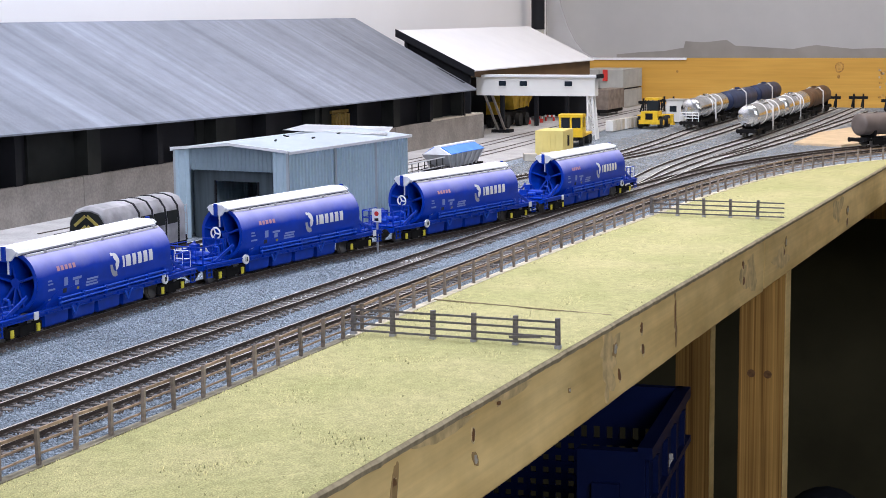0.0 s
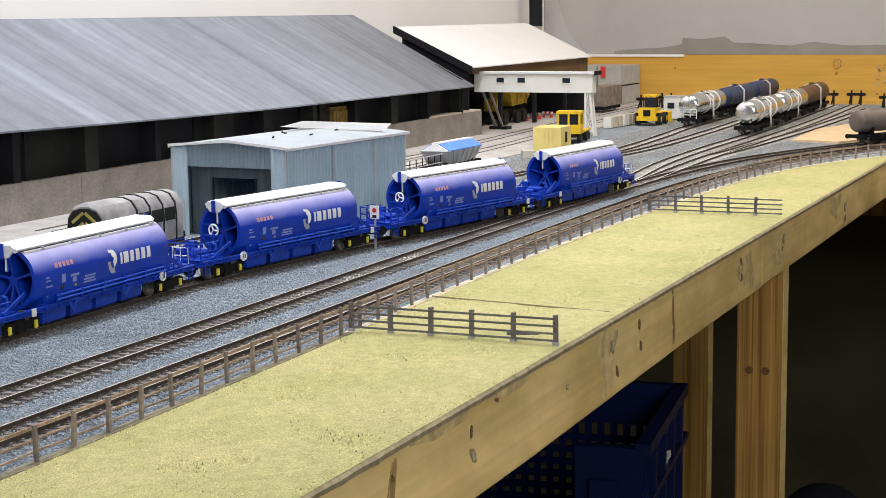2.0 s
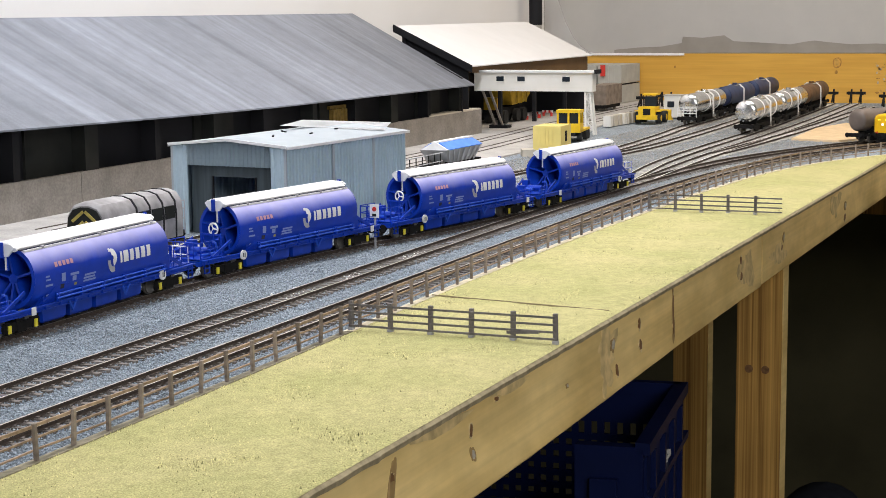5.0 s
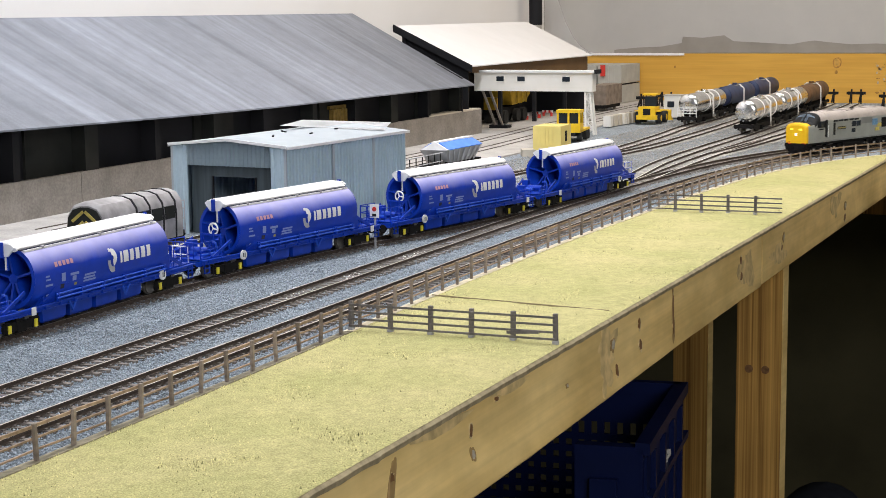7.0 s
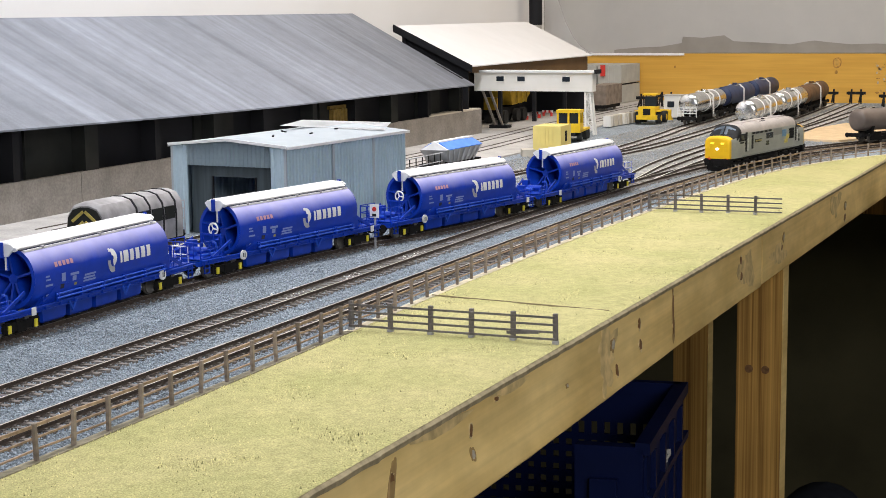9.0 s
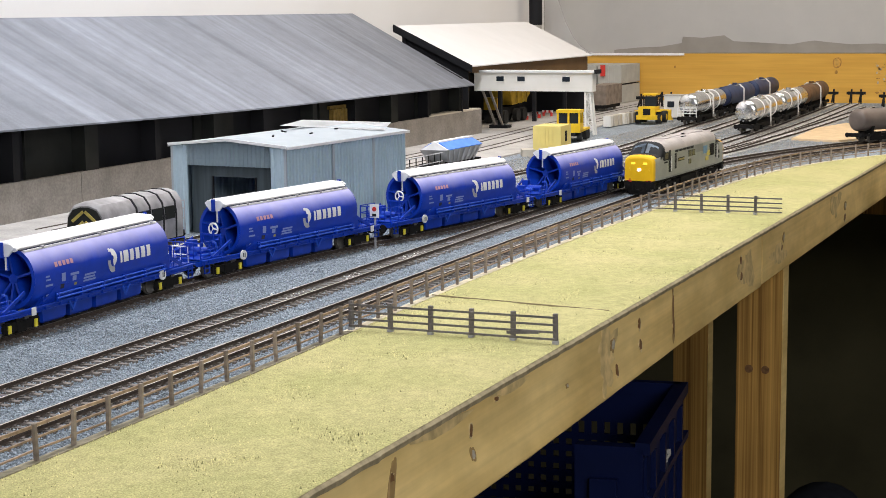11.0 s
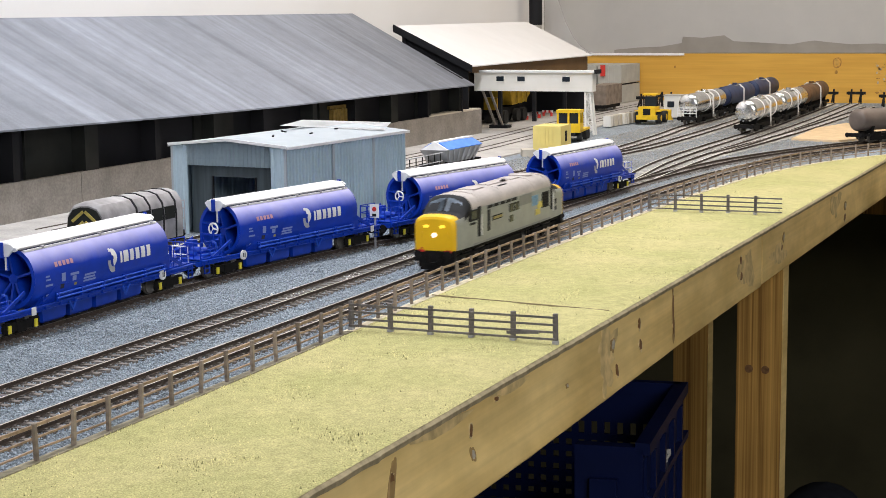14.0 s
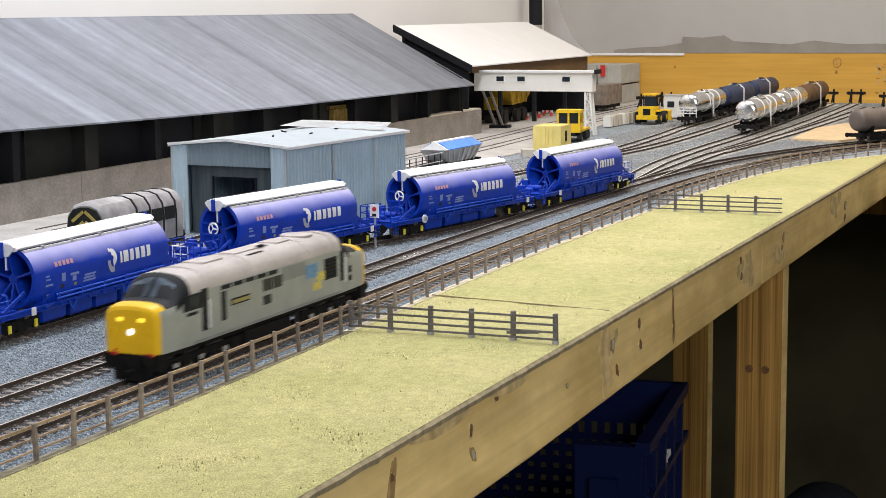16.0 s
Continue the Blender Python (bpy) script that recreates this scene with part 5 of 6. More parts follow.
loft(bm, [[(2.625, 0.985, 0.030), (2.690, 0.985, 0.033), (2.690, 1.015, 0.033), (2.625, 1.015, 0.030)], [(2.612, 0.982, 0.044), (2.705, 0.982, 0.046), (2.705, 1.018, 0.046), (2.612, 1.018, 0.044)],
          [(2.606, 0.981, 0.054), (2.705, 0.981, 0.054), (2.705, 1.019, 0.054), (2.606, 1.019, 0.054)]])
part("tipper_body", bm, M["worn"], tip, bevel=0.001)
for x in (2.640, 2.662, 2.684):
    bm = bmesh.new()
    bar(bm, (x, 0.9815, 0.032), (x, 0.9795, 0.053), 0.0016, 0.0016)
    part("body_rib", bm, M["worn"], tip)
bm = bmesh.new()
quad_box(bm, (2.592, 1.006, 0.034), (0.024, 0.024, 0.020))
part("cab", bm, M["worn"], tip, bevel=0.002)
bm = bmesh.new()
quad_box(bm, (2.592, 0.9935, 0.0375), (0.014, 0.0010, 0.008))
part("cab_window", bm, M["glass"], tip)
bm = bmesh.new()
quad_box(bm, (2.640, 1.0, 0.022), (0.110, 0.018, 0.010))
part("chassis", bm, M["black"], tip)
for x in (2.592, 2.650, 2.680):
    for q in (-1, 1):
        bm = bmesh.new()
        rod(bm, (x, 1.0 + q * 0.010, 0.0122), (x, 1.0 + q * 0.018, 0.0122), 0.0110, 18)
        part("wheel", bm, M["tyre"], tip, smooth=True)
# striped barriers at the bay's mouth
for x, y, a in ((2.700, 0.992, 75), (2.745, 0.985, 60), (2.790, 0.980, 85)):
    bar_ob = thing("safety_barrier", "low red and white striped safety barrier in the bay", "barrier", "barriers at the shed bay", at=pose(x, y, 0.0012, 0, 0, a))
    for k in range(5):
        bm = bmesh.new()
        quad_box(bm, (-0.008 + k * 0.004, 0, 0.0085), (0.004, 0.0014, 0.0040))
        part("stripe", bm, M["redsign"] if k % 2 else M["white"], bar_ob, "red stripe" if k % 2 else "white stripe")
    for q in (-1, 1):
        bm = bmesh.new()
        quad_box(bm, (q * 0.0075, 0, 0.0035), (0.0016, 0.0060, 0.0070))
        part("foot", bm, M["redsign"], bar_ob)

# loading bridge on lattice legs
br = thing("loading_bridge", "cream boarded loading bridge on white lattice legs", "loading bridge")
bm = bmesh.new()
quad_box(bm, (2.407, 0.8665, 0.0790), (0.018, 0.190, 0.0280))
part("housing", bm, M["cream"], br, bevel=0.0004)
bm = bmesh.new()
quad_box(bm, (2.407, 0.8655, 0.0947), (0.026, 0.196, 0.0032))
part("roof", bm, M["sheetwhite"], br, "white flat roof")
bm = bmesh.new()
quad_box(bm, (2.407, 0.7660, 0.0947), (0.027, 0.003, 0.0060))
part("roof_end", bm, M["blackwall"], br, "black roof end cap")
for y in (0.9185, 0.8845, 0.8125):
    bm = bmesh.new()
    quad_box(bm, (2.3976, y, 0.0835), (0.0010, 0.0125, 0.0075))
    w = part("window", bm, M["glass"], br, "small dark window")
    bm = bmesh.new()
    for d in (-0.0066, 0.0066):
        quad_box(bm, (2.3974, y + d, 0.0835), (0.0016, 0.0010, 0.0090))
    for d in (-0.0042, 0.0042):
        quad_box(bm, (2.3974, y, 0.0835 + d), (0.0016, 0.0140, 0.0010))
    part("window_frame", bm, M["cream"], w)
for sx in (2.401, 2.412):
    foot, head = (0.7700, 0.7830), (0.7765, 0.7835)
    for ya, yb in zip(foot, head):
        bm = bmesh.new()
        bar(bm, (sx, ya, 0.0), (sx, yb, 0.0655), 0.0030, 0.0026)
        part("leg", bm, M["cream"], br)
    side = lambda k, z: foot[k] + (head[k] - foot[k]) * z / 0.0655
    for k in range(7):
        bm = bmesh.new()
        za, zb = 0.002 + k * 0.0090, 0.0110 + k * 0.0090
        a, b = (0, 1) if k % 2 else (1, 0)
        bar(bm, (sx, side(a, za), za), (sx, side(b, zb), zb), 0.0016)
        bar(bm, (sx, side(0, zb), zb), (sx, side(1, zb), zb), 0.0014)
        part("lattice", bm, M["cream"], br)
for sy in (0.940, 0.952):
    bm = bmesh.new()
    bar(bm, (2.408, sy, 0.0660), (2.50, sy + 0.012, 0.0), 0.0030, 0.0030)
    part("raking_leg", bm, M["conc"], br, "grey raking leg")
bm = bmesh.new()
quad_box(bm, (2.50, 0.958, 0.003), (0.022, 0.030, 0.006))
part("leg_base", bm, M["blackwall"], br)

# chimney pipe
bm = bmesh.new()
rod(bm, (3.10, 1.113, 0.0), (3.10, 1.113, 0.158), 0.0115, 20)
ch = thing("chimney_pipe", "tall grey pipe with black upper sleeve behind the shed", "pipe")
part("pipe", bm, M["contgrey"], ch, smooth=True)
bm = bmesh.new()
rod(bm, (3.10, 1.113, 0.158), (3.10, 1.113, 0.32), 0.0128, 20)
part("sleeve", bm, M["blackwall"], ch, "black upper sleeve", smooth=True)


# ------------------------------------------------------------ yard vehicles and stores
def make_container(at, length, width, height, mat, label, group="", ribs=True):
    th = thing("shipping_container", label, "container", group, at=at)
    bm = bmesh.new()
    quad_box(bm, (length / 2, width / 2, height / 2), (length, width, height))
    part("box", bm, mat, th, bevel=0.0006)
    for s in (0, 1) if ribs else ():
        n = int(length / 0.0045)
        bm = bmesh.new()
        for i in range(n):
            quad_box(bm, (0.003 + (length - 0.006) * (i + 0.5) / n, -0.0003 if s == 0 else width + 0.0003, height / 2), (0.0022, 0.0006, height - 0.005))
        part("corrugation", bm, mat, th)
    bm = bmesh.new()
    for y in (width * 0.28, width * 0.45, width * 0.55, width * 0.72):
        rod(bm, (-0.0006, y, 0.002), (-0.0006, y, height - 0.002), 0.0005, 6)
    part("lock_bar", bm, mat, th)
    return th


c1 = make_container(pose(2.124, 0.7275, 0, 0, 0, 4), 0.054, 0.0385, 0.0325, M["contyellow"], "pale yellow plain-sided container on the yard", ribs=False)
bm = bmesh.new()
quad_box(bm, (0.027, -0.0004, 0.018), (0.008, 0.0008, 0.014))
part("vent", bm, M["blackwall"], c1, "black louvre panel")
for y, z, lab in ((0.967, 0, "weathered grey shipping container under another"), (1.018, 0, "weathered grey shipping container under another"), (0.967, 0.0395, "weathered grey container stacked on top"), (1.018, 0.0395, "weathered grey container stacked on top")):
    make_container(pose(3.19, y, z + 0.0012), 0.13, 0.0475, 0.0365, M["contgrey"], lab, "stacked grey containers")
    if not z:
        bm = bmesh.new()
        quad_box(bm, (3.26, y + 0.024, 0.0386), (0.12, 0.045, 0.0016))
        solid("bearer", bm, M["blackwall"], "dark timber bearer between containers", "bearer")
bm = bmesh.new()
quad_box(bm, (3.1846, 1.003, 0.0665), (0.0012, 0.010, 0.022))
solid("red_door_panel", bm, M["redsign"], "red panel against the grey containers", "panel")


def make_wheel_loader():
    th = thing("wheel_loader", "yellow wheel loader parked on the yard", "wheel loader", at=pose(2.668, 0.758, 0.0008, 0, 0, 2))
    def p(name, c, s, mat, label="", bev=0.001, par=th):
        b = bmesh.new()
        quad_box(b, c, s)
        return part(name, b, mat, par, label, bevel=bev)
    p("engine_cover", (-0.012, 0, 0.020), (0.030, 0.028, 0.016), M["plant"], "yellow rear engine cover", 0.002)
    p("grille", (-0.0272, 0, 0.020), (0.0008, 0.012, 0.010), M["blackwall"], "black radiator grille", 0)
    p("front_frame", (0.022, 0, 0.015), (0.026, 0.016, 0.010), M["plant"])
    p("counterweight", (-0.024, 0, 0.011), (0.008, 0.034, 0.007), M["plant"])
    cab = p("cab_roof", (0.003, 0, 0.0475), (0.022, 0.024, 0.003), M["plant"], "yellow cab roof")
    for x in (-0.0065, 0.0125):
        for s in (-1, 1):
            p("cab_post", (x, s * 0.0108, 0.037), (0.0014, 0.0014, 0.020), M["blackwall"], "black cab post", 0)
    p("cab_glass", (0.003, 0, 0.036), (0.016, 0.019, 0.016), M["glass"], "dark cab glass", 0)
    for x in (-0.014, 0.024):
        for s in (-1, 1):
            b = bmesh.new()
            rod(b, (x, s * 0.013, 0.0098), (x, s * 0.021, 0.0098), 0.0098, 20)
            t = part("wheel", b, M["tyre"], th, "black rubber wheel", smooth=True)
            b = bmesh.new()
            rod(b, (x, s * 0.0208, 0.0098), (x, s * 0.0214, 0.0098), 0.0048, 14)
            part("hub", b, M["plant"], t, "yellow hub", smooth=True)
            if x < 0:
                p("mudguard", (x, s * 0.017, 0.0212), (0.020, 0.008, 0.0016), M["plant"])
    b = bmesh.new()
    for s in (-1, 1):
        bar(b, (0.012, s * 0.008, 0.024), (0.046, s * 0.008, 0.010), 0.003, 0.005)
    part("lift_arm", b, M["plant"], th)
    b = bmesh.new()
    loft(b, [[(0.046, y, 0.002), (0.062, y, 0.001), (0.060, y, 0.004), (0.050, y, 0.009), (0.050, y, 0.020), (0.046, y, 0.018)] for y in (-0.023, 0.023)])
    part("bucket", b, M["plant"], th, "yellow bucket")
    return th


make_wheel_loader()


def make_lorry():
    th = thing("yard_lorry", "yellow lorry with open platform standing behind a container", "lorry", at=pose(2.262, 0.7465, 0.0008, 0, 0, 8))
    def p(name, c, s, mat, label="", bev=0.001):
        b = bmesh.new()
        quad_box(b, c, s)
        return part(name, b, mat, th, label, bevel=bev)
    p("cab", (0.012, 0.016, 0.0195), (0.026, 0.034, 0.013), M["plant"], "yellow cab")
    p("cab_roof", (0.012, 0.016, 0.0432), (0.027, 0.035, 0.0042), M["plant"], "", 0.0015)
    for x in (0.0005, 0.0235):
        for y in (0.0005, 0.0160, 0.0315):
            p("pillar", (x, y, 0.0335), (0.0026, 0.0026, 0.0160), M["plant"], "", 0)
    p("cab_glass", (0.012, 0.016, 0.0335), (0.020, 0.028, 0.0155), M["glass"], "dark cab window", 0)
    p("mudguard", (0.010, 0.0010, 0.0145), (0.020, 0.004, 0.003), M["plant"])
    p("headboard", (0.0285, 0.016, 0.0240), (0.0020, 0.032, 0.0180), M["plant"])
    p("chassis", (0.040, 0.016, 0.0105), (0.085, 0.020, 0.005), M["blackwall"], "", 0)
    p("platform", (0.056, 0.016, 0.0145), (0.056, 0.032, 0.003), M["plant"])
    for x in (0.010, 0.056, 0.072):
        for y in (0.002, 0.030):
            b = bmesh.new()
            rod(b, (x, y - 0.003, 0.0068), (x, y + 0.003, 0.0068), 0.0068, 14)
            part("wheel", b, M["tyre"], th, "black wheel", smooth=True)
    return th


make_lorry()
# white cabin, concrete blocks, grey van wagon
hut = thing("site_cabin", "small white site cabin with dark window", "cabin")
bm = bmesh.new()
quad_box(bm, (2.815, 0.757, 0.0205), (0.030, 0.030, 0.037))
part("body", bm, M["cream"], hut, bevel=0.001)
bm = bmesh.new()
quad_box(bm, (2.7996, 0.760, 0.0245), (0.0012, 0.012, 0.010))
part("window", bm, M["glass"], hut)
bm = bmesh.new()
quad_box(bm, (2.815, 0.757, 0.0398), (0.033, 0.033, 0.0016))
part("roof", bm, M["contgrey"], hut)
for k in range(6):
    bm = bmesh.new()
    quad_box(bm, (0, 0, 0.0085), (0.0155, 0.012, 0.017))
    solid("concrete_block", bm, M["concpale"] if k % 3 else M["cream"], "pale cast concrete block in a row", "concrete block", bevel=0.0006, at=pose(2.570 + k * 0.0205, 0.800 - 0.0014 * k, 0.0012, 0, 0, random.uniform(-4, 4)))["group"] = "row of concrete blocks"
for x, y, s in ((2.035, 0.742, 0.016), (2.050, 0.726, 0.011), (2.072, 0.722, 0.009)):
    bm = bmesh.new()
    quad_box(bm, (0, 0, 0.0045), (s * 1.5, s, 0.009))
    solid("rubble_block", bm, M["concpale"], "pale broken concrete lump on the ballast", "concrete block", bevel=0.0012, at=pose(x, y, 0, 0, 0, 20 + 400 * s))
van = thing("covered_van", "weathered grey-brown covered van on a short track", "van wagon", at=pose(2.94, 0.936, 0))
bm = bmesh.new()
quad_box(bm, (0.05, 0, 0.0310), (0.10, 0.032, 0.036))
part("body", bm, material("grimy_van", (0.24, 0.19, 0.15), 0.8, grain=((80, 4, 0.7, 1.2),)), van, bevel=0.001)
bm = bmesh.new()
quad_box(bm, (0.05, 0, 0.0095), (0.10, 0.026, 0.006))
part("underframe", bm, M["black"], van)
for x in (0.022, 0.078):
    for s in (-1, 1):
        bm = bmesh.new()
        rod(bm, (x, s * 0.0086 - 0.001, 0.0074), (x, s * 0.0086 + 0.001, 0.0074), 0.0062, 14)
        part("wheel", bm, M["steel"], van, smooth=True)


# ------------------------------------------------------------ tank wagons
def make_tanker(at, mat, label, length=0.225, rad=0.0165, rails=False, straps=(), ladder=True, lift=0.0, over=0.012):
    th = thing("tank_wagon", label, "tank wagon", "rows of tank wagons", at=at)
    zc, n = 0.0360 + lift, 28
    h = length / 2 - over
    bm = bmesh.new()
    loft(bm, [ellipse_ring(x, rad * k, rad * k, zc, n) for x, k in ((-h - 0.0035, 0.30), (-h - 0.0030, 0.62), (-h - 0.0018, 0.86), (-h, 0.985), (-h + 0.002, 1.0), (h - 0.002, 1.0), (h, 0.985), (h + 0.0018, 0.86), (h + 0.003, 0.62), (h + 0.0035, 0.30))])
    part("tank", bm, mat, th, smooth=True, sharp=60)
    for x in straps:
        bm = bmesh.new()
        loft(bm, [ellipse_ring(x + d, rad + 0.0006, rad + 0.0006, zc, n) for d in (-0.002, 0.002)])
        part("band", bm, M["white"] if mat == M["silver"] else M["black"], th, "tank band")
    bm = bmesh.new()
    quad_box(bm, (0, 0, 0.0150), (length, 0.010, 0.004))
    for s in (-1, 1):
        quad_box(bm, (0, s * 0.0125, 0.0148), (length, 0.0016, 0.0030))
    for e in (-1, 1):
        quad_box(bm, (e * length / 2, 0, 0.0145), (0.003, 0.030, 0.0050))
    part("underframe", bm, M["black"], th, "black underframe")
    bm = bmesh.new()
    quad_box(bm, (0.010, 0, 0.0105), (0.050, 0.018, 0.0060))
    rod(bm, (-0.036, -0.012, 0.0095), (-0.036, 0.006, 0.0095), 0.0042, 12)
    quad_box(bm, (-0.018, 0.010, 0.0095), (0.012, 0.006, 0.0070))
    part("brake_gear", bm, M["black"], th, "black brake gear")
    for q in (-1, 1):
        bm = bmesh.new()
        rod(bm, (0.006, q * 0.0150, 0.0120), (0.006, q * 0.0168, 0.0120), 0.0030, 12)
        part("hand_brake", bm, M["palework"], th, "pale hand brake wheel")
    for e in (-1, 1):
        bm = bmesh.new()
        loft(bm, [[(e * (h - 0.018) + d, y, z) for y, z in ((-0.012, 0.0160), (0.012, 0.0160), (0.0135, zc - 0.008), (0, zc - rad * 0.98), (-0.0135, zc - 0.008))] for d in (-0.002, 0.002)])
        part("saddle", bm, M["black"], th)
        for s in (-1, 1):
            bm = bmesh.new()
            rod(bm, (e * (length / 2 + 0.001), s * 0.0115, 0.0145), (e * (length / 2 + 0.005), s * 0.0115, 0.0145), 0.0014, 8)
            rod(bm, (e * (length / 2 + 0.005), s * 0.0115, 0.0145), (e * (length / 2 + 0.0058), s * 0.0115, 0.0145), 0.0033, 12)
            part("buffer", bm, M["black"], th)
    bm = bmesh.new()
    rod(bm, (0, 0, zc + rad - 0.001), (0, 0, zc + rad + 0.003), 0.0045, 14)
    part("manhole", bm, mat, th)
    bm = bmesh.new()
    for s in (-1, 1):
        quad_box(bm, (0, s * 0.0070, zc + rad - 0.0005), (0.05, 0.004, 0.0006))
    part("walkway", bm, M["contgrey"], th)
    if ladder:
        for s in (-1, 1):
            bm = bmesh.new()
            for d in (-0.003, 0.003):
                bar(bm, (d, s * 0.0172, 0.0150), (d, s * 0.0165, zc + rad * 0.6), 0.0010)
                bar(bm, (d, s * 0.0165, zc + rad * 0.6), (d, s * 0.008, zc + rad + 0.0008), 0.0010)
            for k in range(7):
                bar(bm, (-0.003, s * 0.0172, 0.017 + k * 0.004), (0.003, s * 0.0172, 0.017 + k * 0.004), 0.0007)
            part("ladder", bm, M["white"], th, "white side ladder")
    if rails:
        bm = bmesh.new()
        for y in (-0.015, -0.005, 0.005, 0.015):
            rod(bm, (-length / 2, y, 0.016), (-length / 2, y, 0.031), 0.0006, 6)
        for z in (0.022, 0.0265, 0.031):
            rod(bm, (-length / 2, -0.015, z), (-length / 2, 0.015, z), 0.0006, 6)
        part("end_rail", bm, M["white"], th, "white end guard rail")
    bogie_parts(th, (-length / 2 + 0.032, length / 2 - 0.032), 0.025, 0.0122, axle_mat=None)
    return th


make_tanker(pose(2.545, 0.5515, 0, 0, 0, 1.0), M["silver"], "silver polished tank wagon with white ladder", straps=(-0.045, 0.05))
make_tanker(pose(2.788, 0.5570, 0, 0, 0, 1.4), M["silver"], "silver tank wagon coupled second in the row", straps=(-0.06, 0.03))
make_tanker(pose(3.030, 0.5640, 0, 0, 0, 1.6), M["rust"], "rusty brown tank wagon at the row's far end")
make_tanker(pose(2.705, 0.6795, 0, 0, 0, 1.0), M["silver"], "silver tank wagon with white end rail", rails=True, straps=(-0.02, 0.05))
make_tanker(pose(2.948, 0.6840, 0, 0, 0, 1.0), M["darkblue"], "weathered dark blue tank wagon mid row")
make_tanker(pose(3.185, 0.6880, 0, 0, 0, 1.0), M["darkblue"], "weathered dark blue tank wagon against the end board", length=0.215)
make_tanker(pose(2.392, 0.3125, 0, 0, 0, -33), M["bargetank"], "brown-grey tank wagon standing on the curve", length=0.203, rad=0.0150, ladder=False, lift=-0.001, over=0.001)


# ------------------------------------------------------------ buffer stops at the siding ends
def make_buffer_stop(at):
    th = thing("buffer_stop", "black rail-built buffer stop at a siding end", "buffer stop", "buffer stops along the end board", at=at)
    for s in (-1, 1):
        bm = bmesh.new()
        bar(bm, (0, s * 0.009, 0.0), (0, s * 0.009, 0.028), 0.003, 0.003)
        bar(bm, (-0.022, s * 0.009, 0.004), (0, s * 0.009, 0.022), 0.0026, 0.0026)
        part("upright", bm, M["blackwall"], th)
    bm = bmesh.new()
    quad_box(bm, (-0.002, 0, 0.0205), (0.004, 0.036, 0.0052))
    part("beam", bm, M["blackwall"], th, bevel=0.0004)
    for s in (-1, 1):
        bm = bmesh.new()
        quad_box(bm, (-0.0045, s * 0.0115, 0.0205), (0.003, 0.006, 0.006))
        part("pad", bm, M["blackwall"], th)
    return th


for x, y in ((3.295, 0.579), (3.30, 0.528), (3.20, 0.452), (3.29, 0.645), (3.05, 0.876), (3.13, 0.858), (3.30, 0.692)):
    make_buffer_stop(pose(x, y, 0.001))


# ------------------------------------------------------------ shunter before the shed, sheeted hopper, railings, sign
def make_shunter():
    th = thing("shunting_locomotive", "unpainted grey hooded shunting locomotive with chevron nose", "locomotive", at=pose(1.0800, 0.7215, 0.0))
    L = 0.108
    half = [(0.0168, 0.013), (0.0172, 0.032), (0.0160, 0.0415), (0.0112, 0.0480), (0.004, 0.0503)]
    prof = [(-y, z) for y, z in half] + [(y, z) for y, z in half[::-1]]
    bm = bmesh.new()
    loft(bm, [[(x, y * k, 0.013 + (z - 0.013) * kz) for y, z in prof] for x, k, kz in ((-L / 2, 0.94, 0.93), (-L / 2 + 0.0025, 0.99, 0.985), (-L / 2 + 0.006, 1, 1), (L / 2 - 0.03, 1, 1), (L / 2, 1, 1))])
    hood = part("hood", bm, M["shunter"], th, "grey rounded hood", smooth=True)
    for x in (-0.010, 0.008, 0.026, 0.044):
        bm = bmesh.new()
        loft(bm, [[(x + d, y * 1.012, 0.013 + (z - 0.013) * 1.014) for y, z in prof] for d in (-0.0011, 0.0011)])
        part("hood_band", bm, M["blackwall"], hood, "dark panel band")
    for x in (-0.0215, -0.001, 0.017, 0.035):
        for s in (-1, 1):
            bm = bmesh.new()
            quad_box(bm, (x, s * 0.0170, 0.0335), (0.014, 0.0012, 0.0100))
            part("louvre", bm, M["blackpanel"], hood, "dark louvre panel")
    # end plate with chevrons
    bm = bmesh.new()
    loft(bm, [[(x, y * 0.90, 0.013 + (z - 0.013) * 0.90) for y, z in prof] for x in (-L / 2 - 0.0008, -L / 2 + 0.0002)])
    part("nose_plate", bm, M["blackpanel"], hood, "dark nose plate")
    for dz in (0.0, -0.0075, -0.015):
        for s in (-1, 1):
            bm = bmesh.new()
            bar(bm, (-L / 2 - 0.0012, s * 0.0008, 0.0435 + dz), (-L / 2 - 0.0012, s * 0.0105, 0.0360 + dz), 0.0006, 0.0022)
            part("chevron", bm, M["chevron"], hood, "yellow warning chevron")
    bm = bmesh.new()
    quad_box(bm, (0, 0, 0.0118), (L + 0.006, 0.032, 0.004))
    part("underframe", bm, M["black"], th)
    for x in (-0.033, 0.0, 0.033):
        for s in (-1, 1):
            bm = bmesh.new()
            rod(bm, (x, s * 0.0086 - 0.001, 0.0110), (x, s * 0.0086 + 0.001, 0.0110), 0.0066, 16)
            part("wheel", bm, M["steel"], th, smooth=True)
    for e in (-1, 1):
        for s in (-1, 1):
            bm = bmesh.new()
            rod(bm, (e * (L / 2 + 0.003), s * 0.0115, 0.0140), (e * (L / 2 + 0.008), s * 0.0115, 0.0140), 0.0028, 12)
            part("buffer", bm, M["black"], th)
    bm = bmesh.new()
    for z in (0.018, 0.026, 0.034, 0.040):
        rod(bm, (L / 2 + 0.006, -0.015, z), (L / 2 + 0.006, 0.006, z), 0.0005, 6)
    for y in (-0.015, -0.008, 0.0, 0.006):
        rod(bm, (L / 2 + 0.006, y, 0.0138), (L / 2 + 0.006, y, 0.041), 0.0005, 6)
    part("end_rail", bm, M["wagongrey"], th)
    return th


make_shunter()


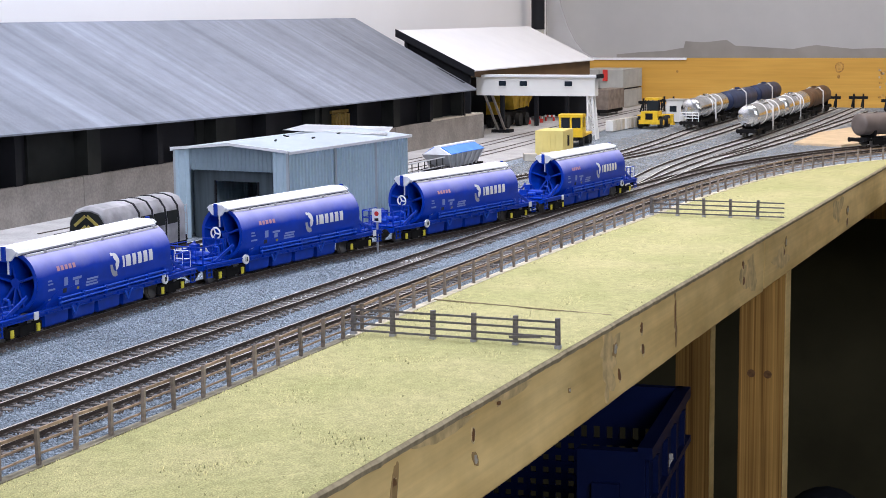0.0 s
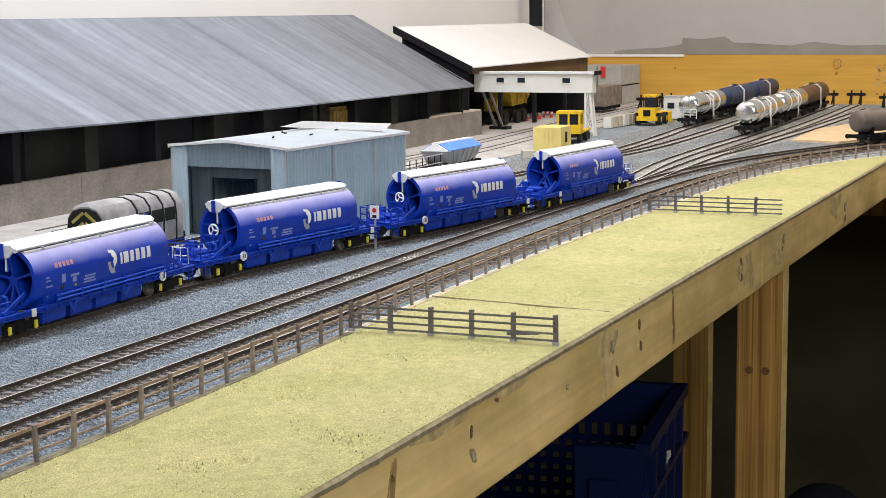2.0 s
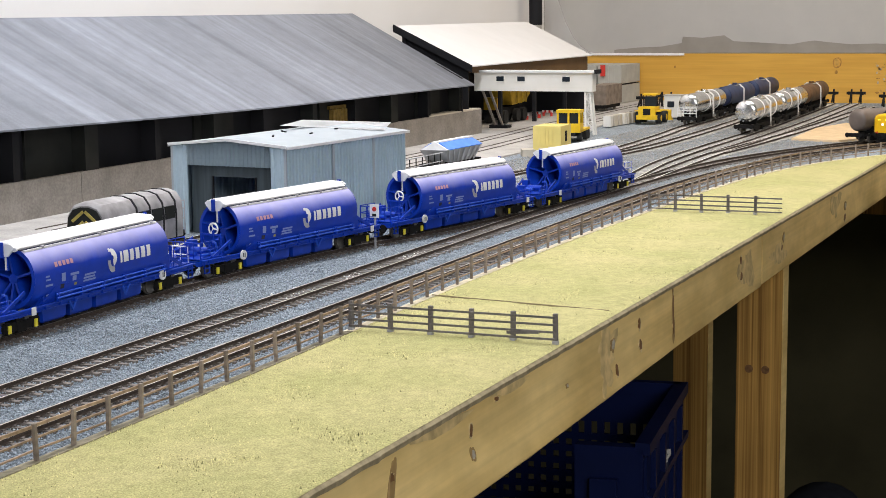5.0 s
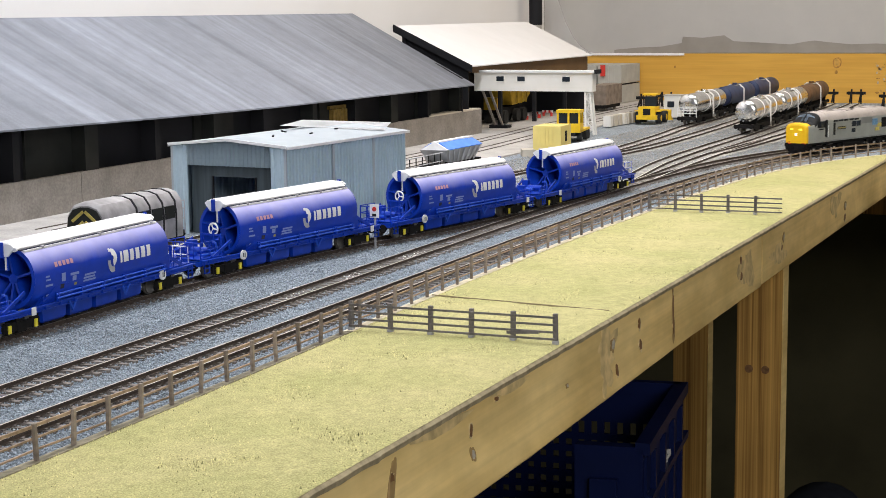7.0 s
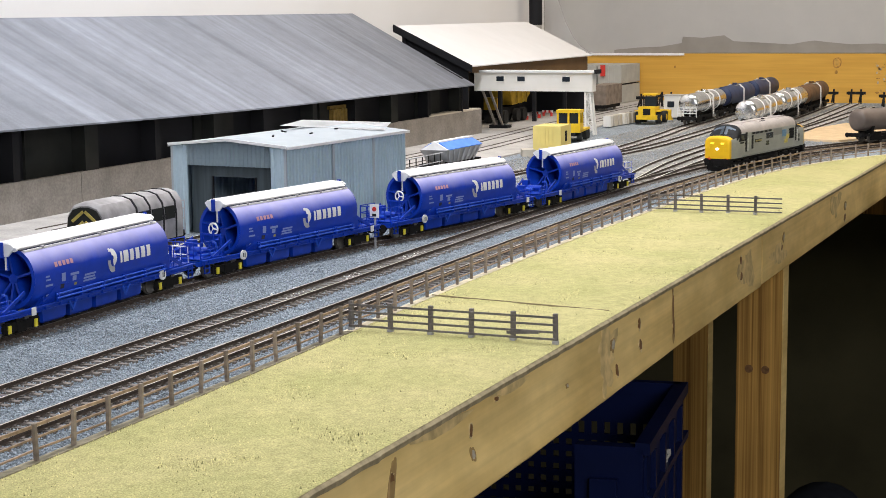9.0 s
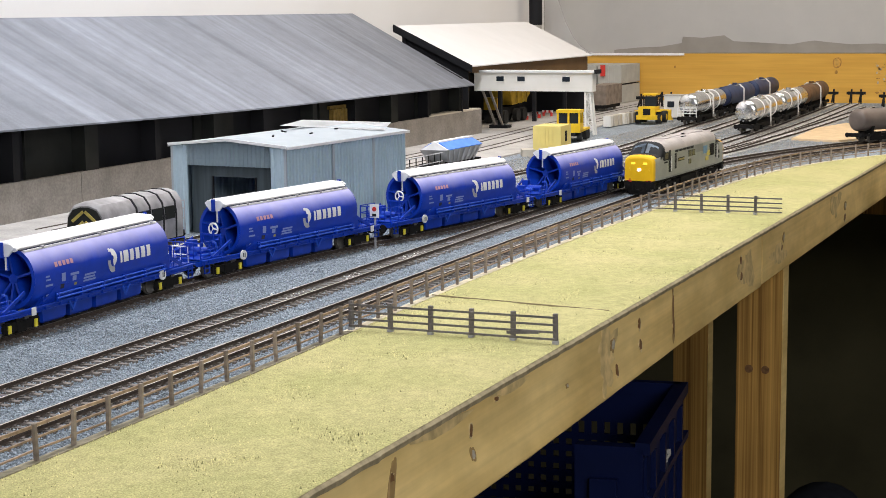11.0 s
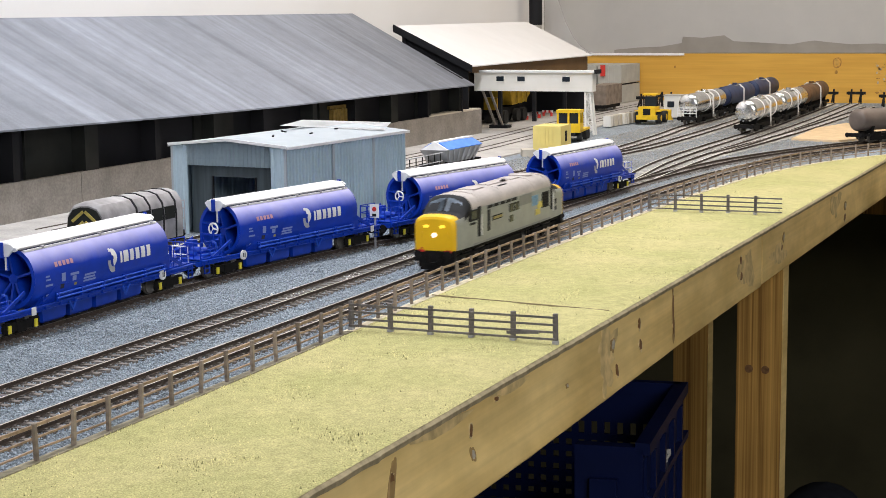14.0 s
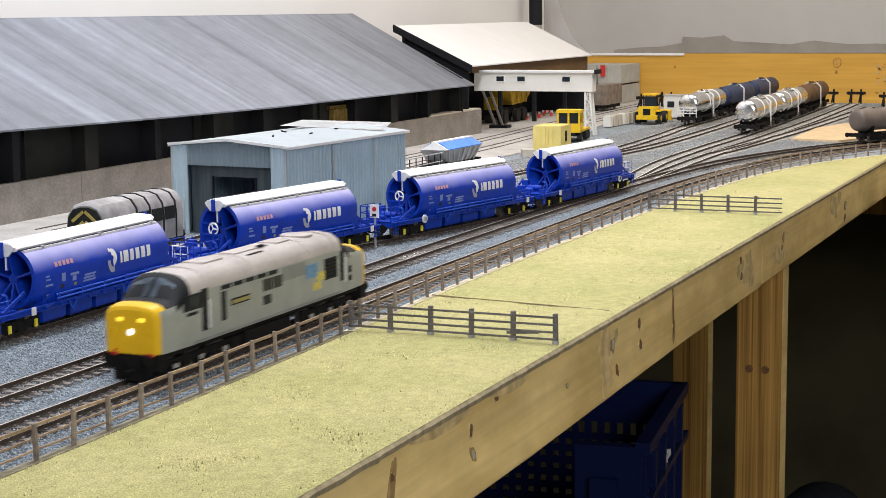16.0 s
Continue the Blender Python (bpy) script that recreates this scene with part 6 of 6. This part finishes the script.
def make_sheeted_wagon():
    th = thing("sheeted_hopper_wagon", "pale grey hopper wagon under a blue and white sheet", "hopper wagon", at=pose(1.800, 0.7575, 0, 0, 0, -1.5))
    bm = bmesh.new()
    loft(bm, [[(-0.022, -0.012, 0.013), (0.045, -0.012, 0.013), (0.045, 0.012, 0.013), (-0.022, 0.012, 0.013)], [(-0.038, -0.0165, 0.029), (0.070, -0.0165, 0.029), (0.070, 0.0165, 0.029), (-0.038, 0.0165, 0.029)]])
    part("hopper_body", bm, M["wagongrey"], th, bevel=0.0005)
    for k in range(7):
        x = -0.026 + k * 0.0135
        for s in (-1, 1):
            bm = bmesh.new()
            bar(bm, (x * 0.85, s * 0.0140, 0.013), (x * 1.15, s * 0.0172, 0.029), 0.0012, 0.0016)
            part("side_rib", bm, M["wagongrey"], th)
    bm = bmesh.new()
    loft(bm, [[(x, y, z) for y, z in ((-0.0172, 0.0285), (-0.0172, 0.0296), (-0.0050, 0.0372 - d), (0.0050, 0.0372 - d), (0.0172, 0.0296), (0.0172, 0.0285))] for x, d in ((-0.030, 0.0), (-0.01, 0.0008), (0.02, 0.0), (0.066, 0.001))])
    part("load_sheet", bm, M["bluesheet"], th, "blue ridged load sheet")
    bm = bmesh.new()
    quad_box(bm, (0.018, 0, 0.0374), (0.100, 0.0085, 0.0014))
    part("sheet_cap", bm, M["white"], th, "white ridge cap")
    bm = bmesh.new()
    loft(bm, [[(-0.0330, -0.0170, 0.029), (-0.0330, 0.0170, 0.029), (-0.0330, 0.003, 0.0368), (-0.0330, -0.003, 0.0368)], [(-0.0303, -0.0170, 0.029), (-0.0303, 0.0170, 0.029), (-0.0303, 0.003, 0.0368), (-0.0303, -0.003, 0.0368)]])
    part("sheet_end", bm, M["white"], th)
    bm = bmesh.new()
    quad_box(bm, (0.012, 0, 0.0115), (0.116, 0.028, 0.003))
    part("underframe", bm, M["black"], th)
    bogie_parts(th, (-0.020, 0.046), 0.022, 0.0122, axle_mat=None)
    return th


make_sheeted_wagon()
rl = thing("platform_railing", "grey tubular railing beside the yard track", "railing")
for k in range(8):
    bm = bmesh.new()
    rod(bm, (1.560 + k * 0.0165, 0.712, 0.0), (1.560 + k * 0.0165, 0.712, 0.0340), 0.0006, 6)
    part("stanchion", bm, M["blackpanel"], rl)
for z in (0.0250, 0.0340):
    bm = bmesh.new()
    rod(bm, (1.555, 0.712, z), (1.680, 0.712, z), 0.0006, 6)
    part("handrail", bm, M["wagongrey"], rl)
bm = bmesh.new()
bar(bm, (1.555, 0.712, 0.0195), (1.700, 0.712, 0.0200), 0.003, 0.0030)
part("kick_board", bm, M["blackwall"], rl)

sign = thing("trackside_sign", "white trackside sign with red disc on a post", "sign")
bm = bmesh.new()
quad_box(bm, (1.1995, 0.567, 0.0145), (0.0013, 0.0013, 0.0300))
part("post", bm, M["wagongrey"], sign)
bm = bmesh.new()
quad_box(bm, (1.1985, 0.567, 0.0300), (0.0008, 0.0078, 0.0108))
pl = part("board", bm, M["white"], sign, bevel=0.0002)
bm = bmesh.new()
rod(bm, (1.19795, 0.567, 0.0316), (1.1984, 0.567, 0.0316), 0.0019, 14)
part("disc", bm, M["redsign"], pl, "red disc")
bm = bmesh.new()
quad_box(bm, (1.1980, 0.567, 0.0268), (0.0004, 0.0034, 0.0022))
part("bar_mark", bm, M["locodark"], pl, "dark lettering bar")

# ------------------------------------------------------------ backscene brushwork on the end wall
def brush(name, top, z0, mat, label, x=3.3490):
    """Flat painted band: strips under the profile top."""
    b = bmesh.new()
    loft(b, [[(x, y, z0), (x, y, z), (x + 0.002, y, z), (x + 0.002, y, z0)] for y, z in top])
    solid(name, b, mat, label, kind="structure")


brush("painted_hills", [(1.03, 0.1035), (0.98, 0.108), (0.93, 0.110), (0.888, 0.117), (0.885, 0.130), (0.845, 0.1275), (0.80, 0.1325), (0.782, 0.1205), (0.74, 0.1185), (0.70, 0.1160), (0.665, 0.114), (0.64, 0.119), (0.62, 0.1215), (0.59, 0.118), (0.55, 0.114), (0.50, 0.1155), (0.44, 0.113), (0.35, 0.116), (0.2, 0.112), (-0.2, 0.113)], 0.0965, M["greydark"], "dark grey brushed hill outline on the backscene")
bm = bmesh.new()
quad_box(bm, (3.3445, 0.980, 0.0945), (0.003, 0.198, 0.0048))
solid("white_batten", bm, M["white"], "white batten along the top of the end board", kind="structure")
M["amber"] = material("amber_knot", (0.40, 0.21, 0.045), 0.6, grain=((200, 4, 0.6, 1.3),))
M["flecks"] = material("grey_filler", (0.44, 0.36, 0.25), 0.7, grain=((300, 3, 0.7, 1.2),))
M["amberpale"] = material("amber_ring", (0.54, 0.31, 0.07), 0.6, grain=((150, 4, 0.75, 1.15),))


def board_oval(y, z, w, h, mat, label, x=3.3455, hole=0.0):
    """Flat oval, or oval ring, on the end board."""
    b = bmesh.new()
    pts = [(math.cos(2 * math.pi * k / 18), math.sin(2 * math.pi * k / 18)) for k in range(18)]
    wob = [1 + 0.22 * noise.noise((y * 90 + c * 1.2, z * 90 + q * 1.2, w * 300)) for c, q in pts]
    if hole:
        loft(b, [[(x + d, y + w * f * c * g, z + h * f * q * g) for (c, q), g in zip(pts, wob)] for d, f in ((0.001, 1), (0, 1), (0, hole), (0.001, hole))], cap=False)
    else:
        loft(b, [[(x + d, y + w * c * g, z + h * q * g) for (c, q), g in zip(pts, wob)] for d in (0.001, 0)])
    solid("board_knot", b, mat, label, kind="structure")


board_oval(0.574, 0.078, 0.0085, 0.0115, M["amber"], "dark ring of a knot in the end board", hole=0.72)
board_oval(0.574, 0.079, 0.0050, 0.0070, M["amberpale"], "amber heart of a knot in the end board", x=3.3452)
board_oval(0.575, 0.0600, 0.0030, 0.0040, M["amber"], "small knot in the end board")
board_oval(0.900, 0.0690, 0.0022, 0.0032, M["amber"], "small knot in the end board")
for k in range(26):
    board_oval(0.500 - 0.030 * random.random(), 0.020 + 0.058 * (k + random.random()) / 26, random.uniform(0.0012, 0.0042), random.uniform(0.0012, 0.0034), M[("amber", "amberpale", "flecks")[k % 3]], "chipped filler fleck on the end board")
# white paint that runs on from the back wall into the rounded corner
b = bmesh.new()
rows = []
for k in range(9):
    a = radians(90 - 10 * k)
    top = 0.094 + 0.30 * (1 - k / 8) ** 2.2
    rows.append([(3.252 + 0.0985 * math.cos(a), 1.05 + 0.0985 * math.sin(a), z) for z in (0.094, 0.094 + (top - 0.094) * 0.5, top + 0.002)])
loft(b, rows, cap=False, closed=False)
bmesh.ops.solidify(b, geom=b.faces[:], thickness=0.0006)
solid("corner_paint", b, M["whitewall"], "white wall paint ending in a curve on the grey backscene", kind="structure", smooth=True)

# ------------------------------------------------------------ timber frame, crate and clutter below the board
leg = thing("frame_leg", "upright pine leg with two screw holes under the board", "leg")
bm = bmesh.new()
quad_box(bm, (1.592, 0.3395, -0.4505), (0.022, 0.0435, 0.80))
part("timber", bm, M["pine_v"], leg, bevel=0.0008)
# paler strip that paints the room light on the leg's narrow side
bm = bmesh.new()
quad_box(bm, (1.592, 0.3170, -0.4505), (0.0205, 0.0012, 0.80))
part("planed_edge", bm, M["pine"], leg, "lit side of the leg, put on as a paler strip")
for y in (0.3490, 0.3330):
    bm = bmesh.new()
    rod(bm, (1.5806, y, -0.1595), (1.5820, y, -0.1595), 0.0040, 14)
    part("screw_hole", bm, M["knot"], leg, "dark screw hole")
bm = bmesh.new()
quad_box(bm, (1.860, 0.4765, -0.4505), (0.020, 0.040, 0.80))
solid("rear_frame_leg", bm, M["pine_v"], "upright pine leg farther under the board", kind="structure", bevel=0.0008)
# the same painted light on the farther leg's narrow side
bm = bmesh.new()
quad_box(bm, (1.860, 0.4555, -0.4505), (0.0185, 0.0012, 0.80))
solid("rear_leg_edge", bm, M["pine"], "lit side of the farther leg, put on as a paler strip", kind="structure")
bm = bmesh.new()
quad_box(bm, (2.6, 0.43, -0.105), (0.020, 1.4, 0.044))
solid("cross_bearer", bm, M["pine_v"], "pine cross bearer under the board", kind="structure")
for x in (1.60, 0.9, 2.2):
    bm = bmesh.new()
    quad_box(bm, (x + 0.025, 0.75, -0.0325), (0.020, 0.80, 0.040))
    solid("joist", bm, M["pine_v"], "pine joist carrying the baseboard", kind="structure")


def make_crate():
    th = thing("plastic_crate", "dark blue pierced plastic crate under the board", "crate")
    A, B = Vector((1.258, 0.361, 0)), Vector((1.473, 0.388, 0))
    u = (B - A).normalized()
    v = Vector((-u.y, u.x, 0))
    top, bot = -0.154, -0.42

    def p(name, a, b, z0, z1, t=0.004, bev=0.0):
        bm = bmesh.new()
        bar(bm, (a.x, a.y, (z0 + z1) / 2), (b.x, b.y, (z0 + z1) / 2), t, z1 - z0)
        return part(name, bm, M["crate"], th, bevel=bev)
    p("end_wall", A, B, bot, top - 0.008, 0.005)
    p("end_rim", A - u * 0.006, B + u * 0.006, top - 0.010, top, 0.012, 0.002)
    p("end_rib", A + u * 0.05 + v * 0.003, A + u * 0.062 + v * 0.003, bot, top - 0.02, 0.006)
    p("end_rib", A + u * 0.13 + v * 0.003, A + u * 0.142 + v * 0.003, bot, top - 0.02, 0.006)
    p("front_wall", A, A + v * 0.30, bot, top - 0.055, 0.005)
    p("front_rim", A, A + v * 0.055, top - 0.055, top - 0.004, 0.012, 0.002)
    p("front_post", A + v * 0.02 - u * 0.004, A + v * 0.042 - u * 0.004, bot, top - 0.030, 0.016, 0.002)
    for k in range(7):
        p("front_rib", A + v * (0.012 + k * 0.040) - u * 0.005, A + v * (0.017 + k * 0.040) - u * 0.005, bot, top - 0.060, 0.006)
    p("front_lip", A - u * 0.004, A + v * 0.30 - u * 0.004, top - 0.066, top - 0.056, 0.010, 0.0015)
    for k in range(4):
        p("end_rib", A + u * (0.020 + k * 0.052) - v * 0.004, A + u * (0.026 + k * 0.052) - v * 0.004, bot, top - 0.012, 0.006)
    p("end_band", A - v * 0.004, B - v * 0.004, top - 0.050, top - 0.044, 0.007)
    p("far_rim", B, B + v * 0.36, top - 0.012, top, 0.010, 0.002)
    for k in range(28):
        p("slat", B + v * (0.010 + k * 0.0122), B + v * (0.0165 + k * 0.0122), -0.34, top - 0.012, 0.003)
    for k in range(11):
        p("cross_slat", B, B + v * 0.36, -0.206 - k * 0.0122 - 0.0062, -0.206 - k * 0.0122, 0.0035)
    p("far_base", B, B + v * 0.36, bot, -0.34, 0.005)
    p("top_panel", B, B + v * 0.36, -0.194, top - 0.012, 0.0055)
    bm = bmesh.new()
    quad_box(bm, (0.107, 0.15, bot + 0.002), (0.22, 0.30, 0.004), Matrix.Translation(A) @ Matrix.Rotation(math.atan2(u.y, u.x), 4, "Z"))
    part("base", bm, M["crate"], th)
    return th


make_crate()
bm = bmesh.new()
pts = [(1.36, 0.3685, -0.1865), (1.36, 0.3680, -0.191), (1.36, 0.3705, -0.195), (1.36, 0.3716, -0.2005)]
for a, b in zip(pts, pts[1:]):
    bar(bm, a, b, 0.003, 0.003)
solid("loose_cable", bm, M["cable"], "short pale cable end hanging at the crate", "cable")
bm = bmesh.new()
loft(bm, [[(2.0 + dx, 0.372 + w * math.cos(a), -0.515 + hh * max(0, math.sin(a))) for a in [math.pi * i / 12 for i in range(13)]] for dx, w, hh in ((0, 0.055, 0.06), (0.06, 0.075, 0.088), (0.16, 0.07, 0.085), (0.2, 0.05, 0.06))])
bag = thing("holdall_bag", "dark slumped fabric bag on a low shelf", "bag")
part("bag", bm, material("dark_fabric", (0.012, 0.014, 0.022), 0.85, grain=((60, 3, 0.7, 1.3),)), bag, smooth=True)
bm = bmesh.new()
for k in range(4):
    quad_box(bm, (1.996, 0.362 - k * 0.006, -0.458), (0.002, 0.0035, 0.010))
part("label", bm, M["contgrey"], bag, "pale lettering bars")
bm = bmesh.new()
quad_box(bm, (2.1, 0.36, -0.5255), (0.24, 0.20, 0.02))
solid("low_shelf", bm, M["dark"], "low shelf under the board, coloured dark for shade", "shelf")

# ------------------------------------------------------------ knots, screw holes and stains on the fascia
M["steelpale"] = material("pale_screw_filler", (0.46, 0.41, 0.33), 0.6, grain=((400, 3, 0.7, 1.2),))
M["chipped"] = material("chipped_pale_wood", (0.74, 0.58, 0.31), 0.7, grain=((300, 3, 0.7, 1.1),))
M["stain"] = material("brown_wood_stain", (0.36, 0.235, 0.095), 0.65, grain=((70, 4, 0.7, 1.25), (18, 3, 0.8, 1.15)))
M["glue"] = material("grey_glue_smear", (0.63, 0.465, 0.215), 0.6, grain=((120, 5, 0.72, 1.2), (30, 3, 0.85, 1.1)))


def fascia_blob(x, z, w, h, mat, label, proud, rough=0.12, lean=0.0, name="fascia_mark"):
    """Thin ragged oval on the fascia's front face."""
    b = bmesh.new()
    rim = []
    for k in range(20):
        a = 2 * math.pi * k / 20
        r = 1 + rough * 2.2 * noise.noise((x * 70 + math.cos(a) * 1.3, z * 70 + math.sin(a) * 1.3, w * 900))
        rim.append((w / 2 * r * math.cos(a) + lean * h / 2 * math.sin(a), h / 2 * r * math.sin(a)))
    loft(b, [[(x + dx, fascia_y(x + dx, z + dz) - d, min(-0.0022, max(-0.0452, z + dz))) for dx, dz in rim] for d in (-0.0004, proud)])
    return solid(name, b, mat, label, kind="structure")


for x, z, w, h, lean in ((0.6420, -0.0200, 0.0075, 0.030, 0.35), (0.6390, -0.0340, 0.0050, 0.022, 0.3), (1.1076, -0.0165, 0.0045, 0.028, 0.0), (1.1090, -0.0330, 0.006, 0.020, 0.1)):
    fascia_blob(x, z, w, h, M["stain"], "brown resin streak in the fascia plank", 0.00025, 0.3, lean)
for x, z, w, h, lean in ((0.958, -0.0150, 0.040, 0.022, 0.2), (0.950, -0.0330, 0.020, 0.020, 0.1), (1.335, -0.0210, 0.050, 0.030, 0.0), (0.700, -0.0050, 0.060, 0.0050, 0.0), (0.795, -0.0045, 0.050, 0.0045, 0.0), (1.46, -0.0300, 0.06, 0.020, 0.0), (1.75, -0.018, 0.05, 0.022, 0.0)):
    fascia_blob(x, z, w, h, M["glue"], "grey glue smear on the fascia plank", 0.00015, 0.45, lean)
for x, z, w, h, mat in ((0.735, -0.0145, 0.0035, 0.007, "knot"), (0.7354, -0.0267, 0.0048, 0.0059, "steelpale"), (0.7702, -0.0065, 0.0044, 0.0022, "knot"), (0.6428, -0.0160, 0.0040, 0.0090, "knot"), (0.88, -0.0232, 0.0033, 0.0025, "steelpale"), (0.9671, -0.0159, 0.0079, 0.0068, "steelpale"), (0.9732, -0.0331, 0.004, 0.0076, "knot"), (1.0247, -0.0131, 0.0043, 0.0065, "knot"), (1.0263, -0.0271, 0.0057, 0.0065, "knot"), (1.1076, -0.0207, 0.0030, 0.0232, "knot"), (1.313, -0.0132, 0.0055, 0.0064, "knot"), (1.3158, -0.026, 0.0066, 0.0064, "knot"), (1.482, -0.0157, 0.0055, 0.0071, "steelpale"), (1.8062, -0.0233, 0.0099, 0.0086, "steelpale"), (1.8044, -0.0358, 0.0099, 0.0086, "knot"), (1.4753, -0.024, 0.0055, 0.0051, "knot")):
    if mat == "knot":
        fascia_blob(x + w * 0.12, z - h * 0.10, w * 1.32, h * 1.2, M["chipped"], "chipped pale rim of a screw hole", 0.0004, 0.25)
        fascia_blob(x, z, w, h, M["knot"], "dark screw hole in the fascia plank", 0.0006, 0.15)
    else:
        fascia_blob(x, z, w * 1.25, h * 1.25, M["stain"], "brown rim of a filled hole", 0.0004, 0.25)
        fascia_blob(x + w * 0.1, z, w * 0.75, h * 0.75, M["steelpale"], "pale filled screw hole in the fascia plank", 0.0006, 0.25)


# ------------------------------------------------------------ movement
def motions():
    line = smooth_path(T1, 0.002)
    at_x = lambda x: next(i for i, p in enumerate(line) if p.x >= x) * 0.002
    # time and x of the locomotive's middle
    run = [(6.5, 2.255), (7.0, 2.203), (7.5, 2.150), (8.0, 2.0905), (8.5, 2.031), (9.0, 1.967), (11.5, 1.6315), (12.0, 1.549), (12.5, 1.4685), (13.0, 1.3765),
           (13.5, 1.2915), (14.0, 1.1953), (14.5, 1.1023), (15.0, 1.0015), (15.5, 0.9075), (16.0, 0.8103)]
    knots = [(t, at_x(x)) for t, x in run]
    first = knots[0][1]
    knots = [(t, first + 0.108 * (6.5 - t)) for t in (0.0, 2.0, 4.0, 5.5)] + knots

    def spot(s):
        k = min(max(s / 0.002, 0), len(line) - 2)
        i = int(k)
        return line[i].lerp(line[i + 1], k - i)

    tt, ss = np.array([k[0] for k in knots]), np.array([k[1] for k in knots])
    slope = np.gradient(ss, tt)

    def dist(t):
        i = min(max(int(np.searchsorted(tt, t)) - 1, 0), len(tt) - 2)
        h = tt[i + 1] - tt[i]
        u = (t - tt[i]) / h
        return float((2 * u ** 3 - 3 * u * u + 1) * ss[i] + (u ** 3 - 2 * u * u + u) * h * slope[i] + (3 * u * u - 2 * u ** 3) * ss[i + 1] + (u ** 3 - u * u) * h * slope[i + 1])

    rows = []
    for k in range(0, 65):
        t = k * 0.25
        a, b = spot(dist(t) - 0.074), spot(dist(t) + 0.074)
        c = (a + b) / 2
        rows.append((t, Matrix.Translation((c.x, c.y, 0)) @ Matrix.Rotation(math.atan2(b.y - a.y, b.x - a.x), 4, "Z")))
    walk(loco, rows)
    start = dist(0.0)
    for ob, x in wheelsets:
        walk(ob, [(k / 30, pose(x, 0, 0.0111) @ Matrix.Rotation(-(start - dist(k / 30)) / 0.0066, 4, "Y")) for k in range(0, 481)])


motions()
